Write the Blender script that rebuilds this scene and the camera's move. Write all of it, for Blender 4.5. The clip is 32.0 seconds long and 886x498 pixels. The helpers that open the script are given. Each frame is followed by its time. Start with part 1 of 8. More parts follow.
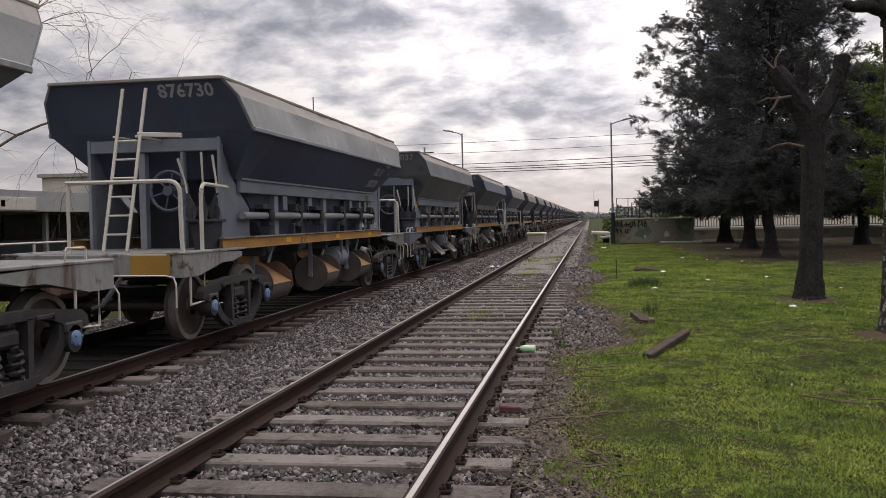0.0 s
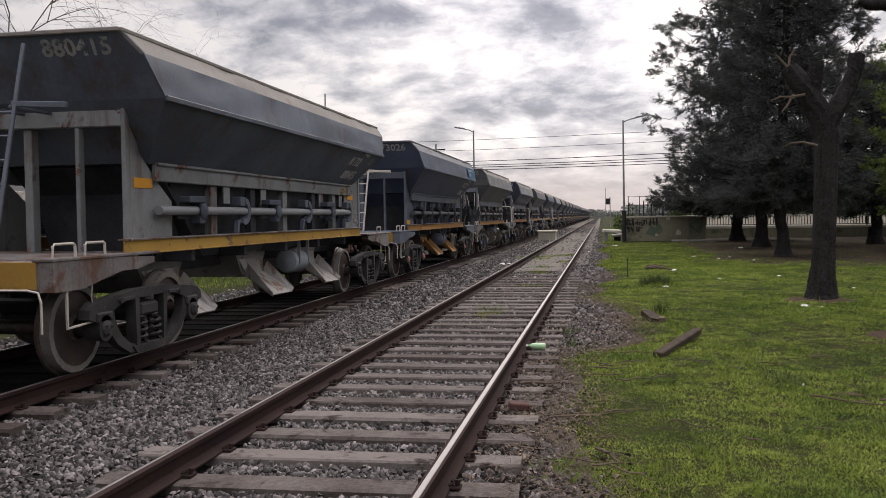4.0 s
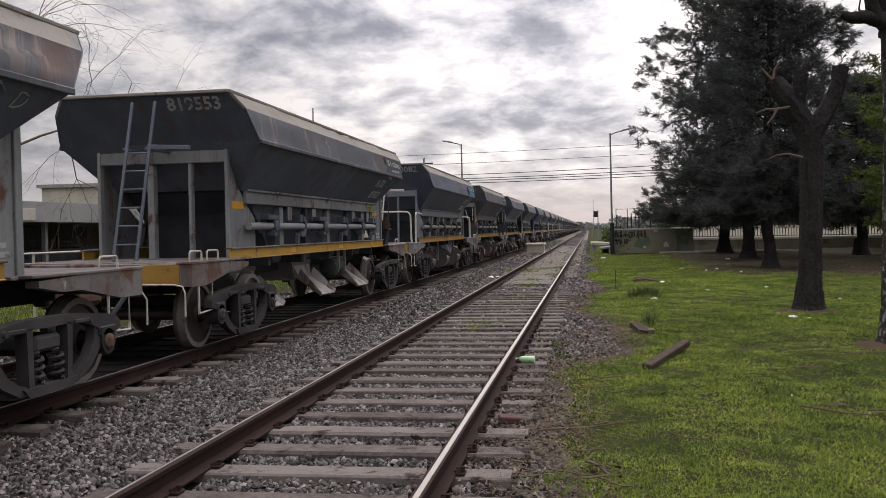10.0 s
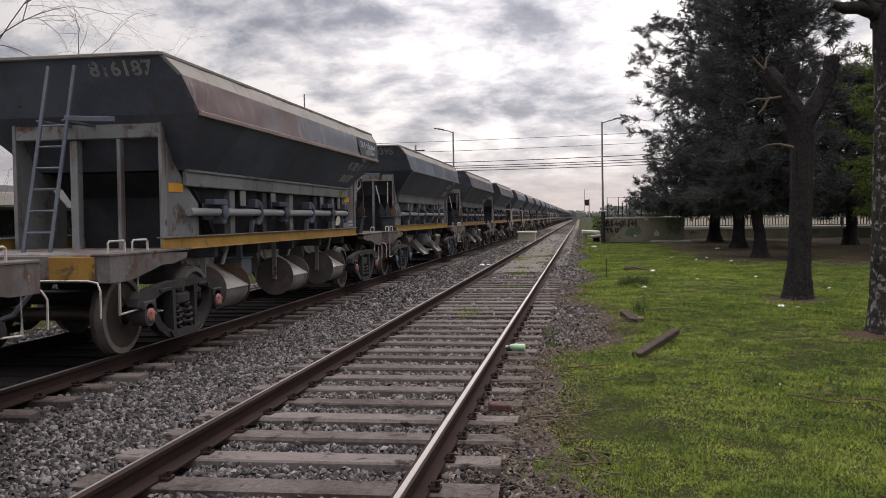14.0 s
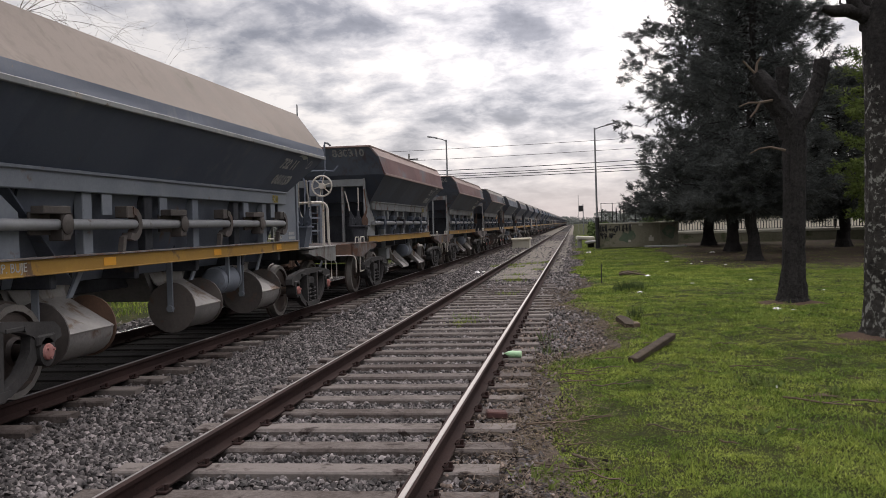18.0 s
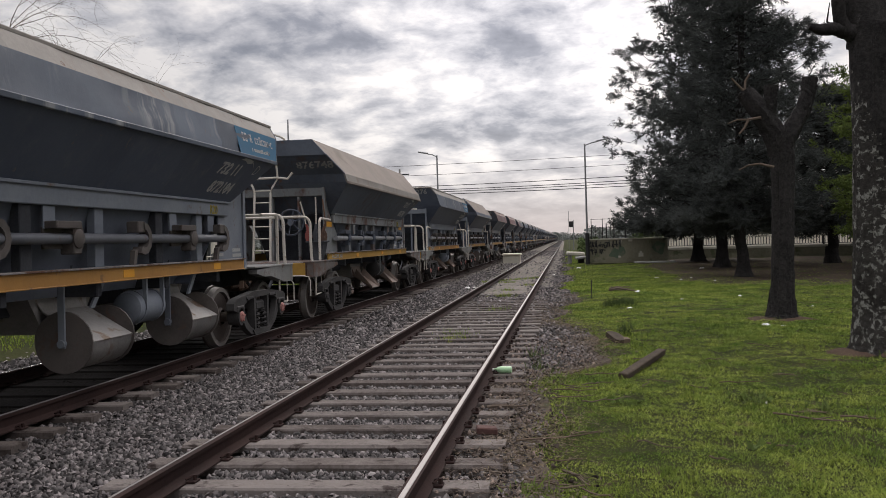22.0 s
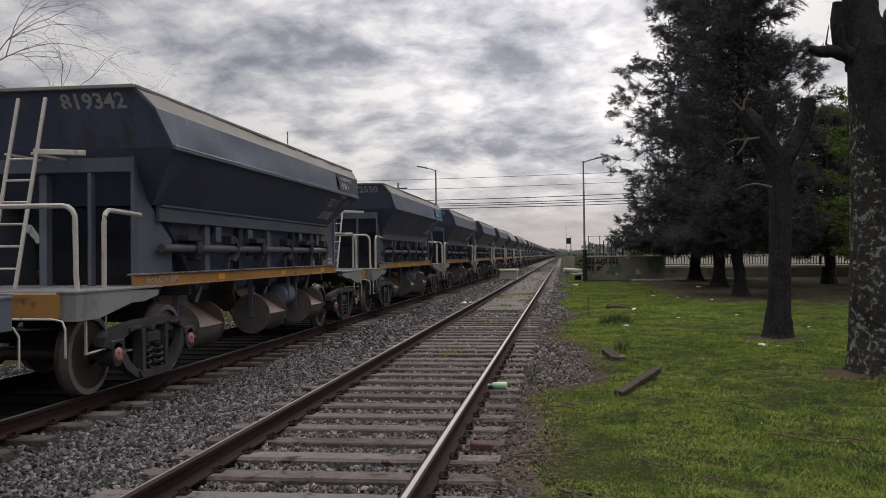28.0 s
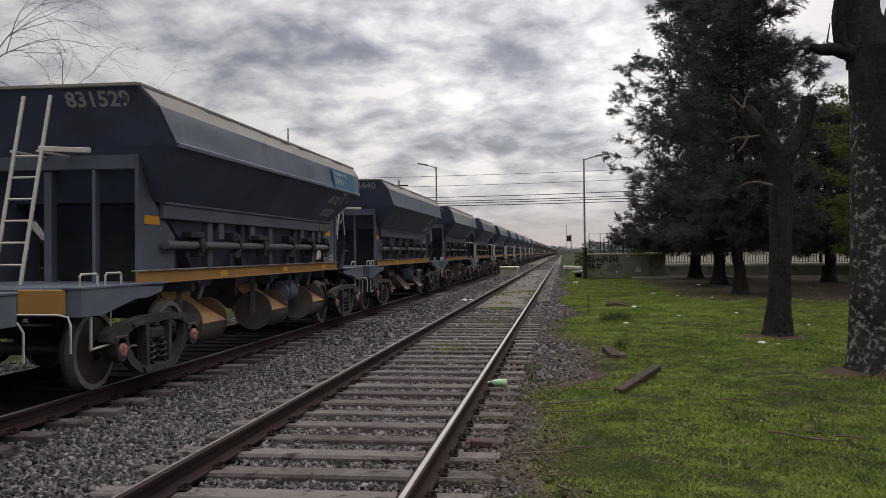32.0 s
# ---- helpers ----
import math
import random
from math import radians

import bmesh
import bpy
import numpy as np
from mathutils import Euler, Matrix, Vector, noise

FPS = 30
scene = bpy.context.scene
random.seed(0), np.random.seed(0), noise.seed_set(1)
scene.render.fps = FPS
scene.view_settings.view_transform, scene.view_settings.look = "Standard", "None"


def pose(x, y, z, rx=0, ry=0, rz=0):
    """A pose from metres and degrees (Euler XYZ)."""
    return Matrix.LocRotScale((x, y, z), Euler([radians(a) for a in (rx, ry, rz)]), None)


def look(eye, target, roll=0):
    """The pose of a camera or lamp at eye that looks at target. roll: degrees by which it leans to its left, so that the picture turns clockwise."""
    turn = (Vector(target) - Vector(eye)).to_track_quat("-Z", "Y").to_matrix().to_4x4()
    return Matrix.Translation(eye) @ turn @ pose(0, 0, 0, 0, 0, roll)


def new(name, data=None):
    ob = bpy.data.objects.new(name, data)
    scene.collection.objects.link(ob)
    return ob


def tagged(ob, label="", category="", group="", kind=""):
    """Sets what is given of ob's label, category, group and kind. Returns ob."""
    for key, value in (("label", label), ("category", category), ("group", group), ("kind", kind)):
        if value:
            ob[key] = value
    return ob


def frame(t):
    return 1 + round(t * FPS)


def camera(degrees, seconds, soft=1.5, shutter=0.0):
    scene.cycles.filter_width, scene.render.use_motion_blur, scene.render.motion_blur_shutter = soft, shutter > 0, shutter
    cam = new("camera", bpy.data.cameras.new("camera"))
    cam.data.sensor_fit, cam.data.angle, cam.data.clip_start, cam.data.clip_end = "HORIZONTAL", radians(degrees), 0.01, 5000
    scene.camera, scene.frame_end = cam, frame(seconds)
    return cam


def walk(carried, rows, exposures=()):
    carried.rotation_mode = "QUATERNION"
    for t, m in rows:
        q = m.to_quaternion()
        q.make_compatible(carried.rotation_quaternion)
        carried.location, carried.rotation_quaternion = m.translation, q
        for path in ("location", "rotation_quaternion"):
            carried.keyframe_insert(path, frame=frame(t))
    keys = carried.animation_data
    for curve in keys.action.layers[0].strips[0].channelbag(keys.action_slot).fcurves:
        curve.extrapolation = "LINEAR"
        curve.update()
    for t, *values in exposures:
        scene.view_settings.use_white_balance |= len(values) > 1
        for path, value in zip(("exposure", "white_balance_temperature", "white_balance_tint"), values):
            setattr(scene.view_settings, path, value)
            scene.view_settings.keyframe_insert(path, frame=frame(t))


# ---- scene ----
# camera: held by hand beside the track, turning slightly
EYE = (0.0, 0.0, 1.65)
cam = camera(54.26, 32.0, 0.65, 0.0)


def aim(yaw, pitch, roll):
    a, b = radians(yaw), radians(pitch)
    ahead = Vector((-math.sin(a) * math.cos(b), math.cos(a) * math.cos(b), math.sin(b)))
    return look(EYE, Vector(EYE) + 10 * ahead, roll)


walk(cam, [
    (0.0, aim(9.68, -1.94, -1.00)),
    (0.5, aim(9.72, -2.17, -0.96)),
    (1.0, aim(9.62, -2.13, -0.87)),
    (1.5, aim(9.47, -2.21, -0.75)),
    (2.0, aim(9.30, -2.16, -0.77)),
    (2.5, aim(9.16, -2.13, -0.64)),
    (3.0, aim(9.68, -2.12, -0.47)),
    (3.5, aim(10.27, -2.17, -0.46)),
    (5.5, aim(10.21, -1.86, -1.27)),
    (6.0, aim(10.24, -1.74, -1.51)),
    (6.5, aim(10.28, -1.62, -1.40)),
    (7.0, aim(10.11, -1.46, -1.34)),
    (7.5, aim(9.99, -1.35, -1.14)),
    (8.0, aim(9.83, -1.19, -1.08)),
    (8.5, aim(9.66, -1.04, -1.02)),
    (9.0, aim(9.56, -0.98, -1.08)),
    (9.5, aim(9.50, -1.09, -1.08)),
    (10.0, aim(9.63, -1.25, -1.01)),
    (10.5, aim(9.48, -1.37, -0.95)),
    (11.0, aim(9.33, -1.47, -0.91)),
    (11.5, aim(9.18, -1.44, -0.81)),
    (12.0, aim(9.17, -1.53, -0.80)),
    (12.5, aim(9.14, -1.56, -0.87)),
    (13.0, aim(9.13, -1.72, -0.75)),
    (13.5, aim(9.08, -1.86, -0.68)),
    (14.0, aim(9.05, -2.08, -0.65)),
    (14.5, aim(9.15, -2.07, -0.93)),
    (16.5, aim(8.77, -1.93, -1.75)),
    (17.0, aim(8.70, -1.80, -1.68)),
    (17.5, aim(8.75, -1.65, -1.60)),
    (18.0, aim(8.70, -1.55, -1.53)),
    (18.5, aim(8.55, -1.42, -1.54)),
    (19.0, aim(8.39, -1.26, -1.48)),
    (19.5, aim(8.41, -1.14, -1.51)),
    (20.0, aim(8.32, -1.04, -1.43)),
    (20.5, aim(8.39, -0.94, -1.51)),
    (21.0, aim(8.25, -0.78, -1.55)),
    (21.5, aim(8.14, -0.65, -1.50)),
    (22.0, aim(8.04, -0.55, -1.38)),
    (22.5, aim(7.96, -0.58, -0.98)),
    (23.0, aim(7.99, -0.50, -0.78)),
    (23.5, aim(7.86, -0.40, -0.63)),
    (24.0, aim(7.86, -0.24, -0.60)),
    (24.5, aim(7.82, -0.11, -0.55)),
    (25.0, aim(7.98, 0.06, -0.57)),
    (25.5, aim(8.19, 0.06, -0.44)),
    (27.5, aim(8.04, 0.31, -0.29)),
    (28.0, aim(7.85, 0.40, -0.39)),
    (28.5, aim(7.84, 0.37, -0.42)),
    (29.0, aim(7.82, 0.46, -0.51)),
    (29.5, aim(7.77, 0.50, -0.62)),
    (30.0, aim(7.74, 0.43, -0.65)),
    (30.5, aim(7.74, 0.29, -0.56)),
    (31.0, aim(7.72, 0.19, -0.54)),
    (31.5, aim(7.89, 0.24, -0.44)),
    (32.0, aim(7.87, 0.22, -0.26)),
], [(0.0, 0.18, 6650, 15), (11.0, 0.18, 6650, 15), (18.0, 0.17, 6600, 14), (21.0, 0.10, 6570, 13), (23.0, 0.0, 6550, 13), (26.0, -0.2, 6500, 13), (32.0, -0.17, 6500, 12)])

# world: an overcast sky, brighter round the veiled sun ahead
SUN_AZ, SUN_EL = 0.0, 34.0
world = bpy.data.worlds.new("overcast_sky")
scene.world = world
world.use_nodes = True


def build_world():
    nt = world.node_tree
    nt.nodes.clear()
    N, L = nt.nodes.new, nt.links.new
    out, bg = N("ShaderNodeOutputWorld"), N("ShaderNodeBackground")
    L(bg.outputs[0], out.inputs[0])
    tc = N("ShaderNodeTexCoord")
    sep = N("ShaderNodeSeparateXYZ")
    L(tc.outputs["Generated"], sep.inputs[0])

    def m(op, a, b=None, c=None):
        n = N("ShaderNodeMath")
        n.operation = op
        for i, v in enumerate((a, b, c)):
            if v is None:
                continue
            if isinstance(v, (int, float)):
                n.inputs[i].default_value = v
            else:
                L(v, n.inputs[i])
        return n.outputs[0]

    sky = N("ShaderNodeTexSky")
    sky.sky_type, sky.sun_disc = "NISHITA", False
    sky.sun_elevation, sky.sun_rotation = radians(SUN_EL), radians(SUN_AZ)
    zc = m("MAXIMUM", sep.outputs[2], 0.0)
    den = m("ADD", zc, 0.27)
    px, py = m("DIVIDE", sep.outputs[0], den), m("DIVIDE", sep.outputs[1], den)
    com = N("ShaderNodeCombineXYZ")
    L(px, com.inputs[0]), L(py, com.inputs[1])

    def fbm(scale, detail, rough, off, dist=0.0):
        mp = N("ShaderNodeMapping")
        mp.inputs["Location"].default_value = off
        L(com.outputs[0], mp.inputs[0])
        n = N("ShaderNodeTexNoise")
        n.inputs["Scale"].default_value, n.inputs["Detail"].default_value = scale, detail
        n.inputs["Roughness"].default_value, n.inputs["Distortion"].default_value = rough, dist
        L(mp.outputs[0], n.inputs["Vector"])
        return n.outputs["Fac"]

    big, mid, fine = fbm(1.1, 3, 0.5, (3.1, 0.4, 0)), fbm(3.3, 8, 0.54, (0.3, 2.2, 0), 0.35), fbm(9.5, 6, 0.60, (7, 1, 0), 0.25)
    cover = m("ADD", m("MULTIPLY", big, 0.7), m("ADD", m("MULTIPLY", mid, 1.4), m("MULTIPLY", fine, 0.72)))
    ramp = N("ShaderNodeValToRGB")
    e = ramp.color_ramp.elements
    e[0].position, e[0].color = 0.435, (1.0, 0.97, 0.94, 1)
    e[1].position, e[1].color = 0.66, (0.17, 0.185, 0.225, 1)
    mid_stop = e.new(0.50)
    mid_stop.color = (0.64, 0.64, 0.665, 1)
    low_stop = e.new(0.58)
    low_stop.color = (0.29, 0.305, 0.352, 1)
    L(m("DIVIDE", cover, 2.8), ramp.inputs[0])
    # glow of the sun through the cloud
    sx, sy, sz = (math.sin(radians(SUN_AZ)) * math.cos(radians(GLOW_EL)), math.cos(radians(SUN_AZ)) * math.cos(radians(GLOW_EL)), math.sin(radians(GLOW_EL)))
    dot = N("ShaderNodeVectorMath")
    dot.operation = "DOT_PRODUCT"
    L(tc.outputs["Generated"], dot.inputs[0])
    dot.inputs[1].default_value = (sx, sy, sz)
    glow = m("POWER", m("MAXIMUM", dot.outputs["Value"], 0.0), 18.0)
    lum = m("ADD", m("MULTIPLY", glow, GLOW), m("ADD", m("MULTIPLY", m("POWER", zc, 2.0), ZENITH), BASE))
    cl = N("ShaderNodeVectorMath")
    cl.operation = "SCALE"
    L(ramp.outputs[0], cl.inputs[0]), L(lum, cl.inputs["Scale"])
    # even haze towards the horizon
    haze = N("ShaderNodeMix")
    haze.data_type = "RGBA"
    L(m("POWER", m("SUBTRACT", 1.0, m("MINIMUM", m("MULTIPLY", zc, 7.5), 1.0)), 1.3), haze.inputs["Factor"])
    L(cl.outputs[0], haze.inputs["A"])
    haze.inputs["B"].default_value = HAZE
    # a little clear sky behind
    sc = N("ShaderNodeVectorMath")
    sc.operation = "SCALE"
    L(sky.outputs[0], sc.inputs[0])
    sc.inputs["Scale"].default_value = 0.09
    fin = N("ShaderNodeMix")
    fin.data_type = "RGBA"
    fin.inputs["Factor"].default_value = 0.9
    L(sc.outputs[0], fin.inputs["A"]), L(haze.outputs["Result"], fin.inputs["B"])
    L(fin.outputs["Result"], bg.inputs[0])
    bg.inputs[1].default_value = 1.0


GLOW_EL, GLOW, ZENITH, BASE, HAZE = 10.0, 0.62, 3.2, 0.52, (0.50, 0.485, 0.525, 1)
build_world()
sun = new("sun", bpy.data.lights.new("sun", "SUN"))
sun.data.energy, sun.data.angle, sun.data.color = 1.2, radians(25), (1.0, 0.95, 0.88)
sun.matrix_world = look((0, 0, 30), (-math.sin(radians(SUN_AZ)) * 30, -30, 30 - 30 * math.tan(radians(SUN_EL))))


# ---- shaping ----
class Geo:
    """Collects vertices and faces of one mesh."""

    def __init__(self):
        self.v, self.f = [], []

    def add(self, vs, fs):
        k = len(self.v)
        self.v += [tuple(p) for p in vs]
        self.f += [tuple(i + k for i in q) for q in fs]
        return self

    def box(self, x0, x1, y0, y1, z0, z1, c=0.0, m=None):
        """A box with chamfered edges of width c."""
        if c <= 0:
            vs = [(x, y, z) for x in (x0, x1) for y in (y0, y1) for z in (z0, z1)]
            fs = [(0, 1, 3, 2), (4, 6, 7, 5), (0, 4, 5, 1), (2, 3, 7, 6), (0, 2, 6, 4), (1, 5, 7, 3)]
        else:
            vs, idx, fs = [], {}, []
            lo, hi = (x0, y0, z0), (x1, y1, z1)
            for s in [(a, b, d) for a in (0, 1) for b in (0, 1) for d in (0, 1)]:
                for ax in range(3):
                    p = []
                    for i in range(3):
                        q = (lo, hi)[s[i]][i]
                        if i != ax:
                            q += c if s[i] == 0 else -c
                        p.append(q)
                    idx[s, ax] = len(vs)
                    vs.append(p)
            for ax in range(3):
                o = [i for i in range(3) if i != ax]
                for e in (0, 1):
                    q = []
                    for a, b in ((0, 0), (1, 0), (1, 1), (0, 1)):
                        s = [0, 0, 0]
                        s[ax], s[o[0]], s[o[1]] = e, a, b
                        q.append(idx[tuple(s), ax])
                    fs.append(q)
                # edges along ax
                for a in (0, 1):
                    for b in (0, 1):
                        s0, s1 = [0, 0, 0], [0, 0, 0]
                        s0[ax], s1[ax] = 0, 1
                        for s in (s0, s1):
                            s[o[0]], s[o[1]] = a, b
                        fs.append((idx[tuple(s0), o[0]], idx[tuple(s1), o[0]], idx[tuple(s1), o[1]], idx[tuple(s0), o[1]]))
            for s in [(a, b, d) for a in (0, 1) for b in (0, 1) for d in (0, 1)]:
                fs.append((idx[s, 0], idx[s, 1], idx[s, 2]))
        if m is not None:
            vs = [m @ Vector(p) for p in vs]
        return self.add(vs, fs)

    def cyl(self, p0, p1, r0, n=12, r1=None, caps=True):
        r1 = r0 if r1 is None else r1
        p0, p1 = Vector(p0), Vector(p1)
        q = (p1 - p0).to_track_quat("Z", "Y")
        vs = []
        for p, r in ((p0, r0), (p1, r1)):
            vs += [p + q @ Vector((r * math.cos(a), r * math.sin(a), 0)) for a in (2 * math.pi * i / n for i in range(n))]
        fs = [(i, (i + 1) % n, n + (i + 1) % n, n + i) for i in range(n)]
        if caps:
            fs += [tuple(range(n))[::-1], tuple(range(n, 2 * n))]
        return self.add(vs, fs)

    def tube(self, pts, r, n=6, closed=False):
        """A round bar along a line of points; r is one radius or one for each point."""
        pts = [Vector(p) for p in pts]
        k = len(pts)
        rs = r if isinstance(r, (list, tuple)) else [r] * k
        vs, up = [], Vector((0.13, 0.21, 0.97))
        for i, p in enumerate(pts):
            a, b = (pts[(i - 1) % k], pts[(i + 1) % k]) if closed else (pts[max(i - 1, 0)], pts[min(i + 1, k - 1)])
            d = (b - a).normalized()
            s = d.cross(up)
            if s.length < 0.1:
                s = d.cross(Vector((1, 0.1, 0)))
            s.normalize()
            t = s.cross(d)
            vs += [p + rs[i] * (math.cos(w) * s + math.sin(w) * t) for w in (2 * math.pi * j / n for j in range(n))]
        fs = []
        for i in range(k if closed else k - 1):
            e = (i + 1) % k
            fs += [(i * n + j, i * n + (j + 1) % n, e * n + (j + 1) % n, e * n + j) for j in range(n)]
        if not closed:
            fs += [tuple(range(n))[::-1], tuple(range((k - 1) * n, k * n))]
        return self.add(vs, fs)

    def prism(self, poly, axis, a, b):
        """A polygon in the plane across the axis, drawn out from a to b. For x: (y, z); y: (x, z); z: (x, y)."""
        put = {"x": lambda p, w: (w, p[0], p[1]), "y": lambda p, w: (p[0], w, p[1]), "z": lambda p, w: (p[0], p[1], w)}[axis]
        n = len(poly)
        vs = [put(p, a) for p in poly] + [put(p, b) for p in poly]
        fs = [(i, (i + 1) % n, n + (i + 1) % n, n + i) for i in range(n)] + [tuple(range(n))[::-1], tuple(range(n, 2 * n))]
        return self.add(vs, fs)

    def plate(self, quad, t):
        """A flat plate of thickness t under four corners."""
        a = [Vector(p) for p in quad]
        nrm = (a[1] - a[0]).cross(a[2] - a[0]).normalized() * t
        vs = a + [p - nrm for p in a]
        n = len(a)
        return self.add(vs, [tuple(range(n)), tuple(range(n, 2 * n))[::-1]] + [(i, (i + 1) % n, n + (i + 1) % n, n + i) for i in range(n)])

    def lathe(self, prof, c, axis="x", n=20):
        """Turns a profile (radius, along) about an axis through c."""
        vs, k = [], len(prof)
        for i in range(n):
            w = 2 * math.pi * i / n
            for r, s in prof:
                u, q = r * math.cos(w), r * math.sin(w)
                vs.append({"x": (c[0] + s, c[1] + u, c[2] + q), "y": (c[0] + u, c[1] + s, c[2] + q), "z": (c[0] + u, c[1] + q, c[2] + s)}[axis])
        fs = [(i * k + j, i * k + j + 1, (i + 1) % n * k + j + 1, (i + 1) % n * k + j) for i in range(n) for j in range(k - 1)]
        return self.add(vs, fs)

    def mesh(self, name, smooth=35):
        me = bpy.data.meshes.new(name)
        me.from_pydata(self.v, [], self.f)
        bm = bmesh.new()
        bm.from_mesh(me)
        bmesh.ops.recalc_face_normals(bm, faces=bm.faces)
        bm.to_mesh(me)
        bm.free()
        if smooth:
            me.polygons.foreach_set("use_smooth", [True] * len(me.polygons))
            me.set_sharp_from_angle(angle=radians(smooth))
        me.materials.append(None)
        return me


def raw_mesh(name, verts, tris, material, smooth=False):
    """A large mesh from arrays."""
    me = bpy.data.meshes.new(name)
    verts, tris = np.asarray(verts, np.float32), np.asarray(tris, np.int32)
    k = tris.shape[1]
    me.vertices.add(len(verts))
    me.vertices.foreach_set("co", verts.ravel())
    me.loops.add(tris.size)
    me.loops.foreach_set("vertex_index", tris.ravel())
    me.polygons.add(len(tris))
    me.polygons.foreach_set("loop_start", np.arange(len(tris), dtype=np.int32) * k)
    if smooth:
        me.polygons.foreach_set("use_smooth", [True] * len(tris))
    me.update(calc_edges=True)
    me.materials.append(material)
    return me


MESHES = {}


def part(name, geo, material, parent, label="", key=None, smooth=35):
    """One mesh object under a thing or a part. geo: a Geo, or a function that makes one when the key is new."""
    if key is not None and key in MESHES:
        me = MESHES[key]
    else:
        me = (geo() if callable(geo) else geo).mesh(name, smooth)
        if key is not None:
            MESHES[key] = me
    ob = new(name, me)
    ob.parent = parent
    if ob.material_slots[0].material is None:
        ob.material_slots[0].link = "OBJECT"
    ob.material_slots[0].material = material
    if label:
        ob["label"] = label
    return ob


def thing(name, label, category, group="", kind="", at=None):
    ob = new(name)
    ob.empty_display_size = 0.2
    if at is not None:
        ob.matrix_basis = at
    return tagged(ob, label, category, group, kind)


def solid(name, geo, material, label, category, group="", kind="", smooth=35):
    ob = new(name, geo.mesh(name, smooth))
    ob.material_slots[0].material = material
    return tagged(ob, label, category, group, kind)


# ---- materials ----
def mat(name, c1, c2, rough=0.7, metal=0.0, big=1.5, fine=30.0, mix=0.5, c3=None, spots=0.62, spot_scale=4.0, bump=0.15, rand=0.0, streak=0.0, r2=None, spec=0.5):
    """A worn surface: two tones in soft patches and fine grain, a third tone in stains, fine relief."""
    M = bpy.data.materials.new(name)
    M.use_nodes = True
    nt = M.node_tree
    nt.nodes.clear()
    N, L = nt.nodes.new, nt.links.new
    out, bs = N("ShaderNodeOutputMaterial"), N("ShaderNodeBsdfPrincipled")
    L(bs.outputs[0], out.inputs[0])
    tc, oi = N("ShaderNodeTexCoord"), N("ShaderNodeObjectInfo")
    off = N("ShaderNodeVectorMath")
    off.operation = "MULTIPLY_ADD"
    cb = N("ShaderNodeCombineXYZ")
    for i in range(3):
        L(oi.outputs["Random"], cb.inputs[i])
    L(cb.outputs[0], off.inputs[0])
    off.inputs[1].default_value = (37.0, 53.0, 19.0)
    L(tc.outputs["Object"], off.inputs[2])

    def noise_tex(scale, detail, rgh=0.6, vec=None, dist=0.0):
        n = N("ShaderNodeTexNoise")
        n.inputs["Scale"].default_value, n.inputs["Detail"].default_value = scale, detail
        n.inputs["Roughness"].default_value, n.inputs["Distortion"].default_value = rgh, dist
        L(vec or off.outputs[0], n.inputs["Vector"])
        return n.outputs["Fac"]

    def ramp(v, a, b):
        n = N("ShaderNodeMapRange")
        n.interpolation_type = "SMOOTHSTEP"
        n.inputs["From Min"].default_value, n.inputs["From Max"].default_value = a, b
        L(v, n.inputs["Value"])
        return n.outputs[0]

    def blend(f, a, b):
        n = N("ShaderNodeMix")
        n.data_type = "RGBA"
        L(f, n.inputs["Factor"])
        for s, v in (("A", a), ("B", b)):
            if isinstance(v, tuple):
                n.inputs[s].default_value = (*v, 1)
            else:
                L(v, n.inputs[s])
        return n.outputs["Result"]

    def math_node(op, a, b):
        n = N("ShaderNodeMath")
        n.operation = op
        for i, v in enumerate((a, b)):
            if isinstance(v, (int, float)):
                n.inputs[i].default_value = v
            else:
                L(v, n.inputs[i])
        return n.outputs[0]

    nb, nf = noise_tex(big, 4), noise_tex(fine, 5, 0.7)
    f = math_node("ADD", math_node("MULTIPLY", ramp(nb, 0.35, 0.65), mix), math_node("MULTIPLY", ramp(nf, 0.3, 0.7), 1 - mix))
    if rand:
        f = math_node("ADD", f, math_node("MULTIPLY", math_node("SUBTRACT", oi.outputs["Random"], 0.5), rand))
    col = blend(f, c1, c2)
    if c3:
        vec = None
        if streak:
            mp = N("ShaderNodeMapping")
            mp.inputs["Scale"].default_value = (1, 1, streak)
            L(off.outputs[0], mp.inputs[0])
            vec = mp.outputs[0]
        col = blend(ramp(noise_tex(spot_scale, 5, 0.65, vec, 0.3), spots, spots + 0.12), col, c3)
    L(col, bs.inputs["Base Color"])
    bs.inputs["Metallic"].default_value = metal
    bs.inputs["Specular IOR Level"].default_value = spec
    rr = N("ShaderNodeMapRange")
    rr.inputs["To Min"].default_value, rr.inputs["To Max"].default_value = rough, (r2 if r2 is not None else min(1, rough + 0.15))
    L(f, rr.inputs["Value"])
    L(rr.outputs[0], bs.inputs["Roughness"])
    if bump:
        b = N("ShaderNodeBump")
        b.inputs["Strength"].default_value, b.inputs["Distance"].default_value = bump, 0.02
        L(math_node("ADD", nf, math_node("MULTIPLY", nb, 0.7)), b.inputs["Height"])
        L(b.outputs[0], bs.inputs["Normal"])
    return M


def node_math(nt, op, a, b):
    n = nt.nodes.new("ShaderNodeMath")
    n.operation = op
    for i, v in enumerate((a, b)):
        if isinstance(v, (int, float)):
            n.inputs[i].default_value = v
        else:
            nt.links.new(v, n.inputs[i])
    return n.outputs[0]


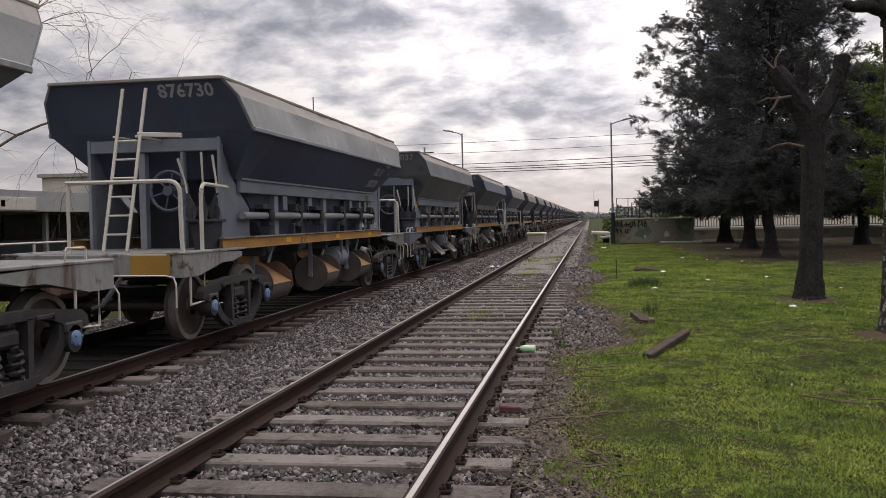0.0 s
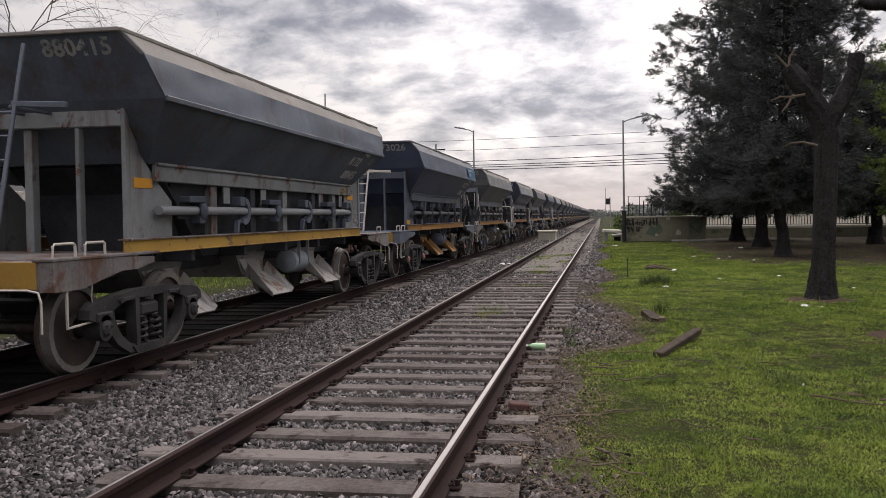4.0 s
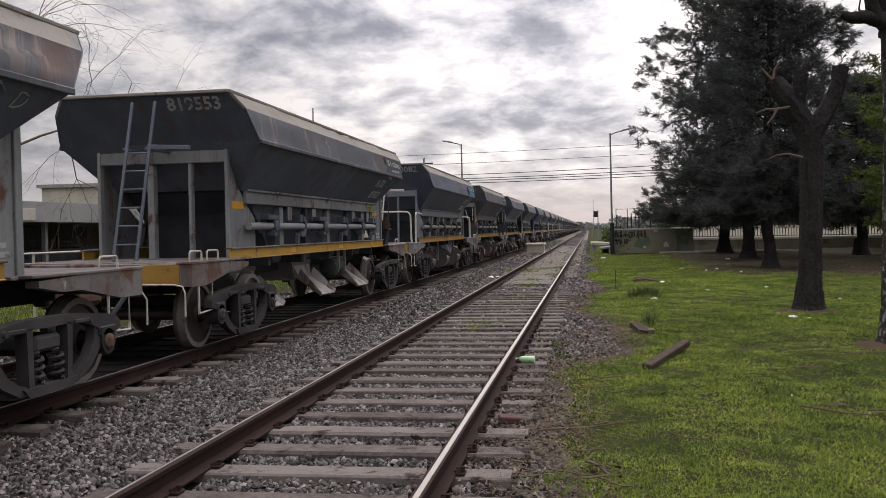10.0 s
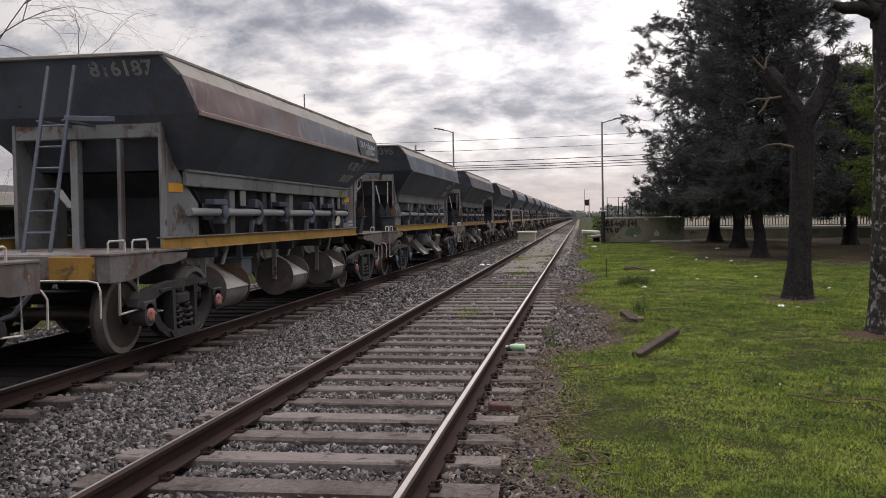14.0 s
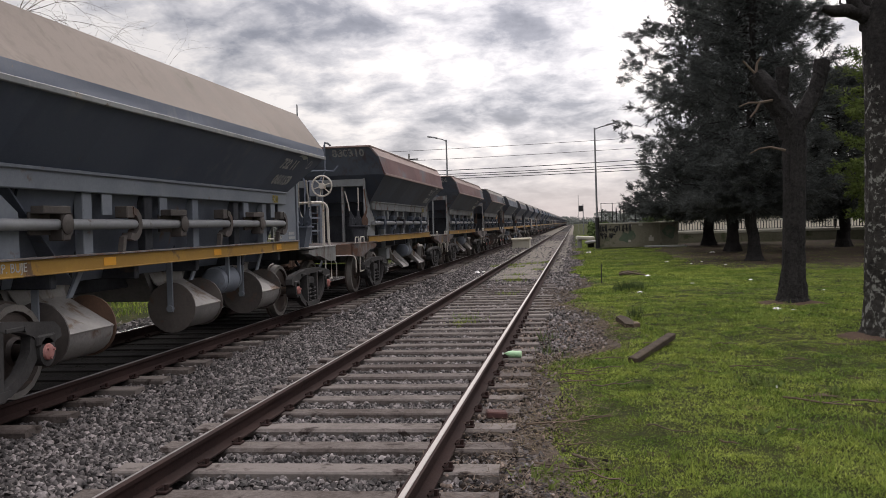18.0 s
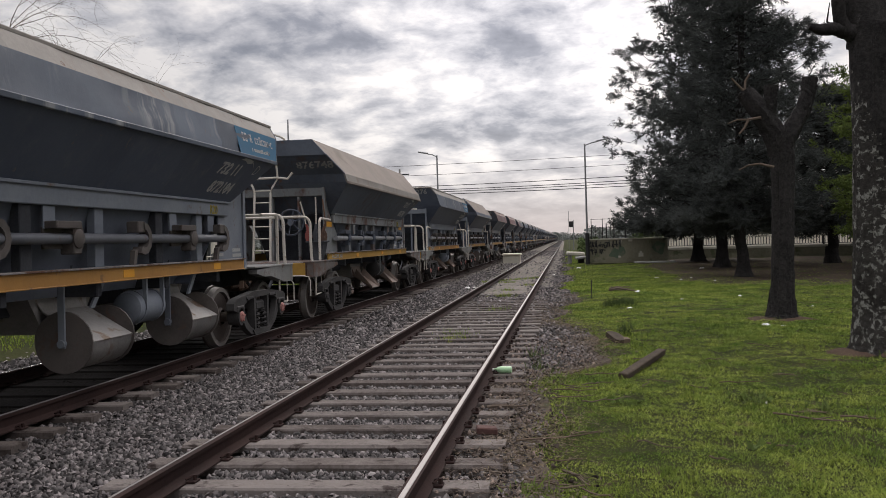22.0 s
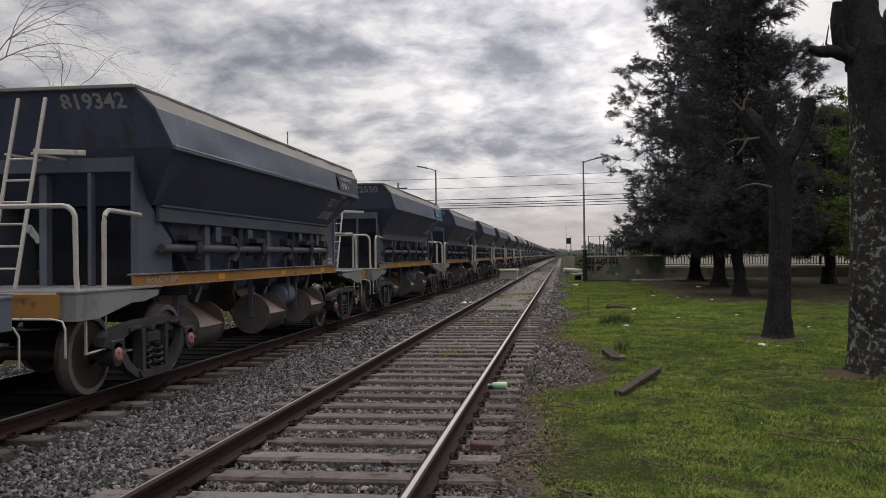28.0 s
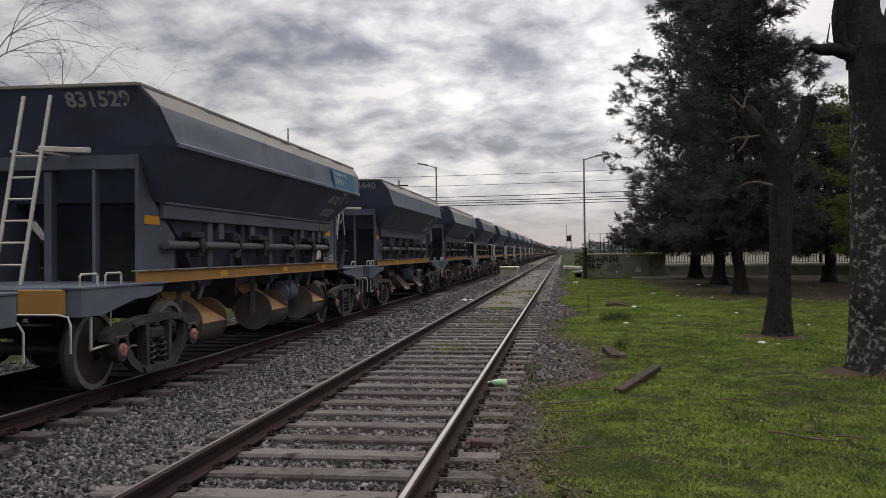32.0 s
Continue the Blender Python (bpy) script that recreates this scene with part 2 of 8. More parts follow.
def weathered(m, drip, amount=0.8, panels=0.16, chips=None):
    """Plates that differ in tone, drips that run down, and chipped spots on a painted hull."""
    nt = m.node_tree
    N, L = nt.nodes.new, nt.links.new
    bs = next(n for n in nt.nodes if n.type == "BSDF_PRINCIPLED")
    col = bs.inputs["Base Color"].links[0].from_socket
    tc, oi = N("ShaderNodeTexCoord"), N("ShaderNodeObjectInfo")
    sep = N("ShaderNodeSeparateXYZ")
    L(tc.outputs["Object"], sep.inputs[0])
    plate = node_math(nt, "FLOOR", node_math(nt, "ADD", node_math(nt, "DIVIDE", sep.outputs[1], 1.27), node_math(nt, "MULTIPLY", oi.outputs["Random"], 40.0)), 0.0)
    wn = N("ShaderNodeTexWhiteNoise")
    wn.noise_dimensions = "1D"
    L(plate, wn.inputs["W"])
    mr = N("ShaderNodeMapRange")
    mr.inputs["To Min"].default_value, mr.inputs["To Max"].default_value = 1 - panels, 1 + panels
    L(wn.outputs["Value"], mr.inputs["Value"])
    sc = N("ShaderNodeVectorMath")
    sc.operation = "SCALE"
    L(col, sc.inputs[0]), L(mr.outputs[0], sc.inputs["Scale"])
    col = sc.outputs[0]

    def spots(scale, vec, lo, hi, detail=4):
        mp = N("ShaderNodeMapping")
        mp.inputs["Scale"].default_value = vec
        L(tc.outputs["Object"], mp.inputs[0])
        cb = N("ShaderNodeCombineXYZ")
        for i in range(3):
            L(node_math(nt, "MULTIPLY", oi.outputs["Random"], 31.0 + 7 * i), cb.inputs[i])
        L(cb.outputs[0], mp.inputs["Location"])
        n = N("ShaderNodeTexNoise")
        n.inputs["Scale"].default_value, n.inputs["Detail"].default_value, n.inputs["Roughness"].default_value = scale, detail, 0.65
        L(mp.outputs[0], n.inputs["Vector"])
        r = N("ShaderNodeMapRange")
        r.interpolation_type = "SMOOTHSTEP"
        r.inputs["From Min"].default_value, r.inputs["From Max"].default_value = lo, hi
        L(n.outputs["Fac"], r.inputs["Value"])
        return r.outputs[0]

    def over(f, a, b):
        n = N("ShaderNodeMix")
        n.data_type = "RGBA"
        L(f, n.inputs["Factor"]), L(a, n.inputs["A"])
        n.inputs["B"].default_value = (*b, 1)
        return n.outputs["Result"]

    runs = node_math(nt, "MULTIPLY", spots(5.0, (1, 1, 0.09), 0.49, 0.66), spots(0.55, (1, 1, 1), 0.42, 0.62, 2))
    col = over(node_math(nt, "MULTIPLY", runs, amount), col, drip)
    if chips:
        col = over(node_math(nt, "MULTIPLY", spots(7.0, (1, 1, 1), 0.62, 0.66, 6), spots(0.7, (1, 1, 1), 0.48, 0.60, 2)), col, chips)
    L(col, bs.inputs["Base Color"])


def fade_along(m, other, y0, y1):
    """Worn paint: the surface turns into another colour along the wagon, in ragged patches."""
    nt = m.node_tree
    N, L = nt.nodes.new, nt.links.new
    bs = next(n for n in nt.nodes if n.type == "BSDF_PRINCIPLED")
    col = bs.inputs["Base Color"].links[0].from_socket
    tc, sep, ns, mr, mx = N("ShaderNodeTexCoord"), N("ShaderNodeSeparateXYZ"), N("ShaderNodeTexNoise"), N("ShaderNodeMapRange"), N("ShaderNodeMix")
    L(tc.outputs["Object"], sep.inputs[0]), L(tc.outputs["Object"], ns.inputs["Vector"])
    ns.inputs["Scale"].default_value, ns.inputs["Detail"].default_value = 0.9, 5
    v = node_math(nt, "ADD", sep.outputs[1], node_math(nt, "MULTIPLY", node_math(nt, "SUBTRACT", ns.outputs["Fac"], 0.5), 9.0))
    mr.interpolation_type = "SMOOTHSTEP"
    mr.inputs["From Min"].default_value, mr.inputs["From Max"].default_value = y0, y1
    L(v, mr.inputs["Value"])
    mx.data_type = "RGBA"
    L(mr.outputs[0], mx.inputs["Factor"]), L(col, mx.inputs["A"])
    mx.inputs["B"].default_value = (*other, 1)
    L(mx.outputs["Result"], bs.inputs["Base Color"])


def translucent(m, share):
    """Thin leaves that let some light through."""
    nt = m.node_tree
    bs = next(n for n in nt.nodes if n.type == "BSDF_PRINCIPLED")
    out = next(n for n in nt.nodes if n.type == "OUTPUT_MATERIAL")
    tr, mx = nt.nodes.new("ShaderNodeBsdfTranslucent"), nt.nodes.new("ShaderNodeMixShader")
    nt.links.new(bs.inputs["Base Color"].links[0].from_socket, tr.inputs["Color"])
    mx.inputs[0].default_value = share
    nt.links.new(bs.outputs[0], mx.inputs[1]), nt.links.new(tr.outputs[0], mx.inputs[2]), nt.links.new(mx.outputs[0], out.inputs[0])


NAVY = mat("dark_navy_paint", (0.061, 0.074, 0.122), (0.097, 0.113, 0.172), 0.55, 0, 0.9, 25, 0.7, (0.109, 0.098, 0.092), 0.64, 2.0, 0.08, 0.5, 0.3, None, 0.3)
SLATE = mat("worn_slate_paint", (0.060, 0.075, 0.110), (0.097, 0.114, 0.151), 0.52, 0, 0.9, 22, 0.7, (0.135, 0.142, 0.155), 0.64, 1.8, 0.1, 0.5, 0.3, None, 0.35)
OLIVE = mat("grimy_grey_paint", (0.060, 0.072, 0.096), (0.112, 0.129, 0.160), 0.6, 0, 1.1, 20, 0.7, (0.100, 0.072, 0.058), 0.62, 2.2, 0.15, 0.5, 0.35, None, 0.35)
BLACK = mat("sooty_steel", (0.023, 0.024, 0.030), (0.059, 0.062, 0.069), 0.75, 0, 2.0, 30, 0.6, (0.088, 0.062, 0.049), 0.63, 3.0, 0.15, 0.5, 0, None, 0.3)
TAN = mat("dusty_tan_panel", (0.159, 0.129, 0.108), (0.225, 0.187, 0.160), 0.75, 0, 0.8, 20, 0.7, (0.15, 0.125, 0.10), 0.58, 1.6, 0.12, 0.6, 0.4)
PALE = mat("pale_grey_panel", (0.160, 0.168, 0.176), (0.240, 0.248, 0.248), 0.6, 0, 0.8, 20, 0.7, (0.288, 0.264, 0.232), 0.56, 1.4, 0.1, 0.6, 0.4)
PINK = mat("faded_red_panel", (0.120, 0.055, 0.055), (0.190, 0.110, 0.105), 0.7, 0, 0.7, 20, 0.7, (0.105, 0.110, 0.125), 0.50, 0.55, 0.12, 0.6, 0.6)
FRAME = mat("blue_grey_frame_paint", (0.145, 0.162, 0.195), (0.22, 0.24, 0.27), 0.6, 0, 1.2, 22, 0.65, (0.13, 0.075, 0.05), 0.62, 3.0, 0.12, 0.6)
WORNFRAME = mat("rust_scabbed_frame", (0.105, 0.092, 0.086), (0.215, 0.200, 0.192), 0.75, 0, 1.6, 22, 0.6, (0.10, 0.050, 0.032), 0.50, 2.6, 0.2, 0.9)
DARKFRAME = mat("dark_slate_frame", (0.072, 0.084, 0.110), (0.125, 0.140, 0.172), 0.6, 0, 1.2, 22, 0.65, (0.11, 0.07, 0.05), 0.62, 3.0, 0.12, 0.6)
YELLOW = mat("ochre_sill_paint", (0.29, 0.160, 0.026), (0.42, 0.245, 0.042), 0.6, 0, 1.2, 25, 0.7, (0.11, 0.062, 0.036), 0.58, 3.0, 0.1, 0.8)
SILL = mat("orange_ochre_sill_paint", (0.28, 0.135, 0.030), (0.39, 0.200, 0.045), 0.6, 0, 1.2, 25, 0.7, (0.10, 0.055, 0.035), 0.58, 3.0, 0.1, 0.8)
DIM = mat("worn_stencil_paint", (0.21, 0.21, 0.205), (0.34, 0.34, 0.33), 0.7, 0, 3, 40, 0.6, (0.075, 0.08, 0.09), 0.52, 9.0, 0.0)
ORANGE = mat("yellow_tag_paint", (0.58, 0.25, 0.014), (0.66, 0.32, 0.025), 0.5, 0, 2, 30, 0.6, None, 0.6, 4, 0.03)
WHITE = mat("chipped_white_paint", (0.43, 0.395, 0.345), (0.55, 0.51, 0.455), 0.55, 0, 3, 40, 0.6, (0.28, 0.18, 0.11), 0.60, 9.0, 0.1, 0.5)
STENCIL = mat("stencil_white_paint", (0.30, 0.30, 0.295), (0.42, 0.42, 0.41), 0.7, 0, 3, 40, 0.6, (0.10, 0.10, 0.11), 0.56, 6.0, 0.0)
OLDYELLOW = mat("stencil_yellow_paint", (0.25, 0.20, 0.04), (0.34, 0.27, 0.06), 0.7, 0, 3, 40, 0.6, (0.15, 0.15, 0.12), 0.62, 6.0, 0.0)
BLUE = mat("bright_blue_placard", (0.014, 0.088, 0.165), (0.020, 0.110, 0.200), 0.6, 0, 2, 30, 0.7, (0.08, 0.11, 0.14), 0.68, 2.5, 0.03, 0, 0, None, 0.3)
GREYBLUE = mat("faded_slate_placard", (0.036, 0.043, 0.056), (0.058, 0.067, 0.083), 0.75, 0, 2, 30, 0.7, (0.08, 0.08, 0.082), 0.6, 2.5, 0.05, 0, 0, None, 0.2)
RUSTY = mat("rusty_steel", (0.075, 0.045, 0.032), (0.15, 0.085, 0.055), 0.8, 0, 3, 35, 0.6, (0.03, 0.026, 0.025), 0.6, 4.0, 0.2, 0.6)
CHUTE = mat("chute_scoured_steel", (0.24, 0.228, 0.218), (0.37, 0.35, 0.33), 0.6, 0.1, 2, 30, 0.6, (0.16, 0.105, 0.07), 0.52, 3.5, 0.1, 0.6, 0.25)
CHUTE_BROWN = mat("chute_brown_steel", (0.135, 0.098, 0.078), (0.23, 0.175, 0.145), 0.6, 0.1, 2, 30, 0.6, (0.20, 0.105, 0.06), 0.55, 2.5, 0.1, 0.6)
DISC = mat("scuffed_gate_steel", (0.062, 0.053, 0.049), (0.126, 0.108, 0.098), 0.6, 0.1, 2, 30, 0.6, (0.118, 0.072, 0.054), 0.57, 3.5, 0.1, 0.6)
FUNNEL = mat("scoured_funnel_steel", (0.132, 0.125, 0.120), (0.262, 0.245, 0.232), 0.65, 0.1, 1.5, 30, 0.6, (0.118, 0.076, 0.056), 0.58, 2.5, 0.1, 0.6)
CHUTE_RUST = mat("chute_ochre_steel", (0.23, 0.112, 0.040), (0.34, 0.185, 0.070), 0.7, 0, 2, 30, 0.6, (0.16, 0.10, 0.07), 0.58, 2.5, 0.1, 0.8)
WHEEL = mat("worn_wheel_steel", (0.040, 0.031, 0.027), (0.094, 0.073, 0.062), 0.45, 0.3, 3, 40, 0.6, (0.150, 0.100, 0.069), 0.6, 5.0, 0.1, 0.5)
RIM = mat("rubbed_wheel_rim", (0.14, 0.13, 0.12), (0.25, 0.23, 0.21), 0.5, 0.3, 3, 40, 0.6, (0.10, 0.075, 0.06), 0.6, 5, 0.08)
PIPE = mat("grey_shaft_steel", (0.22, 0.225, 0.235), (0.31, 0.315, 0.32), 0.5, 0.1, 2, 30, 0.6, (0.12, 0.10, 0.09), 0.62, 4.0, 0.08, 0.4)
STEELDARK = mat("dull_dark_shaft_steel", (0.085, 0.09, 0.105), (0.14, 0.145, 0.16), 0.45, 0.2, 2, 30, 0.6, (0.10, 0.075, 0.06), 0.60, 4.0, 0.08, 0.4)
BOGIE = mat("oily_bogie_steel", (0.021, 0.020, 0.020), (0.058, 0.055, 0.054), 0.68, 0.0, 2.5, 35, 0.6, (0.085, 0.064, 0.052), 0.61, 5.0, 0.15, 0.6, 0, None, 0.25)
DUSTY = mat("dust_coated_strip", (0.172, 0.157, 0.141), (0.255, 0.236, 0.213), 0.8, 0, 0.9, 22, 0.6, (0.180, 0.139, 0.107), 0.60, 2.4, 0.15, 0.6, 0.5)
PALEFRAME = mat("dirty_pale_frame", (0.160, 0.170, 0.175), (0.245, 0.252, 0.255), 0.75, 0, 1.4, 22, 0.6, (0.099, 0.047, 0.033), 0.55, 2.2, 0.18, 0.6)
STORM = mat("storm_grey_hull_paint", (0.098, 0.104, 0.118), (0.150, 0.156, 0.170), 0.6, 0, 0.9, 22, 0.7, (0.05, 0.05, 0.055), 0.60, 1.6, 0.1, 0.5, 0.3)
weathered(STORM, (0.04, 0.04, 0.043), 0.6, 0.10, (0.08, 0.06, 0.05))
weathered(PALEFRAME, (0.105, 0.052, 0.036), 0.8, 0.10, (0.14, 0.060, 0.042))
weathered(NAVY, (0.075, 0.068, 0.066), 0.7, 0.14, (0.10, 0.075, 0.06))
weathered(SLATE, (0.16, 0.165, 0.18), 0.35, 0.10, (0.13, 0.12, 0.12))
weathered(OLIVE, (0.080, 0.052, 0.042), 0.7, 0.16, (0.11, 0.055, 0.035))
PLATED = mat("scoured_slate_flank", (0.052, 0.064, 0.090), (0.092, 0.109, 0.138), 0.55, 0, 0.9, 22, 0.7, (0.192, 0.196, 0.200), 0.62, 1.4, 0.1, 0.5, 0.3, None, 0.3)
weathered(PLATED, (0.30, 0.30, 0.295), 0.7, 0.24, (0.12, 0.10, 0.09))
weathered(TAN, (0.15, 0.12, 0.10), 0.5, 0.05)
BLUSH = mat("pink_dusted_strip", (0.21, 0.150, 0.132), (0.30, 0.228, 0.205), 0.8, 0, 0.9, 22, 0.6, (0.17, 0.10, 0.085), 0.60, 2.4, 0.15, 0.6, 0.5)
weathered(PALE, (0.38, 0.36, 0.33), 0.5, 0.12, (0.12, 0.09, 0.07))
weathered(PINK, (0.14, 0.075, 0.06), 0.8, 0.15, (0.10, 0.05, 0.04))
PINKFADE = mat("red_to_slate_panel", (0.100, 0.062, 0.064), (0.150, 0.105, 0.104), 0.7, 0, 0.7, 20, 0.7, (0.105, 0.110, 0.125), 0.55, 0.55, 0.12, 0.6, 0.6)
fade_along(PINKFADE, (0.105, 0.112, 0.130), -2.6, -0.6)
weathered(PINKFADE, (0.26, 0.25, 0.24), 0.6, 0.10, (0.10, 0.05, 0.04))
weathered(DUSTY, (0.17, 0.12, 0.09), 0.6, 0.08, (0.12, 0.07, 0.05))
RUSTSLATE = mat("red_stained_slate_panel", (0.046, 0.053, 0.071), (0.079, 0.087, 0.106), 0.55, 0, 0.9, 22, 0.7, (0.092, 0.052, 0.049), 0.55, 1.3, 0.12, 0.5, 0.6, None, 0.3)
weathered(RUSTSLATE, (0.23, 0.17, 0.15), 0.7, 0.14, (0.12, 0.05, 0.04))
PALEWORN = mat("chipped_pale_platform_paint", (0.150, 0.152, 0.145), (0.240, 0.240, 0.228), 0.75, 0, 1.6, 22, 0.6, (0.070, 0.036, 0.024), 0.57, 2.6, 0.2, 0.9)
weathered(PALEWORN, (0.075, 0.045, 0.034), 0.9, 0.1, (0.26, 0.25, 0.235))
weathered(WORNFRAME, (0.10, 0.045, 0.028), 0.9, 0.1, (0.36, 0.345, 0.32))
CAP_BLUE = mat("blue_cap_paint", (0.10, 0.17, 0.30), (0.16, 0.25, 0.40), 0.6, 0, 8, 60, 0.6, (0.05, 0.05, 0.05), 0.6, 14.0, 0.1)
CAP_RED = mat("red_cap_paint", (0.30, 0.10, 0.08), (0.40, 0.20, 0.18), 0.6, 0, 8, 60, 0.6, (0.05, 0.05, 0.05), 0.6, 14.0, 0.1)


# ---- the train ----
TRACK_X, RAIL_Z, PITCH = -5.99, 0.16, 13.45
ZLOW, ZKN, ZTOP = 2.13, 2.77, 3.42      # hull edges above the rail
WLOW, WKN, WTOP = 1.00, 1.52, 1.24
LLOW, LKN, LTOP = 4.15, 4.68, 5.08
WMID, ZMID, LMID = 1.42, 3.19, 4.94     # where the flank bends inwards
CUT = {ZLOW: 0.35, ZKN: 0.20, ZMID: 0.13, ZTOP: 0.08}     # the leading end is this much shorter


def arc(c, r, a0, a1, n, plane="xz", w=0.0):
    """Points of an arc in degrees."""
    pts = []
    for i in range(n + 1):
        a = radians(a0 + (a1 - a0) * i / n)
        u, q = c[0] + r * math.cos(a), c[1] + r * math.sin(a)
        pts.append({"xz": (u, w, q), "yz": (w, u, q)}[plane])
    return pts


def lettering(name, text, size, m, material, parent, label="", bold=0.0, slant=0.0):
    """Painted letters on a plane: m puts their baseline's left end and their plane."""
    key = ("text", text, size, bold, slant)
    if key not in MESHES:
        cu = bpy.data.curves.new("letters", "FONT")
        cu.body, cu.size, cu.extrude, cu.offset, cu.resolution_u, cu.shear = text, size, 0.002, bold, 2, slant
        tmp = bpy.data.objects.new("letters", cu)
        me = bpy.data.meshes.new_from_object(tmp)
        me.materials.clear()
        me.materials.append(None)
        bpy.data.objects.remove(tmp)
        MESHES[key] = me
    ob = new(name, MESHES[key])
    ob.parent = parent
    ob.matrix_basis = m
    ob.material_slots[0].link = "OBJECT"
    ob.material_slots[0].material = material
    if label:
        ob["label"] = label
    return ob


def on_plane(o, ex, ey):
    ex, ey = Vector(ex).normalized(), Vector(ey).normalized()
    ez = ex.cross(ey)
    return Matrix(((ex.x, ey.x, ez.x, o[0]), (ex.y, ey.y, ez.y, o[1]), (ex.z, ey.z, ez.z, o[2]), (0, 0, 0, 1)))


def upper_at(y, u, d=0.006):
    """A place on the upper flank: u from the knuckle (0) to the bend (1)."""
    p = Vector((WKN + (WMID - WKN) * u, y, ZKN + (ZMID - ZKN) * u)) + (d + 0.012) * Vector((0.973, 0, 0.232))
    return on_plane(p, (0, 1, 0), (WMID - WKN, 0, ZMID - ZKN))


def lower_at(y, u, d=0.006):
    p = Vector((WLOW + (WKN - WLOW) * u, y, ZLOW + (ZKN - ZLOW) * u)) + d * Vector((0.776, 0, -0.63))
    return on_plane(p, (0, 1, 0), (WKN - WLOW, 0, ZKN - ZLOW))


def end_at(x, u, d=0.006):
    """A place on the rear end plate: u from the knuckle line to the rim."""
    p = Vector((x, -(LKN + (LTOP - LKN) * u), ZKN + (ZTOP - ZKN) * u)) + d * Vector((0, -0.85, -0.52))
    return on_plane(p, (1, 0, 0), (0, -(LTOP - LKN), ZTOP - ZKN))


def g_flank(s, foot, head, dent, seed):
    """A long thin plate between two edges (half width, height, half length), a little dented."""
    k, rows, vs, fs = 22, 4, [], []
    rnd = random.Random(seed)
    for i in range(k + 1):
        f = i / k
        for u in range(rows):
            q = u / (rows - 1)
            w, z, l = (a + (b - a) * q for a, b in zip(foot, head))
            d = rnd.gauss(0, dent) if 0 < i < k and 0 < u < rows - 1 else 0
            vs.append((s * (w + d), -l + (2 * l - CUT[foot[1]] * (1 - q) - CUT[head[1]] * q) * f, z + d * 0.4))
    for i in range(k):
        for u in range(rows - 1):
            fs.append((i * rows + u, i * rows + u + 1, (i + 1) * rows + 1 + u, (i + 1) * rows + u))
    n = len(vs)
    vs += [(x - s * 0.03, y, z - 0.012) for x, y, z in vs]
    fs += [tuple(i + n for i in q) for q in fs]
    ring = [i * rows for i in range(k + 1)] + [k * rows + u for u in range(1, rows - 1)] + [i * rows + rows - 1 for i in range(k, -1, -1)] + [u for u in range(rows - 2, 0, -1)]
    fs += [(a, b, b + n, a + n) for a, b in zip(ring, ring[1:] + ring[:1])]
    return Geo().add(vs, fs)


def g_upper_side(s, v=0):
    return g_flank(s, (WKN, ZKN, LKN), (WMID, ZMID, LMID), 0.015, 5 + s + 10 * v)


def g_top_strip(s, v=0):
    return g_flank(s, (WMID, ZMID, LMID), (WTOP, ZTOP, LTOP), 0.009, 55 + s + 10 * v)


def g_lower_side(s):
    g = Geo()
    g.plate([(s * WLOW, -LLOW, ZLOW), (s * WLOW, LLOW - CUT[ZLOW], ZLOW), (s * WKN, LKN - CUT[ZKN], ZKN), (s * WKN, -LKN, ZKN)][:: s], 0.02)
    return g


def g_end(e, upper):
    k = 1 if e > 0 else 0
    low, kn, mid, top = (e * (l - k * CUT[z]) for l, z in ((LLOW, ZLOW), (LKN, ZKN), (LMID, ZMID), (LTOP, ZTOP)))
    if upper:
        q = [(-WKN, kn, ZKN), (WKN, kn, ZKN), (WMID, mid, ZMID), (WTOP, top, ZTOP), (-WTOP, top, ZTOP), (-WMID, mid, ZMID)]
    else:
        q = [(-WLOW, low, ZLOW), (WLOW, low, ZLOW), (WKN, kn, ZKN), (-WKN, kn, ZKN)]
    return Geo().plate(q[::-e], 0.02)


def g_high_end(k):
    """One plate of the taller hull's rear end, which leans out and folds into an upright band."""
    pts = [(WLOW, LLOW, ZLOW), (WKN, LKN, ZKN), (1.48, 4.74, 2.94), (1.20, 5.14, 3.31), (0.91, 5.15, 3.63)]
    at = lambda p, s: (s * p[0], -p[1], p[2])
    a, b = pts[k], pts[k + 1]
    g = Geo().plate([at(a, -1), at(a, 1), at(b, 1), at(b, -1)], 0.02)
    return g


def g_high_gusset(s):
    """The small plate that closes the fold at the side."""
    pts = [(s * 1.48, -4.74, 2.94), (s * 0.91, -5.15, 3.63), (s * 1.20, -5.14, 3.31)]
    return Geo().plate(pts[::s], 0.02)


HIGH_MID, HIGH_TOP = (1.48, 2.94, 4.74), (0.91, 3.63, 5.15)
CUT[2.94], CUT[3.63] = 0.22, 0.36


def g_high_band(s):
    return g_flank(s, (WKN, ZKN, LKN), HIGH_MID, 0.006, 71 + s)


def g_high_top(s):
    return g_flank(s, HIGH_MID, HIGH_TOP, 0.020, 81 + s)


def g_high_front(k):
    """One plate of the taller hull's leading end."""
    pts = [(WLOW, LLOW, ZLOW), (WKN, LKN, ZKN), (1.48, 4.74, 2.94), (0.91, 5.15, 3.63)]
    a, b = pts[k], pts[k + 1]
    ya, yb = a[1] - CUT[a[2]], b[1] - CUT[b[2]]
    return Geo().plate([(a[0], ya, a[2]), (-a[0], ya, a[2]), (-b[0], yb, b[2]), (b[0], yb, b[2])], 0.02)


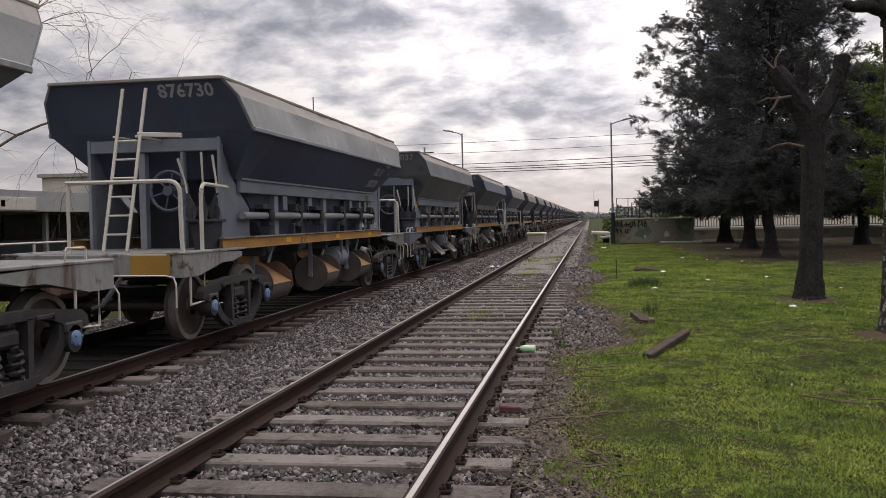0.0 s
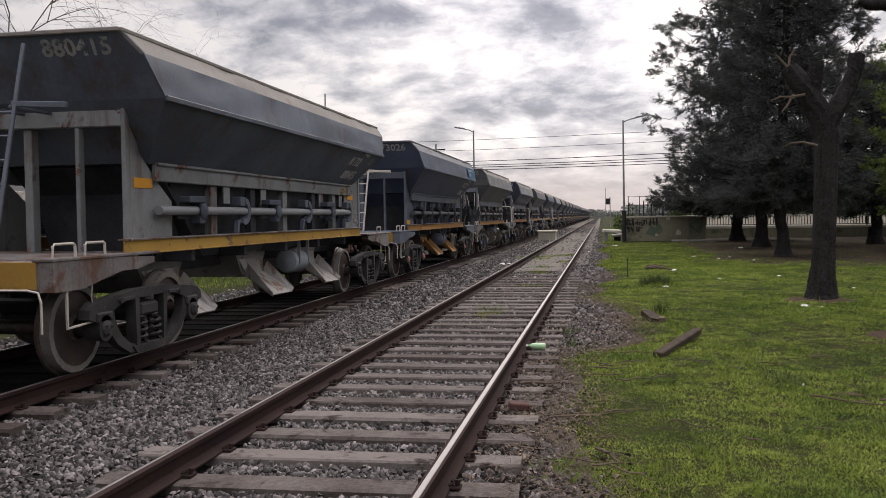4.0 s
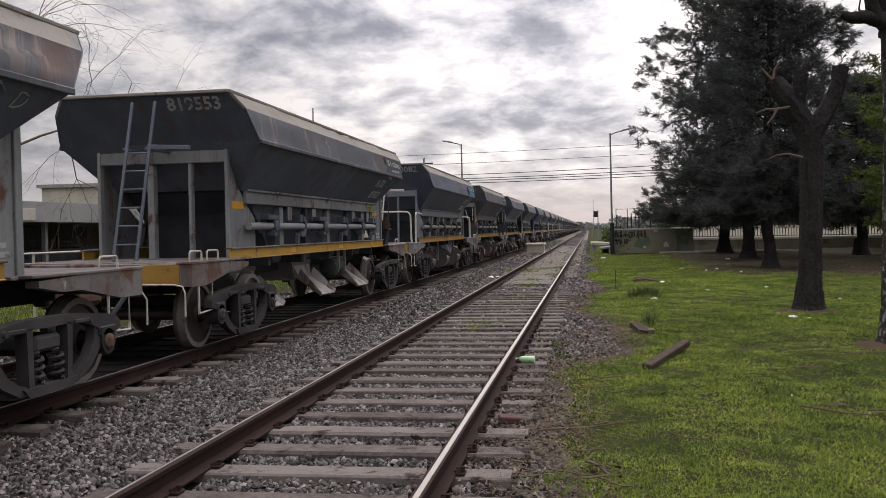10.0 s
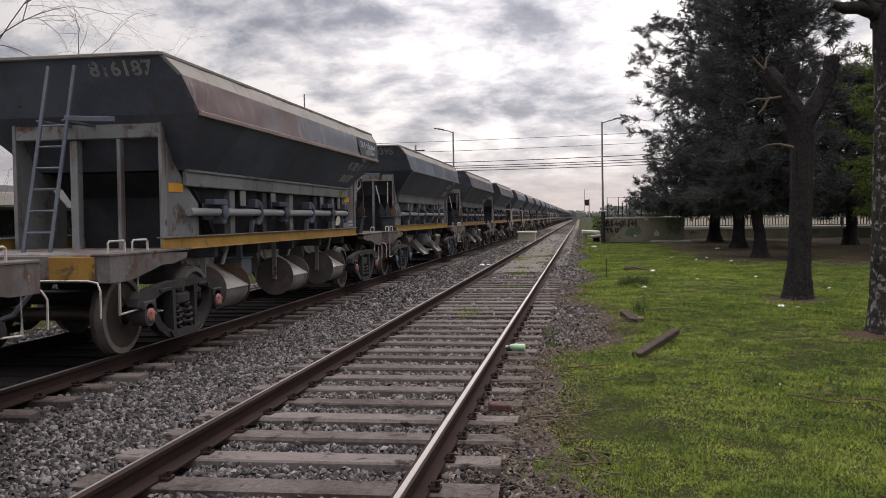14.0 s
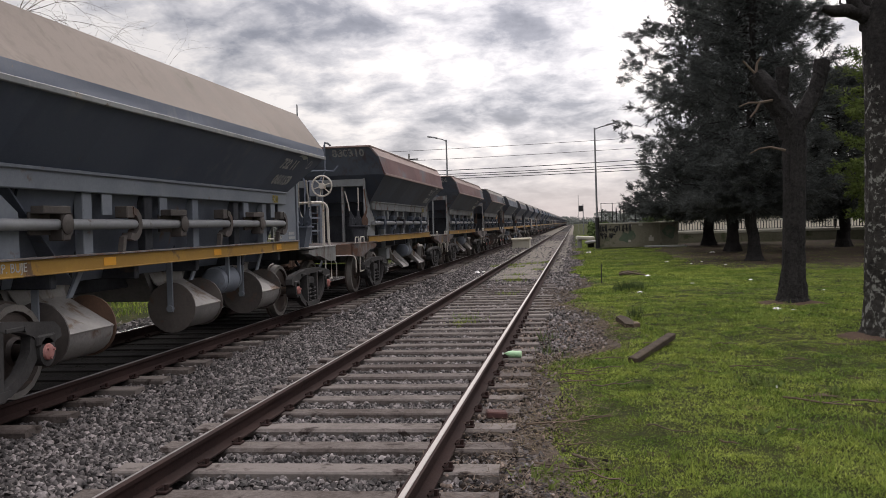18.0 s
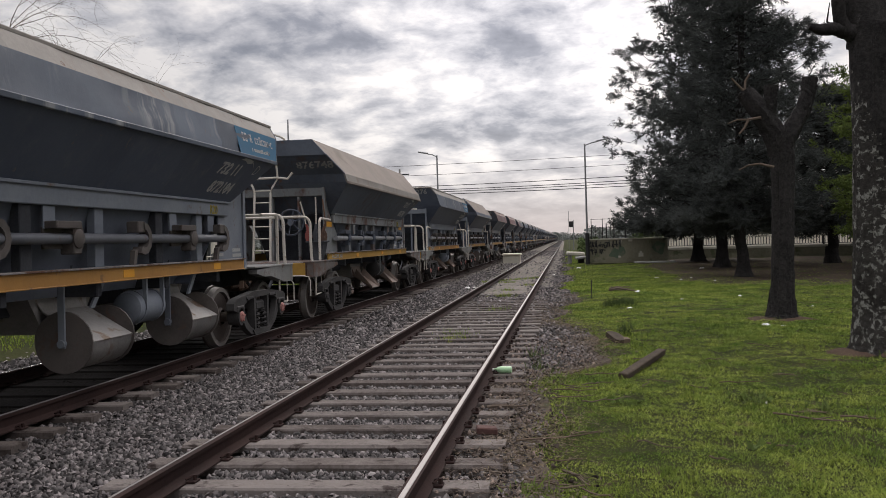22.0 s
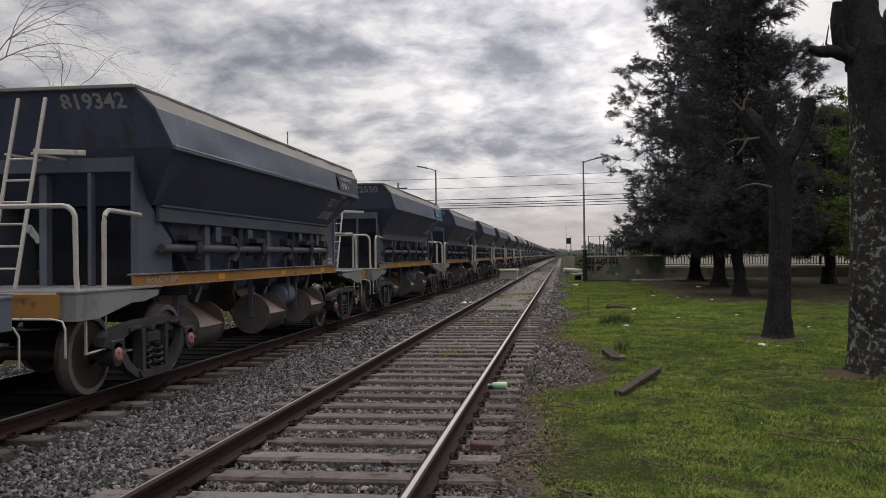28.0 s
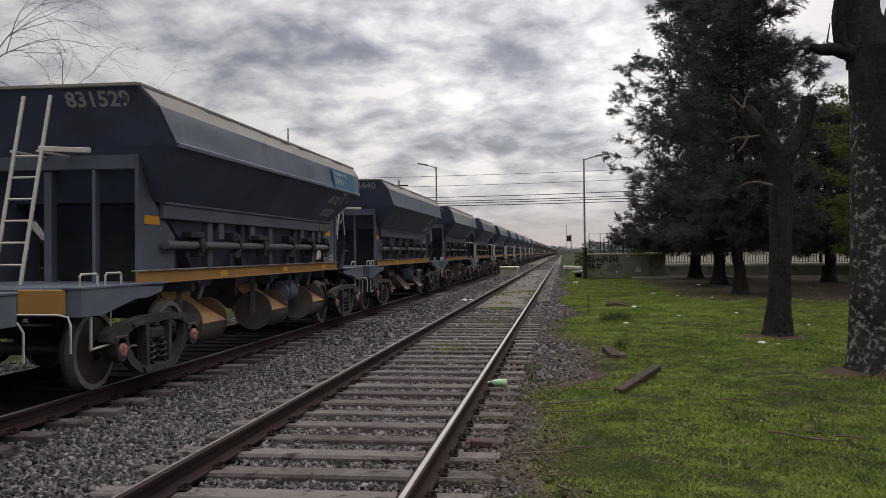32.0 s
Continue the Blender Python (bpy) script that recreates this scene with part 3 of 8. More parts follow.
def g_rim():
    g = Geo()
    r = 0.03
    for s in (-1, 1):
        g.box(s * WTOP - r, s * WTOP + r, -LTOP, LTOP - CUT[ZTOP], ZTOP - 0.03, ZTOP + 0.014, 0.008)
        c = s * LTOP - (CUT[ZTOP] if s > 0 else 0)
        g.box(-WTOP, WTOP, c - r, c + r, ZTOP - 0.028, ZTOP + 0.016, 0.008)
    return g


def g_knuckle_bar(s):
    return Geo().box(s * (WKN + 0.004) - 0.018, s * (WKN + 0.004) + 0.018, -LKN, LKN - CUT[ZKN], ZKN - 0.035, ZKN + 0.025, 0.008)


def g_load(seed, height, wide=WTOP, top=ZTOP):
    """The ballast heaped in the hopper."""
    rnd = random.Random(seed)
    n, m, vs, fs = 60, 11, [], []
    for i in range(n):
        for j in range(m):
            u, v = i / (n - 1) * 2 - 1, j / (m - 1) * 2 - 1
            h = height * (1 - abs(v) ** 2.4) * (1 - abs(u) ** 8)
            h *= 0.72 + 0.22 * math.sin(u * 9 + seed) + 0.14 * math.sin(u * 23 + 2 * seed) + 0.08 * math.sin(u * 41 + v * 3)
            vs.append((v * (wide - 0.05), u * (LTOP - 0.16) - 0.06, top - 0.06 + h + rnd.uniform(-0.015, 0.015)))
    fs = [(i * m + j, i * m + j + 1, (i + 1) * m + j + 1, (i + 1) * m + j) for i in range(n - 1) for j in range(m - 1)]
    return Geo().add(vs, fs)


def g_skirt(s):
    g = Geo()
    g.box(s * 1.0 - 0.03, s * 1.0 + 0.03, -LLOW + 0.12, 3.70, ZLOW - 0.20, ZLOW + 0.0, 0.01)
    g.box(s * 1.03 - 0.03, s * 1.03 + 0.03, -LLOW + 0.12, 3.70, ZLOW - 0.02, ZLOW + 0.015, 0.006)
    return g


def g_slope_side(s):
    return Geo().plate([(s * 0.95, -3.5, ZLOW), (s * 0.95, 3.5, ZLOW), (s * 0.62, 3.4, 1.0), (s * 0.62, -3.4, 1.0)][:: s], 0.02)


def g_slope_end(e):
    return Geo().plate([(-0.95, e * 3.85, ZLOW), (0.95, e * 3.85, ZLOW), (0.9, e * 2.6, 1.0), (-0.9, e * 2.6, 1.0)][:: -e], 0.02)


def g_cross_wall(y):
    return Geo().prism([(-0.93, ZLOW - 0.02), (0.93, ZLOW - 0.02), (0.66, 1.02), (-0.66, 1.02)], "y", y - 0.02, y + 0.02)


def g_post(x, y, z0, z1, w=0.05, d=0.09):
    return Geo().box(x - w / 2, x + w / 2, y - d / 2, y + d / 2, z0, z1, 0.006)


def g_side_plate(s, e):
    """The tall plate at the hopper's corner, cut to the hull's slope."""
    if e < 0:
        q = [(-4.52, 1.14), (-3.57, 1.14), (-3.57, ZLOW - 0.42), (-3.90, ZLOW - 0.2), (-4.27, ZLOW + 0.1), (-4.50, ZKN - 0.02), (-4.52, ZKN)]
    else:
        q = [(4.40, 1.14), (3.45, 1.14), (3.45, ZLOW - 0.20), (3.70, ZLOW - 0.02), (4.40, ZLOW + 0.56)]
    return Geo().prism(q, "x", s * 0.955 - 0.012, s * 0.955 + 0.012)


def g_rib(s, y):
    g = Geo()
    g.box(s * 0.93 - 0.05, s * 0.93 + 0.05, y - 0.09, y + 0.09, 1.14, ZLOW - 0.2, 0.008)
    return g


def g_rib_plate(s, y):
    return Geo().box(s * 0.995 - 0.008, s * 0.995 + 0.008, y - 0.10, y + 0.10, 1.70, ZLOW - 0.205, 0.003)


def g_shaft(s):
    g = Geo()
    g.cyl((s * 1.06, -4.05, 1.60), (s * 1.06, 3.46, 1.60), 0.055, 12)
    return g


def g_clamp(s, y, kind):
    """A bracket that carries the shaft: a boxed bearing on a flat arm, or a hooked strap."""
    g = Geo()
    x0, x1 = sorted((s * 0.96, s * 1.12))
    if kind == "box":
        g.box(x0, x1, y - 0.02, y + 0.12, 1.44, 1.78, 0.012)
        g.box(x0 + 0.04, x1 + 0.02, y - 0.34, y + 0.10, 1.70, 1.775, 0.008)
        g.box(x0, x0 + 0.03, y - 0.34, y + 0.02, 1.50, 1.72, 0.006)
        g.lathe([(0.0, s * 0.035), (0.07, s * 0.035), (0.10, s * 0.015), (0.10, 0.0)], (s * 1.12, y + 0.05, 1.60), "x", 12)
        g.prism([(y + 0.10, 1.47), (y + 0.17, 1.50), (y + 0.20, 1.60), (y + 0.18, 1.70), (y + 0.10, 1.76)], "x", s * 0.985, s * 1.10)
    else:
        o = [(y + 0.19 * math.cos(a), 1.60 + 0.19 * math.sin(a)) for a in (radians(d) for d in range(-120, 91, 30))]
        i = [(y + 0.11 * math.cos(a), 1.60 + 0.11 * math.sin(a)) for a in (radians(d) for d in range(90, -121, -30))]
        g.prism(o + i, "x", s * 1.0, s * 1.12)
        g.box(x0, x1 - 0.01, y - 0.13, y + 0.04, 1.67, 1.80, 0.01)
        g.prism([(y - 0.16, 1.46), (y - 0.08, 1.48), (y - 0.14, 1.30), (y - 0.20, 1.30)], "x", s * 1.02, s * 1.08)
    return g


def g_sill(s):
    """The side sill: the web of a channel and its lower flange."""
    g = Geo()
    g.box(s * 1.10 - 0.012, s * 1.10 + 0.012, -4.85, 4.05, 1.135, 1.282)
    g.box(s * 1.08 - 0.05, s * 1.08 + 0.05, -4.85, 4.05, 1.128, 1.143, 0.004)
    return g


def g_sill_flange(s):
    return Geo().box(s * 1.085 - 0.055, s * 1.085 + 0.055, -4.86, 4.06, 1.278, 1.298, 0.004)


def g_centre_sill():
    g = Geo()
    g.box(-0.28, 0.28, -6.0, 6.0, 0.80, 1.12, 0.02)
    for y in (-3.2, -1.6, 0, 1.6, 3.2):
        g.box(-1.05, 1.05, y - 0.05, y + 0.05, 0.98, 1.125, 0.01)
    return g


def g_deck(e):
    g = Geo()
    g.box(-1.06, 1.06, *sorted((e * 4.2, e * 6.14)), 1.115, 1.15, 0.006)
    return g


def g_end_beam(s, e):
    """The side beam of the end platform, tapered over the bogie."""
    ys = [6.18, 6.18, 5.75, 5.05, 4.75, 4.40, 4.40, 5.3]
    zs = [1.13, 0.85, 0.85, 0.98, 0.98, 1.04, 1.10, 1.13]
    g = Geo()
    g.prism([(e * y, z) for y, z in zip(ys, zs)], "x", s * 1.12 - 0.07, s * 1.12 + 0.07)
    g.box(s * 1.10 - 0.12, s * 1.10 + 0.10, *sorted((e * 4.3, e * 6.19)), 1.125, 1.155, 0.006)
    return g


def g_end_sill(e):
    g = Geo()
    g.box(-1.05, 1.05, *sorted((e * 6.08, e * 6.17)), 0.86, 1.14, 0.012)
    return g


def g_end_panel(e):
    return Geo().box(0.50, 1.02, *sorted((e * 6.165, e * 6.185)), 0.875, 1.125, 0.006)


def g_coupler(e):
    g = Geo()
    g.box(-0.10, 0.10, *sorted((e * 6.1, e * 6.5)), 0.72, 0.92, 0.03)
    g.box(-0.17, 0.15, *sorted((e * 6.42, e * 6.74)), 0.66, 0.98, 0.05)
    g.box(0.05, 0.20, *sorted((e * 6.55, e * 6.80)), 0.70, 0.94, 0.03)
    return g


def g_hose(e):
    return Geo().tube([(0.35, e * 6.15, 0.84), (0.37, e * 6.35, 0.72), (0.34, e * 6.55, 0.55), (0.28, e * 6.68, 0.52)], 0.03, 6)


def g_stirrup(s, e):
    g = Geo()
    a, b = e * 5.55, e * 5.95
    x = s * 1.16
    g.tube([(x, a, 0.95), (x, a, 0.52), (x, b, 0.50), (x, b, 0.95)], 0.017, 5)
    return g


def g_lever(s, e):
    g = Geo()
    y = e * 6.3
    g.tube([(s * 0.2, y, 0.88), (s * 1.02, y, 0.88), (s * 1.12, y, 0.86), (s * 1.16, y + e * 0.02, 0.78), (s * 1.16, y + e * 0.02, 0.50)], 0.012, 5)
    return g


def g_ladder_stile(x, high, kind):
    y0, y1 = -5.55, -5.15
    if kind == "hoop":
        e = 1 if x > 0 else -1
        pts = [(e * 0.18, -5.42, 1.15), (e * 0.17, -5.28, 2.55), (e * 0.20, -5.26, 2.66), (e * 0.31, -5.22, 2.84), (e * 0.31, -5.22 - high, 3.46 + high)]
        pts += [(e * 0.31, -5.18 - high, 3.52 + high), (e * 0.31, -4.95, 3.53 + high), (e * 0.31, -4.72, 3.50 + high)]
        return Geo().tube([Vector(p) + Vector((-0.12, 0, 0)) for p in pts], 0.023, 6)
    g = Geo()
    m = Matrix.Translation((x - 0.06, y0, 1.15)) @ Matrix.Rotation(math.atan2(y1 - y0, 2.15) * -1, 4, "X")
    m = m @ Matrix.Rotation(0.05, 4, "Y")
    g.box(-0.021, 0.021, -0.014, 0.014, 0, 2.19, 0.004, m)
    return g


def g_rung(i, kind):
    z = 1.37 + 0.245 * i
    if kind == "hoop":
        y, w = -5.42 + 0.10 * (z - 1.15), 0.17
        return Geo().tube([(-0.12 - w, y, z), (-0.12 + w, y, z)], 0.013, 5)
    y = -5.55 + 0.40 * (z - 1.15) / 2.15
    dx = 0.05 * (z - 1.15) - 0.06
    return Geo().tube([(-0.165 + dx, y, z), (0.165 + dx, y, z)], 0.014, 5)


def g_ladder_arm(kind):
    g = Geo()
    if kind == "hoop":
        g.tube([(-0.46, -5.24, 2.86), (-0.12, -5.26, 2.85), (0.20, -5.24, 2.86), (0.40, -5.22, 2.83), (0.50, -5.2, 2.96)], 0.024, 6)
        return g
    m = Matrix.Translation((0.14, -5.26, 2.68)) @ Matrix.Rotation(0.05, 4, "Y")
    g.box(0.0, 0.62, -0.02, 0.02, -0.03, 0.03, 0.006, m)
    g.box(-0.22, -0.17, -5.26, -4.62, 2.64, 2.67, 0.005)
    g.box(0.10, 0.15, -5.26, -4.62, 2.64, 2.67, 0.005)
    return g


def g_handrail_end(e, z=2.02):
    """The bent rail across the end platform, down at the near corner."""
    y, r = e * 6.02, 0.14
    pts = [(-0.42, y, z), (0.95, y, z)] + [(0.95 + r * math.sin(radians(a)), y, z - r + r * math.cos(radians(a))) for a in (25, 50, 75, 90)]
    pts += [(1.10, y, 1.3), (1.13, y, 0.95)]
    return Geo().tube(pts, 0.028, 7)


def g_handrail_post(e, x, z):
    return Geo().tube([(x, e * 6.02, 1.14), (x, e * 6.02, z)], 0.022, 6)


def g_handrail_side(e, z=2.0):
    y0, y1, r = e * 5.55, e * 4.75, 0.12
    d = -e
    pts = [(1.14, y0, 1.12), (1.14, y0, z - r)] + [(1.14, y0 + d * (r - r * math.cos(radians(a))), z - r + r * math.sin(radians(a))) for a in (25, 50, 75, 90)] + [(1.14, y1, z - 0.02)]
    return Geo().tube(pts, 0.027, 7)


def g_grab(y, x=1.08):
    return Geo().tube([(x, y - 0.17, 1.15), (x, y - 0.17, 1.26), (x, y - 0.14, 1.28), (x, y + 0.14, 1.28), (x, y + 0.17, 1.26), (x, y + 0.17, 1.15)], 0.014, 5)


def g_wheel_rim(c, r):
    g = Geo()
    g.tube([(c[0] + r * math.cos(a), c[1], c[2] + r * math.sin(a)) for a in (2 * math.pi * i / 20 for i in range(20))], 0.022, 6, True)
    return g


def g_wheel_spokes(c, r):
    g = Geo()
    for i in range(6):
        a = math.pi * i / 3 + 0.3
        g.tube([(c[0] + 0.05 * math.cos(a), c[1], c[2] + 0.05 * math.sin(a)), (c[0] + r * math.cos(a), c[1], c[2] + r * math.sin(a))], 0.013, 5)
    g.cyl((c[0], c[1] - 0.05, c[2]), (c[0], c[1] + 0.12, c[2]), 0.07, 10)
    return g


def g_stand(e, x):
    """The tall slotted stand of the hand brake."""
    g = Geo()
    y = e * 5.5
    for dx in (-0.15, 0.15):
        g.box(x + dx - 0.03, x + dx + 0.03, y - 0.05, y + 0.05, 1.14, 2.6, 0.006)
    g.box(x - 0.17, x + 0.17, y - 0.05, y + 0.05, 2.25, 2.62, 0.01)
    for z in (1.45, 1.75, 2.05):
        g.box(x - 0.15, x + 0.15, y - 0.02, y + 0.02, z - 0.02, z + 0.02)
    return g


GEAR_X, GEAR_AT = 0.92, {-1: -4.95, 1: 4.80}
GEAR_RED = mat("worn_red_lever_paint", (0.16, 0.035, 0.03), (0.24, 0.06, 0.05), 0.6, 0, 4, 40, 0.6, (0.06, 0.04, 0.035), 0.58, 8, 0.1)


def g_pedestal(e):
    y, x = GEAR_AT[e], GEAR_X
    g = Geo()
    g.prism([(x - 0.10, 1.15), (x + 0.10, 1.15), (x + 0.17, 1.52), (x - 0.17, 1.52)], "y", y - 0.15, y + 0.15)
    return g.box(x - 0.20, x + 0.20, y - 0.20, y + 0.20, 1.515, 1.55, 0.006)


def g_gear(i, e):
    """Housing, drive shaft and three lobed lever arms of the door gear."""
    y, x = GEAR_AT[e], GEAR_X
    g = Geo()
    if i == 0:
        g.box(x - 0.16, x + 0.14, y - 0.06, y + 0.14, 1.55, 1.72, 0.03)
    elif i == 1:
        g.cyl((x - 0.02, y + 0.1, 1.60), (x - 0.02, y - e * 1.1, 1.60), 0.05, 10)
    else:
        c = x + (-0.15, 0.0, 0.15)[i - 2]
        w = y - 0.11 + 0.03 * (i - 2)
        lean = (-0.05, 0.0, 0.04)[i - 2]
        g.prism([(c - 0.05, 1.54), (c + 0.05, 1.54), (c + 0.075, 1.62), (c + 0.065, 1.70), (c + 0.03, 1.77), (c + lean + 0.018, 1.90), (c + lean - 0.018, 1.90), (c - 0.04, 1.77), (c - 0.075, 1.70), (c - 0.075, 1.62)], "y", w - 0.014, w + 0.014)
        for z in (1.62, 1.71):
            g.cyl((c, w - 0.035, z), (c, w + 0.02, z), 0.024, 8)
    return g


def g_gear_lever(i, e):
    y, x = GEAR_AT[e] - 0.11 + 0.03 * i, GEAR_X + (-0.15, 0.0, 0.15)[i] + (-0.05, 0.0, 0.04)[i]
    dx, dz = ((-0.10, 0.42), (0.02, 0.50), (-0.03, 0.46))[i]
    return Geo().tube([(x, y, 1.84), (x + 0.3 * dx, y, 2.05), (x + dx, y - 0.06, 1.94 + dz)], [0.013, 0.014, 0.018], 6)


def g_outlet(y):
    """The funnel under one hopper bay."""
    return Geo().prism([(y - 0.62, 1.02), (y + 0.62, 1.02), (y + 0.34, 0.60), (y - 0.34, 0.60)], "x", -0.56, 0.56)


def g_chute(s, y):
    """The flared spout that sheds the stone outwards."""
    q = [(s * 0.63, y - 0.33, 0.655), (s * 1.07, y - 0.40, 0.335), (s * 1.08, y + 0.40, 0.325), (s * 0.63, y + 0.33, 0.655)]
    return Geo().plate(q[:: s], 0.016)


def g_chute_neck(s, y):
    """The steep plate between funnel and spout."""
    q = [(s * 0.47, y - 0.56, 1.13), (s * 0.64, y - 0.34, 0.650), (s * 0.64, y + 0.34, 0.650), (s * 0.47, y + 0.56, 1.13)]
    g = Geo().plate(q[:: s], 0.016)
    for e in (-1, 1):
        g.plate([(s * 0.47, y + e * 0.56, 1.13), (s * 0.64, y + e * 0.34, 0.650), (s * 0.30, y + e * 0.34, 0.60), (s * 0.20, y + e * 0.56, 1.13)], 0.014)
    return g


def g_chute_cheek(s, y, e):
    """A raised, flaring side of the spout."""
    a, b = y + e * 0.335, y + e * 0.405
    q = [(s * 0.60, a, 0.64), (s * 1.08, b, 0.315), (s * 1.10, b + e * 0.05, 0.38), (s * 0.68, a + e * 0.04, 0.82)]
    return Geo().plate(q if e * s > 0 else q[::-1], 0.014)


def g_outlet_disc(s, y, e):
    """The round end cheek of a drum gate."""
    c = y + e * 0.43
    pts = [(s * 0.84 + 0.325 * math.cos(a), 0.53 + 0.325 * math.sin(a)) for a in (2 * math.pi * i / 24 for i in range(24))]
    return Geo().prism(pts, "y", c - 0.010, c + 0.010)


def g_disc_hanger(s, y):
    """The flat bar on which the drum swings, and its pin."""
    c = y - 0.462
    g = Geo().box(s * 0.84 - 0.04, s * 0.84 + 0.04, c - 0.012, c + 0.012, 0.47, 1.14, 0.006)
    g.cyl((s * 0.84, c - 0.035, 0.52), (s * 0.84, c + 0.03, 0.52), 0.042, 10)
    return g


def g_disc_brace(s, y):
    return Geo().prism([(y + 0.12, 1.14), (y + 0.22, 1.14), (y - 0.02, 0.86), (y - 0.10, 0.86)], "x", s * 0.93, s * 0.955)


def g_gate_shell(s, y):
    """The curved shell of a gate between its two discs."""
    c, r = (s * 0.84, 0.53), 0.30
    arc_pts = [(c[0] + s * r * math.cos(radians(a)), c[1] + r * math.sin(radians(a))) for a in range(-150, 3, 19)]
    inner = [(c[0] + s * (r - 0.02) * math.cos(radians(a)), c[1] + (r - 0.02) * math.sin(radians(a))) for a in range(2, -151, -19)]
    return Geo().prism(arc_pts + inner, "y", y - 0.42, y + 0.42)


def g_gate_lip(s, y):
    """The sloping plate that feeds the gate, and the steep neck above it."""
    g = Geo().plate([(s * 0.60, y - 0.42, 0.855), (s * 1.15, y - 0.42, 0.535), (s * 1.15, y + 0.42, 0.535), (s * 0.60, y + 0.42, 0.855)][:: s], 0.016)
    return g.plate([(s * 0.50, y - 0.55, 1.13), (s * 0.61, y - 0.41, 0.845), (s * 0.61, y + 0.41, 0.845), (s * 0.50, y + 0.55, 1.13)][:: s], 0.016)


def g_relay_box(y):
    g = Geo().box(0.66, 0.90, y - 0.20, y + 0.20, 0.62, 0.90, 0.015)
    g.box(0.64, 0.92, y - 0.22, y + 0.22, 0.89, 0.92, 0.008)
    return g.box(0.74, 0.82, y - 0.04, y + 0.04, 0.91, 1.14)


def g_tank_strap(y):
    pts = [(0.82 + 0.207 * math.cos(a), 0.78 + 0.207 * math.sin(a)) for a in (2 * math.pi * i / 18 for i in range(18))]
    g = Geo().prism(pts, "y", y - 0.02, y + 0.02)
    return g.box(0.98, 1.03, y - 0.02, y + 0.02, 0.75, 1.14)


def g_tank(s, y):
    g = Geo()
    x, z = s * 0.82, 0.78
    prof = [(0.0, -0.36), (0.12, -0.35), (0.18, -0.32), (0.20, -0.27), (0.20, 0.27), (0.18, 0.32), (0.12, 0.35), (0.0, 0.36)]
    return g.lathe(prof, (x, y, z), "y", 18)


# bogie, about its own centre
WHEEL_R, AXLE = 0.44, 0.915


def g_wheel(s):
    prof = [(0.11, 0.09), (0.12, -0.06), (0.36, -0.045), (0.375, -0.075), (0.475, -0.068), (0.468, -0.04), (0.445, -0.032), (0.436, 0.065), (0.375, 0.068), (0.36, 0.03), (0.14, 0.055), (0.11, 0.09)]
    return Geo().lathe([(r, s * (q + 0.845)) for r, q in prof], (0, 0, 0), "x", 20)


def g_axle():
    """Axle and both wheels, which turn as one."""
    g = Geo()
    g.cyl((-1.12, 0, 0), (1.12, 0, 0), 0.075, 12)
    for s in (-1, 1):
        w = g_wheel(s)
        g.add(w.v, w.f)
    return g


def g_side_frame(s):
    """A cast truss: top chord, raked legs down to a spring seat, open windows between."""
    g = Geo()
    x0, x1 = sorted((s * 1.09, s * 1.21))
    half = [(1.17, 0.55), (1.15, 0.64), (1.06, 0.70), (0.74, 0.735), (0.34, 0.775)]
    low = [(0.30, 0.685), (0.58, 0.655), (0.74, 0.60), (0.82, 0.52), (1.06, 0.52)]
    g.prism([(-y, z) for y, z in half] + half[::-1] + low[::-1] + [(-y, z) for y, z in low], "x", x0, x1)
    for e in (-1, 1):
        g.prism([(e * 0.72, 0.61), (e * 0.88, 0.56), (e * 0.85, 0.44), (e * 0.66, 0.24), (e * 0.42, 0.12), (e * 0.29, 0.12), (e * 0.33, 0.20), (e * 0.44, 0.23), (e * 0.58, 0.32), (e * 0.70, 0.47)], "x", x0 + 0.012, x1 - 0.012)
        g.prism([(e * 0.255, 0.70), (e * 0.335, 0.69), (e * 0.315, 0.15), (e * 0.245, 0.15)], "x", x0, x1)
        g.box(*sorted((s * 1.205, s * 1.225)), *sorted((e * 0.36, e * 0.66)), 0.67, 0.71, 0.006)
        g.cyl((s * 1.20, e * 0.62, 0.685), (s * 1.235, e * 0.62, 0.685), 0.03, 8)
    g.prism([(-0.40, 0.185), (0.40, 0.185), (0.32, 0.10), (-0.32, 0.10)], "x", x0 - 0.01, x1 + 0.01)
    return g


def g_journal(s, e):
    g = Geo()
    y = e * AXLE
    x0, x1 = sorted((s * 1.05, s * 1.23))
    pts = [(y + 0.12 * math.cos(a), 0.44 + 0.13 * math.sin(a)) for a in (2 * math.pi * i / 14 for i in range(14))]
    g.prism(pts, "x", x0, x1)
    g.box(x0, x1, y - 0.14, y + 0.14, 0.50, 0.60, 0.015)
    return g


def g_cap(s, e):
    y = e * AXLE
    g = Geo()
    g.lathe([(0.0, s * 1.262), (0.05, s * 1.262), (0.072, s * 1.25), (0.08, s * 1.225)], (0, y, 0.44), "x", 14)
    for i in range(3):
        a = 2.1 * i + 0.4
        g.cyl((s * 1.255, y + 0.05 * math.cos(a), 0.44 + 0.05 * math.sin(a)), (s * 1.275, y + 0.05 * math.cos(a), 0.44 + 0.05 * math.sin(a)), 0.014, 6)
    return g


def g_spring(s, y):
    pts = [(s * 1.14 + 0.065 * math.cos(a), y + 0.065 * math.sin(a), 0.19 + 0.28 * i / 26) for i, a in ((i, 2 * math.pi * i / 6.6) for i in range(27))]
    return Geo().tube(pts, 0.02, 5)


def g_bolster():
    g = Geo()
    g.box(-1.19, 1.19, -0.19, 0.19, 0.47, 0.62, 0.03)
    g.box(-0.35, 0.35, -0.25, 0.25, 0.66, 0.82, 0.03)
    return g


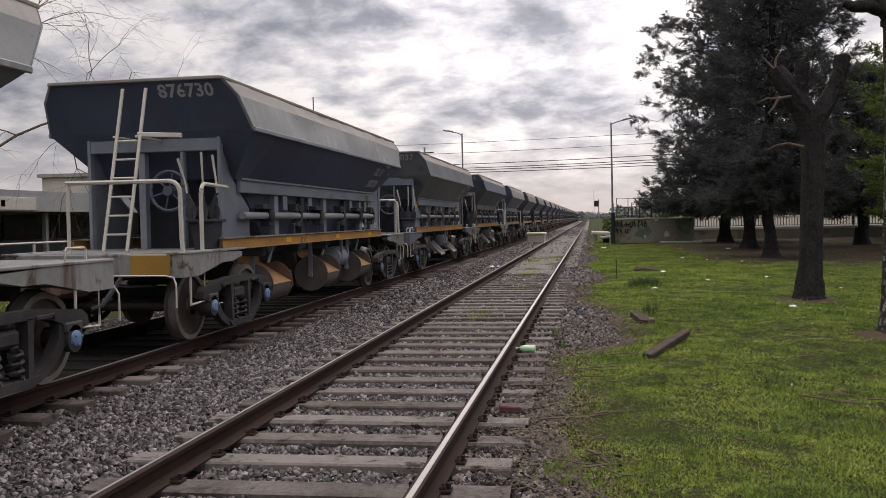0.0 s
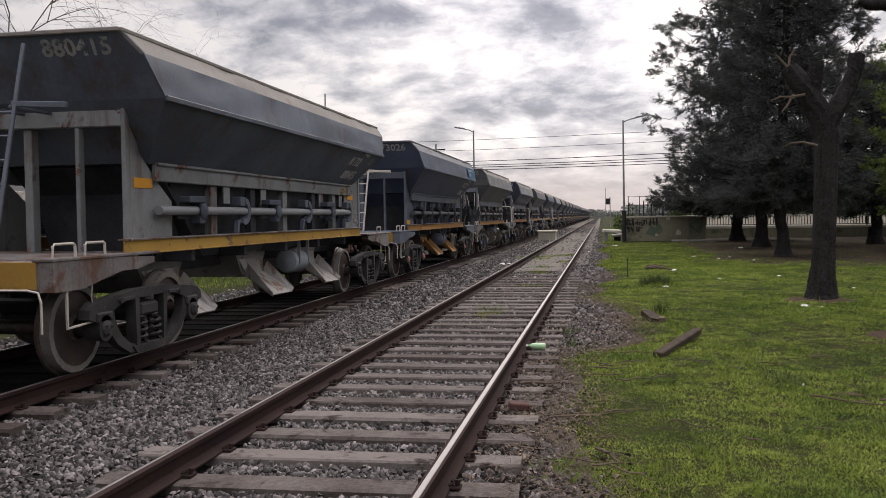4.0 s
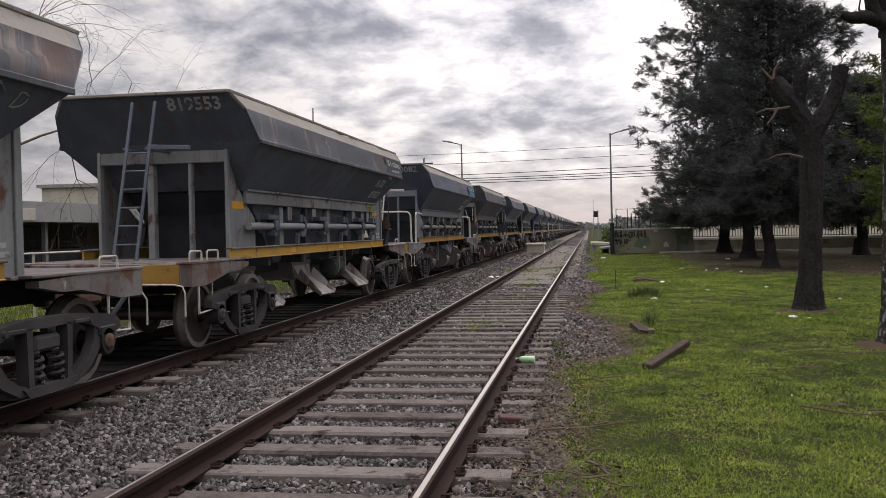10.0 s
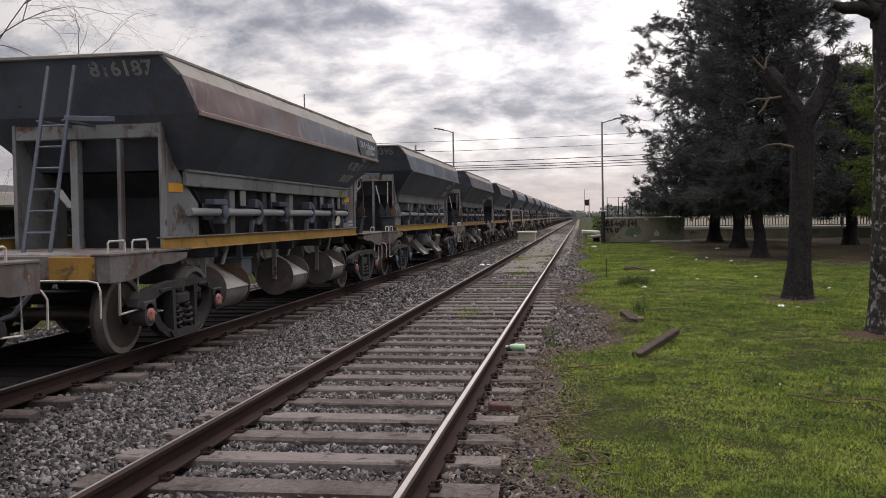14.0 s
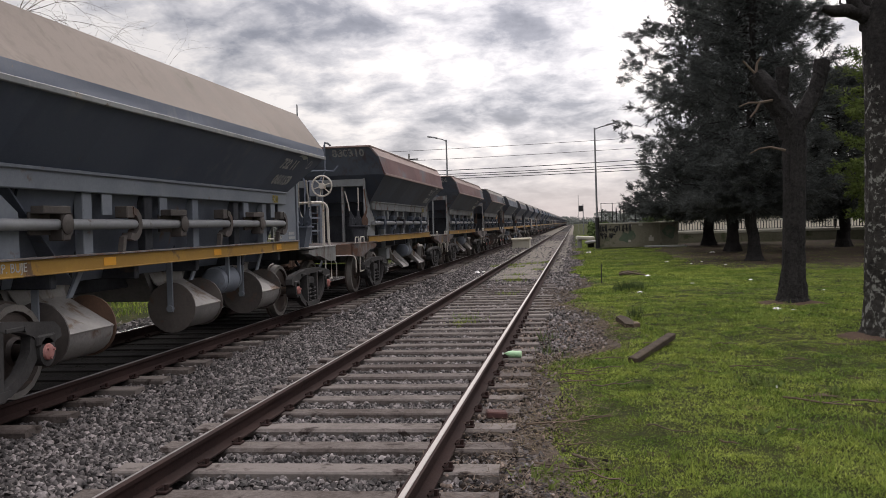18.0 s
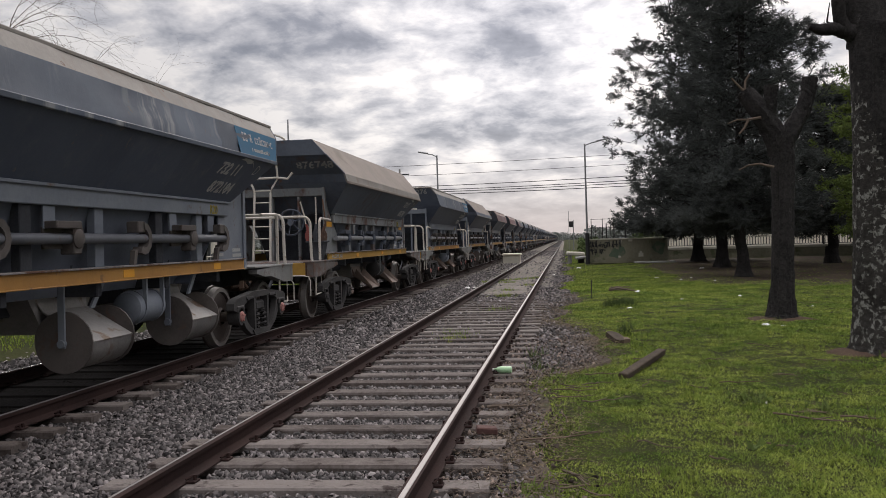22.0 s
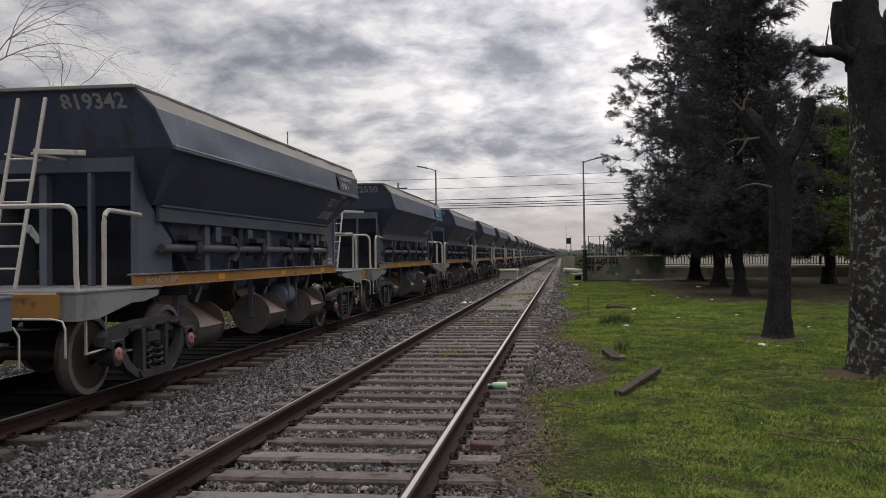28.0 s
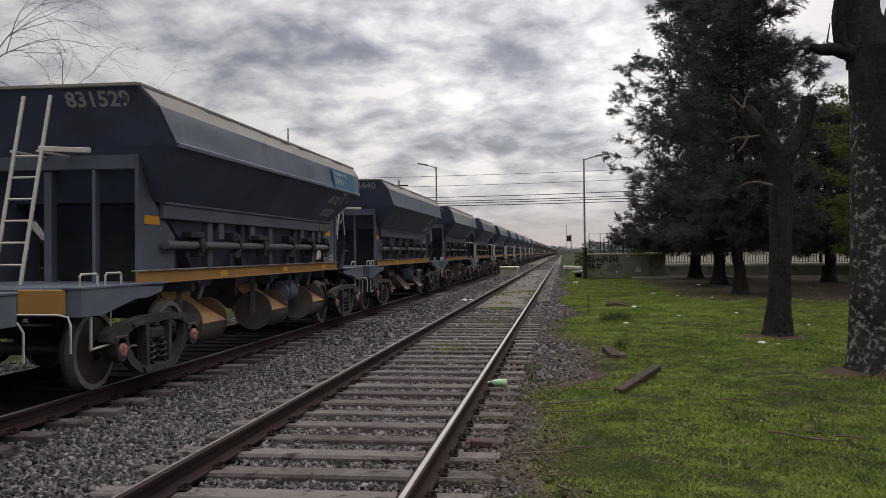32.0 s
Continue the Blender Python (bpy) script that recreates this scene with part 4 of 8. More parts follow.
def g_brake_beam(e):
    g = Geo()
    y = e * 0.40
    g.box(-0.80, 0.80, y - 0.04, y + 0.04, 0.36, 0.44)
    for s in (-1, 1):
        g.prism([(e * 0.44, 0.62), (e * 0.50, 0.60), (e * 0.46, 0.44), (e * 0.50, 0.28), (e * 0.44, 0.26), (e * 0.39, 0.44)], "x", s * 0.84 - 0.04, s * 0.84 + 0.04)
    return g


CHUTES = (-3.12, -0.28, 2.25)
DRUMS = (-2.72, 0.08, 2.48)
DRUM_WAGONS = (0, 1, 5, 6, 10, 13, 16, 17, 18, 19, 20, 21, 23)
WHEELSETS = {1: [], -1: []}


def bogie(wagon, e, cap, near):
    b = part("bogie", g_bolster, BOGIE, wagon, key="bolster")
    b.location = (0, e * 4.515, 0)
    sides = (1, -1) if near else (1,)
    for s in (1, -1):
        part("side_frame", lambda: g_side_frame(s), BOGIE, b, key=("sf", s))
    for s in sides:
        for q in (-1, 1):
            part("axle_box", lambda: g_journal(s, q), BOGIE, b, key=("jb", s, q))
            part("axle_cap", lambda: g_cap(s, q), cap, b, key=("cap", s, q))
        for y in (-0.13, 0.03, 0.16)[:: 2]:
            part("coil_spring", lambda: g_spring(s, y), BOGIE, b, key=("spr", s, y))
    if near:
        for q in (-1, 1):
            part("brake_beam", lambda: g_brake_beam(q), BLACK, b, key=("bb", q))
    for q in (-1, 1):
        ax = part("wheelset", g_axle, WHEEL, b, key="axle")
        if len(ax.data.materials) < 2:
            ax.data.materials.append(RIM)
            for p in ax.data.polygons:
                if math.hypot(p.center.y, p.center.z) > 0.365 and abs(p.center.x) > 0.84:
                    p.material_index = 1
        ax.location = (0, q * AXLE, WHEEL_R)
        WHEELSETS[q].append(ax)
    return b


TARE = {"880415": ("C 58300K", "T 21700K"), "870395": ("C 55100K", "T 21800K"), "834440": ("C 57700K",)}


GEARED = {(k, -1) for k in (-3, -2, -1, 0, 1, 4, 5, 8, 9, 12, 13, 15, 16, 17)} | {(k, 1) for k in (2, 7, 10, 11, 13, 19, 21, 22, 23, 24)}


def g_placard(square):
    """A painted field on the flank, square at its end or cut to the flank's slope."""
    q = [(0.0, 0.0), (1.70, 0.0), (1.70, 0.40), (0.0, 0.40)] if square else [(0.0, 0.0), (1.50, 0.0), (1.74, 0.40), (0.0, 0.40)]
    return Geo().prism(q, "z", 0.0, 0.004)


def g_placard_line(late, k):
    """Short upright and level bars in place of a line of words."""
    x, y, h, n = (((0.24, 0.27, 0.07, 17), (0.24, 0.09, 0.13, 6)) if late else ((0.22, 0.20, 0.13, 14), (0.50, 0.07, 0.06, 17)))[k]
    g, r = Geo(), random.Random(7 + k + 2 * late)
    if late and k == 0:
        g.box(0.15, 0.165, 0.06, 0.35, 0.004, 0.007)
    for i in range(n):
        w = h * 0.55
        if r.random() > 0.1:
            t = h * (1.0 if late or r.random() < 0.3 else 0.72)
            g.box(x, x + h * 0.17, y, y + t, 0.004, 0.007)
            if r.random() < 0.6:
                g.box(x + w - h * 0.17, x + w, y, y + t, 0.004, 0.007)
            for z in (0.0, 0.42, 0.83)[r.randrange(2)::2]:
                g.box(x + h * 0.17, x + w - h * 0.02, y + z * t, y + z * t + h * 0.16, 0.004, 0.0068)
        x += w + h * 0.2
    return g


def wagon(spec, near=True, idx=0):
    """One hopper wagon. spec: number, paint, flank, placard, rails, ladder, hand wheel, tag, cap colour, load."""
    num, paint, flank, placard, rails, ladder, hwheel, tags, cap, side, label = spec
    w = thing("hopper_wagon", label, "hopper wagon", "train of hopper wagons")
    P = lambda name, fn, m, key, lab="", par=None: part(name, fn, m, par or w, lab, key)
    frame_m = {NAVY: DARKFRAME, OLIVE: PALEFRAME}.get(paint, FRAME)
    flank = PLATED if flank is SLATE and idx in (4, 9, 14, 16) else flank
    drum = idx in DRUM_WAGONS or (idx < 0 and rails)
    strip = TAN if flank is TAN else STORM if idx == 2 else BLUSH if idx in (11, 12) else DUSTY
    beam_m = WORNFRAME if paint is OLIVE else PALEWORN if rails or idx in (1, 4, 9) else DARKFRAME
    if idx == 0:
        frame_m = FRAME
    high = idx in (13, 15)
    for s in (1, -1):
        if high:
            P("end_gusset", lambda: g_high_gusset(s), paint, ("gus", s))
        v = int(num) % 4
        if high:
            P("upper_side", lambda: g_high_band(s), SLATE if idx == 13 else DUSTY, ("hus", s))
            P("top_strip", lambda: g_high_top(s), TAN, ("hts", s), "dust-covered canted top plate")
        else:
            P("upper_side", lambda: g_upper_side(s, v), flank, ("us", s, v))
            P("top_strip", lambda: g_top_strip(s, v), strip, ("ts", s, v), "dusty canted top strip")
        P("lower_side", lambda: g_lower_side(s), paint, ("ls", s))
        P("skirt_beam", lambda: g_skirt(s), frame_m, ("sk", s))
        P("side_sill", lambda: g_sill(s), YELLOW if paint is OLIVE or idx == 13 else SILL, ("sill", s), "ochre yellow steel sill")
        P("sill_flange", lambda: g_sill_flange(s), WORNFRAME, ("sfl", s), "rusty top flange")
        P("edge_bar", lambda: g_knuckle_bar(s), FRAME if idx == 0 else flank if flank not in (PINK, PINKFADE) else BLUSH, ("kb", s))
    for e in (-1, 1):
        for k in range(2 if not high else 4 if e < 0 else 3):
            P("end_panel", (lambda: g_end(e, k)) if not high else (lambda: g_high_end(k)) if e < 0 else (lambda: g_high_front(k)), paint, ("end", e, high, k))
        P("platform_deck", lambda: g_deck(e), beam_m, ("deck", e))
        P("coupler", lambda: g_coupler(e), RUSTY, ("coup", e))
        for s in (1, -1):
            P("end_beam", lambda: g_end_beam(s, e), beam_m, ("eb", s, e))
    if not high:
        P("top_rim", g_rim, strip, "rim")
    body_m = BLACK if idx in (3, 5, 8, 10) else paint if paint in (NAVY, OLIVE) else DARKFRAME
    for q in (-1, 1):
        P("slope_sheet", lambda: g_slope_side(q), body_m, ("sls", q))
        P("slope_sheet", lambda: g_slope_end(q), body_m, ("sle", q))
    for y in (-3.5, -2.3, 0, 2.3, 3.5):
        P("cross_wall", lambda: g_cross_wall(y), BLACK, ("cw", y))
    P("centre_sill", g_centre_sill, BLACK, "cs")
    heap = 0.15 if high else 0.26 if idx in (10, 12) else 0.03 + 0.02 * (int(num) % 5)
    P("ballast_load", lambda: g_load(int(num) % 5, heap, *((0.91, 3.63) if high else ())), STONE_LOAD, ("load", int(num) % 5, heap), "heaped dusty ballast")
    for e in (-1, 1):
        bogie(w, e, cap, near)
    P("shaft", lambda: g_shaft(1), STEELDARK if paint is NAVY and idx != 0 or idx == 16 else PIPE, "shaft")
    for i, y in enumerate((-3.1, -1.75, -0.55, 0.9, 2.2, 3.3)):
        P("shaft_clamp", lambda: g_clamp(1, y, ("box", "hook")[i % 2]), OLIVE if paint is OLIVE else BLACK if paint is NAVY else DISC, ("clamp", y))
    chute_m = CHUTE_RUST if idx in (0, 1, 2, 23) else CHUTE_BROWN if rails and idx not in (13, 16) or idx in (5, 21, 22) else CHUTE
    for k, y in enumerate(DRUMS if drum else CHUTES):
        P("outlet", lambda: g_outlet(y), DISC if paint is NAVY else FUNNEL, ("outl", y), "scoured steel funnel")
        if drum:
            ch = P("chute", lambda: g_gate_lip(1, y), chute_m, ("lip", y), "scoured sloping chute plate")
            P("gate_shell", lambda: g_gate_shell(1, y), DISC if paint is NAVY else FUNNEL, ("shell", y), "", ch)
            for e in (-1, 1):
                P("gate_disc", lambda: g_outlet_disc(1, y, e), DISC if e < 0 else RUSTY if k == 0 else DISC, ("od", y, e), "", ch)
            P("gate_hanger", lambda: g_disc_hanger(1, y), frame_m, ("dh", y), "", ch)
            P("gate_brace", lambda: g_disc_brace(1, y), frame_m, ("db", y), "", ch)
            continue
        ch = P("chute", lambda: g_chute(1, y), chute_m, ("ch", y), "scoured flaring chute plate")
        P("neck", lambda: g_chute_neck(1, y), chute_m, ("cn", y), "", ch)
        for e in (-1, 1):
            P("cheek", lambda: g_chute_cheek(1, y, e), chute_m, ("cc", y, e), "", ch)
    ty = 1.32 if drum else 0.90
    if idx != 10:
        tank = P("air_tank", lambda: g_tank(1, ty), BOGIE if idx in (7, 15) else DARKFRAME if paint is NAVY and idx > 1 else FRAME, ("tank", ty))
        for y in (ty - 0.22, ty + 0.22):
            P("strap", lambda: g_tank_strap(y), frame_m, ("tst", y), "", tank)
    if idx in (6, 10, 11, 12, 21):
        P("relay_box", lambda: g_relay_box(-1.75), PALEFRAME if idx in (11, 12) else DARKFRAME, "relay", "dented grey steel box")
    if not near:
        return w
    for y in (-2.45, -1.15, 0.15, 1.55, 2.75):
        P("rib", lambda: g_rib(1, y), frame_m if y in (-2.45, 0.15, 2.75) else BLACK, ("rib", y))
    for y in (-2.45, -1.15, 1.55, 2.75):
        P("rib_plate", lambda: g_rib_plate(1, y + 0.35), frame_m, ("ribp", y))
    for s in (1, -1):
        for e in (-1, 1):
            P("corner_plate", lambda: g_side_plate(s, e), frame_m, ("cp", s, e))
        P("corner_post", lambda: g_post(s * 0.97, -4.56, 1.14, ZKN + 0.03, 0.05, 0.10), frame_m, ("post", s))
    P("end_post", lambda: g_post(0.42, -4.55, 1.14, 2.495, 0.05, 0.1), frame_m, "post_mid")
    P("end_post", lambda: g_post(-0.20, -4.5, 1.14, 2.495, 0.10, 0.12), frame_m, "post_in")
    P("header_beam", lambda: Geo().box(-0.95, 0.95, -4.60, -4.50, 2.50, 2.76, 0.01), frame_m, "header")
    P("end_post", lambda: g_post(0.97, 4.43, 1.14, ZKN - 0.1, 0.05, 0.10), frame_m, "post_f")
    P("header_beam", lambda: Geo().box(-0.95, 0.95, 4.36, 4.46, 2.42, 2.68, 0.01), frame_m, "header_f")
    for e in (-1, 1):
        P("end_sill", lambda: g_end_sill(e), beam_m, ("es", e))
        P("brake_hose", lambda: g_hose(e), BLACK, ("hose", e))
        P("step_stirrup", lambda: g_stirrup(1, e), WHITE, ("stir", e), "white painted step stirrup")
        P("release_lever", lambda: g_lever(1, e), WHITE, ("lev", e), "white painted bent lever")
        if (idx, e) not in GEARED:
            continue
        gm = BLACK if paint is not SLATE else OLIVE
        gear = P("door_gear", lambda: g_pedestal(e), gm, ("gear", e))
        for i, nm in enumerate(("housing", "drive_shaft", "lever_arm", "lever_arm", "lever_arm")):
            P(nm, lambda: g_gear(i, e), GEAR_RED if i == 2 and idx == 15 else RUSTY if i == 4 and paint is OLIVE else gm, ("gear", e, i), "", gear)
        for i in range(3):
            P("gear_lever", lambda: g_gear_lever(i, e), WHITE if i < 2 or paint is not OLIVE else RUSTY, ("glev", i, e), "", gear)
    P("end_plate", lambda: g_end_panel(-1), TAN if idx in (13, 17) else RUSTY if idx in (5, 12) else SILL if idx in (20, 23) else YELLOW, "epan", "ochre painted plate on the end sill")
    if ladder:
        for x in (-0.165, 0.165):
            P("ladder_stile", lambda: g_ladder_stile(x, 0.2 * high, ladder), WHITE if rails or paint is NAVY else DARKFRAME, ("stile", x, ladder, high))
        for i in range(6):
            P("ladder_rung", lambda: g_rung(i, ladder), WHITE if rails or paint is NAVY else DARKFRAME, ("rung", i, ladder))
        P("ladder_arm", lambda: g_ladder_arm(ladder), WHITE if rails or paint is NAVY else DARKFRAME, ("larm", ladder))
    if rails:
        for e in (-1, 1):
            P("handrail", lambda: g_handrail_end(e), WHITE, ("hr", e), "white tubular handrail")
            P("handrail", lambda: g_handrail_side(e), WHITE, ("hs", e), "white tubular handrail")
            P("handrail_post", lambda: g_handrail_post(e, -0.40, 2.02), WHITE, ("hp", e))
    else:
        for y in (-5.85, -5.35, 5.7):
            P("grab_handle", lambda: g_grab(y), WHITE, ("grab", y), "white steel grab handle")
    if hwheel:
        e, c, r = {"end": (-1, (0.30, -4.75, 1.95), 0.27), "stand": (-1, (0.22, -5.62, 2.48), 0.235), "front": (1, (0.55, 5.62, 2.38), 0.30)}[hwheel]
        wheel_m = OLIVE if hwheel == "end" else WHITE
        hw = P("hand_wheel", lambda: g_wheel_rim(c, r), wheel_m, ("hwr", hwheel), "spoked hand brake wheel")
        P("spokes", lambda: g_wheel_spokes(c, r), wheel_m, ("hws", hwheel), "", hw)
        if hwheel != "end":
            P("brake_stand", lambda: g_stand(e, c[0] - (0.2 if e < 0 else 0.0)), FRAME, ("stand", hwheel))
    if tags:
        z = 1.305 if idx == 2 else 1.85
        P("tag_plate", lambda: Geo().box(0.967, 0.975, -4.42, -4.02, z, z + 0.11), ORANGE, ("tag1", z), "bright yellow plate")
        P("tag_plate", lambda: Geo().box(0.967, 0.975, 3.62, 4.02, z, z + 0.11), ORANGE, ("tag2", z), "bright yellow plate")
    # painted marks
    spot = on_plane((0.22, -5.17, 3.37), (1, 0, 0), (0, -0.02, 0.3)) if idx == 13 else on_plane((0.50, -4.885, 3.06), (1, 0, 0), (0, -0.40, 0.37)) if high else end_at(0.30, 0.66)
    lettering("wagon_number", num, 0.265, spot, DIM if paint is OLIVE else STENCIL, w, "stencilled white wagon number", 0.006)
    if side:
        lettering("side_lettering", side, 0.26, lower_at(2.60, 0.58), STENCIL, w, "stencilled white lettering", 0.008, 0.18)
        lettering("side_lettering", num, 0.26, lower_at(2.70, 0.20), STENCIL, w, "stencilled white lettering", 0.008, 0.18)
        lettering("letter_mark", "D", 0.25, lower_at(3.80, 0.66), DIM if paint is OLIVE else STENCIL, w, "outlined white letter", -0.004, 0.25)
        o = part("emblem", lambda: Geo().prism([(0, 0.06), (0.12, 0.10), (0.30, 0.07), (0.40, 0.0), (0.32, 0.05), (0.20, 0.03), (0.10, 0.06)], "z", 0.0, 0.003), STENCIL, w, "slender white running shape", "emblem")
        o.matrix_basis = lower_at(3.12, 0.80) @ Matrix.Scale(1.5, 4)
        lettering("rating_mark", "R20", 0.17, on_plane((1.036, 3.0, 1.955), (0, 1, 0), (0, 0, 1)), OLDYELLOW, w, "faded yellow lettering", 0.004)
    if idx == 15:
        lettering("duty_mark", "APTO SINTE", 0.15, on_plane((1.036, 1.75, 1.96), (0, 1, 0), (0, 0, 1)), STENCIL, w, "stencilled white lettering")
    for i, row in enumerate(TARE.get(num, ())):
        lettering("tare_lettering", row, 0.13, on_plane((0.972, 3.95, 1.50 - 0.15 * i), (0, 1, 0), (0, 0, 1)), STENCIL, w, "stencilled white tare lettering")
    for k, (y, z, l) in enumerate(() if num in TARE else ((3.95, 1.40, 0.32), (3.95, 1.32, 0.36), (3.2, 1.34, 0.4))):
        P("painted_line", lambda: Geo().box(0.968, 0.972, y, y + l, z, z + 0.05), STENCIL, ("pl", k))
    if placard:
        late = idx > 16 or idx == 2
        pl = part("placard", lambda: g_placard(idx > 20), placard, w, "blue lettered placard" if placard is BLUE else "faded slate-grey placard", ("plac", idx > 20))
        pl.matrix_basis = upper_at(2.40 if idx > 20 else 2.95, 0.04, 0.004)
        for k in range(2):
            part("placard_line", lambda: g_placard_line(late, k), STENCIL, pl, "row of plain white bars", ("pb", late, k))
    if rails and idx > 12:
        lettering("sill_lettering", "Fec./COMP. BUJE", 0.12, on_plane((1.1145, -4.55, 1.175), (0, 1, 0), (0, 0, 1)), STENCIL, w, "small white sill lettering")
    if rails or idx in (7, 11, 22, 23):
        for k, y in enumerate((-2.4, 0.4, 2.9)):
            P("painted_patch", lambda: Geo().box(1.1125, 1.116, y, y + 0.24, 1.165, 1.25), ORANGE, ("pq", k))
    return w


# ---- the ground and the tracks ----
GRASS = mat("park_grass", (0.015, 0.021, 0.006), (0.046, 0.048, 0.017), 0.95, 0, 1.5, 24, 0.35, (0.066, 0.047, 0.028), 0.58, 3.0, 1.0, 0, 0, None, 0.05)
BLADE = mat("grass_blades", (0.064, 0.120, 0.022), (0.275, 0.322, 0.070), 0.85, 0, 1.0, 5.0, 0.55, (0.26, 0.215, 0.088), 0.62, 1.6, 0.0, 0, 0, None, 0.1)
EARTH = mat("trodden_earth", (0.046, 0.036, 0.030), (0.118, 0.096, 0.078), 0.95, 0, 1.2, 18, 0.4, (0.060, 0.064, 0.024), 0.54, 1.1, 0.7, 0, 0, None, 0.05)
# near-black: shade in the gaps between loose stones is put into the colour
BALLAST = mat("stone_bed_with_gap_shade", (0.008, 0.007, 0.007), (0.034, 0.030, 0.029), 0.95, 0, 1.5, 30, 0.15, (0.12, 0.108, 0.105), 0.62, 26.0, 1.0, 0, 0, None, 0.1)
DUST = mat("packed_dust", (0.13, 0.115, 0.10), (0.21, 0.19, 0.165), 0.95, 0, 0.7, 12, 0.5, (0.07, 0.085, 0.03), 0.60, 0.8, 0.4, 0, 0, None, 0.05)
# oily stones; the shade under the train is put into this colour too
OILY_SHADE = mat("oily_bed_with_train_shade", (0.009, 0.008, 0.0075), (0.030, 0.027, 0.025), 0.92, 0, 1.5, 26, 0.3, (0.045, 0.041, 0.037), 0.60, 20.0, 0.9, 0, 0, None, 0.05)
STONE = mat("crushed_stone", (0.066, 0.056, 0.055), (0.190, 0.166, 0.160), 0.70, 0, 0.8, 9, 0.2, (0.024, 0.020, 0.020), 0.59, 7.0, 0.3, 0, 0, None, 0.35)
STONE_LOAD = mat("heaped_ballast", (0.16, 0.145, 0.125), (0.28, 0.26, 0.235), 0.9, 0, 2, 30, 0.5, (0.10, 0.09, 0.08), 0.55, 12.0, 0.5)
SLEEPER = mat("weathered_sleeper", (0.070, 0.056, 0.050), (0.175, 0.153, 0.141), 0.9, 0, 2.0, 24, 0.5, (0.040, 0.030, 0.027), 0.56, 5.0, 0.5, 1.1, 0, None, 0.15)
RAIL_SIDE = mat("rusted_rail_side", (0.020, 0.0115, 0.0105), (0.041, 0.024, 0.021), 0.85, 0.0, 1.5, 30, 0.5, (0.015, 0.010, 0.0095), 0.6, 4.0, 0.2, 0, 0, None, 0.15)
RAIL_TOP = mat("polished_rail_head", (0.165, 0.155, 0.152), (0.25, 0.235, 0.23), 0.44, 0.9, 0.8, 30, 0.6, (0.12, 0.085, 0.075), 0.60, 2.0, 0.03)
# brighter, smoother copy of the rail head, made for the far rail's glint
RAIL_GLINT = mat("glint_bright_rail_head", (0.50, 0.49, 0.485), (0.60, 0.59, 0.585), 0.16, 1.0, 0.8, 30, 0.6, None, 0.62, 2.0, 0.01)
CONCRETE = mat("stained_concrete", (0.24, 0.235, 0.225), (0.34, 0.33, 0.31), 0.85, 0, 1.0, 20, 0.6, (0.14, 0.135, 0.12), 0.58, 2.0, 0.2)
BARK = mat("dark_bark", (0.013, 0.012, 0.012), (0.044, 0.041, 0.039), 0.95, 0, 2.5, 18, 0.35, (0.105, 0.102, 0.096), 0.63, 13.0, 1.0, 0, 0.4, None, 0.1)
LICHEN = mat("lichen_spotted_bark", (0.018, 0.016, 0.015), (0.056, 0.052, 0.047), 0.95, 0, 2.0, 14, 0.4, (0.225, 0.225, 0.205), 0.515, 11.0, 1.0, 0, 0, None, 0.1)
NEEDLES = mat("dark_needles", (0.055, 0.061, 0.059), (0.090, 0.097, 0.092), 0.85, 0, 0.5, 8, 0.6, (0.11, 0.11, 0.095), 0.64, 2.0, 0.0, 0, 0, None, 0.2)
LEAVES = mat("green_leaves", (0.080, 0.118, 0.030), (0.150, 0.190, 0.050), 0.7, 0, 0.6, 8, 0.6, (0.20, 0.21, 0.065), 0.62, 2.0, 0.0, 0, 0, None, 0.3)
# paled base colour: the haze of distance is put into it
FARGREEN = mat("far_woods_with_haze_tint", (0.13, 0.145, 0.13), (0.19, 0.20, 0.185), 0.95, 0, 0.06, 0.8, 0.5, (0.11, 0.12, 0.11), 0.6, 0.4, 0.0)
HEDGE = mat("hedge_leaves", (0.050, 0.075, 0.026), (0.10, 0.13, 0.05), 0.85, 0, 0.6, 6, 0.5, (0.13, 0.13, 0.07), 0.6, 1.5, 0.0, 0, 0, None, 0.1)
# bare leafy soil; the trees' shade is put into its dark tones
SHADESOIL = mat("leafy_soil_with_tree_shade", (0.030, 0.022, 0.016), (0.066, 0.051, 0.037), 0.95, 0, 0.9, 14, 0.5, (0.040, 0.046, 0.016), 0.54, 1.1, 0.6, 0, 0, None, 0.05)
TWIG = mat("bare_twigs", (0.095, 0.072, 0.055), (0.155, 0.124, 0.098), 0.9, 0, 2, 20, 0.5, None, 0.6, 4, 0.2, 0, 0, None, 0.1)
GREENWALL = mat("moss_stained_wall", (0.165, 0.155, 0.108), (0.26, 0.245, 0.18), 0.9, 0, 0.5, 8, 0.6, (0.11, 0.125, 0.07), 0.56, 1.2, 0.2, 0, 0, None, 0.2)
WHITEWASH = mat("pale_cream_limewash", (0.62, 0.57, 0.46), (0.74, 0.69, 0.57), 0.85, 0, 0.6, 10, 0.6, (0.45, 0.40, 0.32), 0.6, 1.2, 0.1)
CREAM = mat("cream_render", (0.42, 0.40, 0.33), (0.54, 0.51, 0.43), 0.85, 0, 0.6, 10, 0.6, (0.28, 0.26, 0.21), 0.6, 1.2, 0.15)
IRON = mat("black_ironwork", (0.015, 0.015, 0.017), (0.035, 0.034, 0.034), 0.6, 0.3, 3, 40, 0.6, None, 0.6, 4, 0.05)
GALV = mat("galvanised_pole", (0.22, 0.225, 0.23), (0.30, 0.305, 0.31), 0.5, 0.4, 1.5, 30, 0.6, None, 0.6, 4, 0.05)
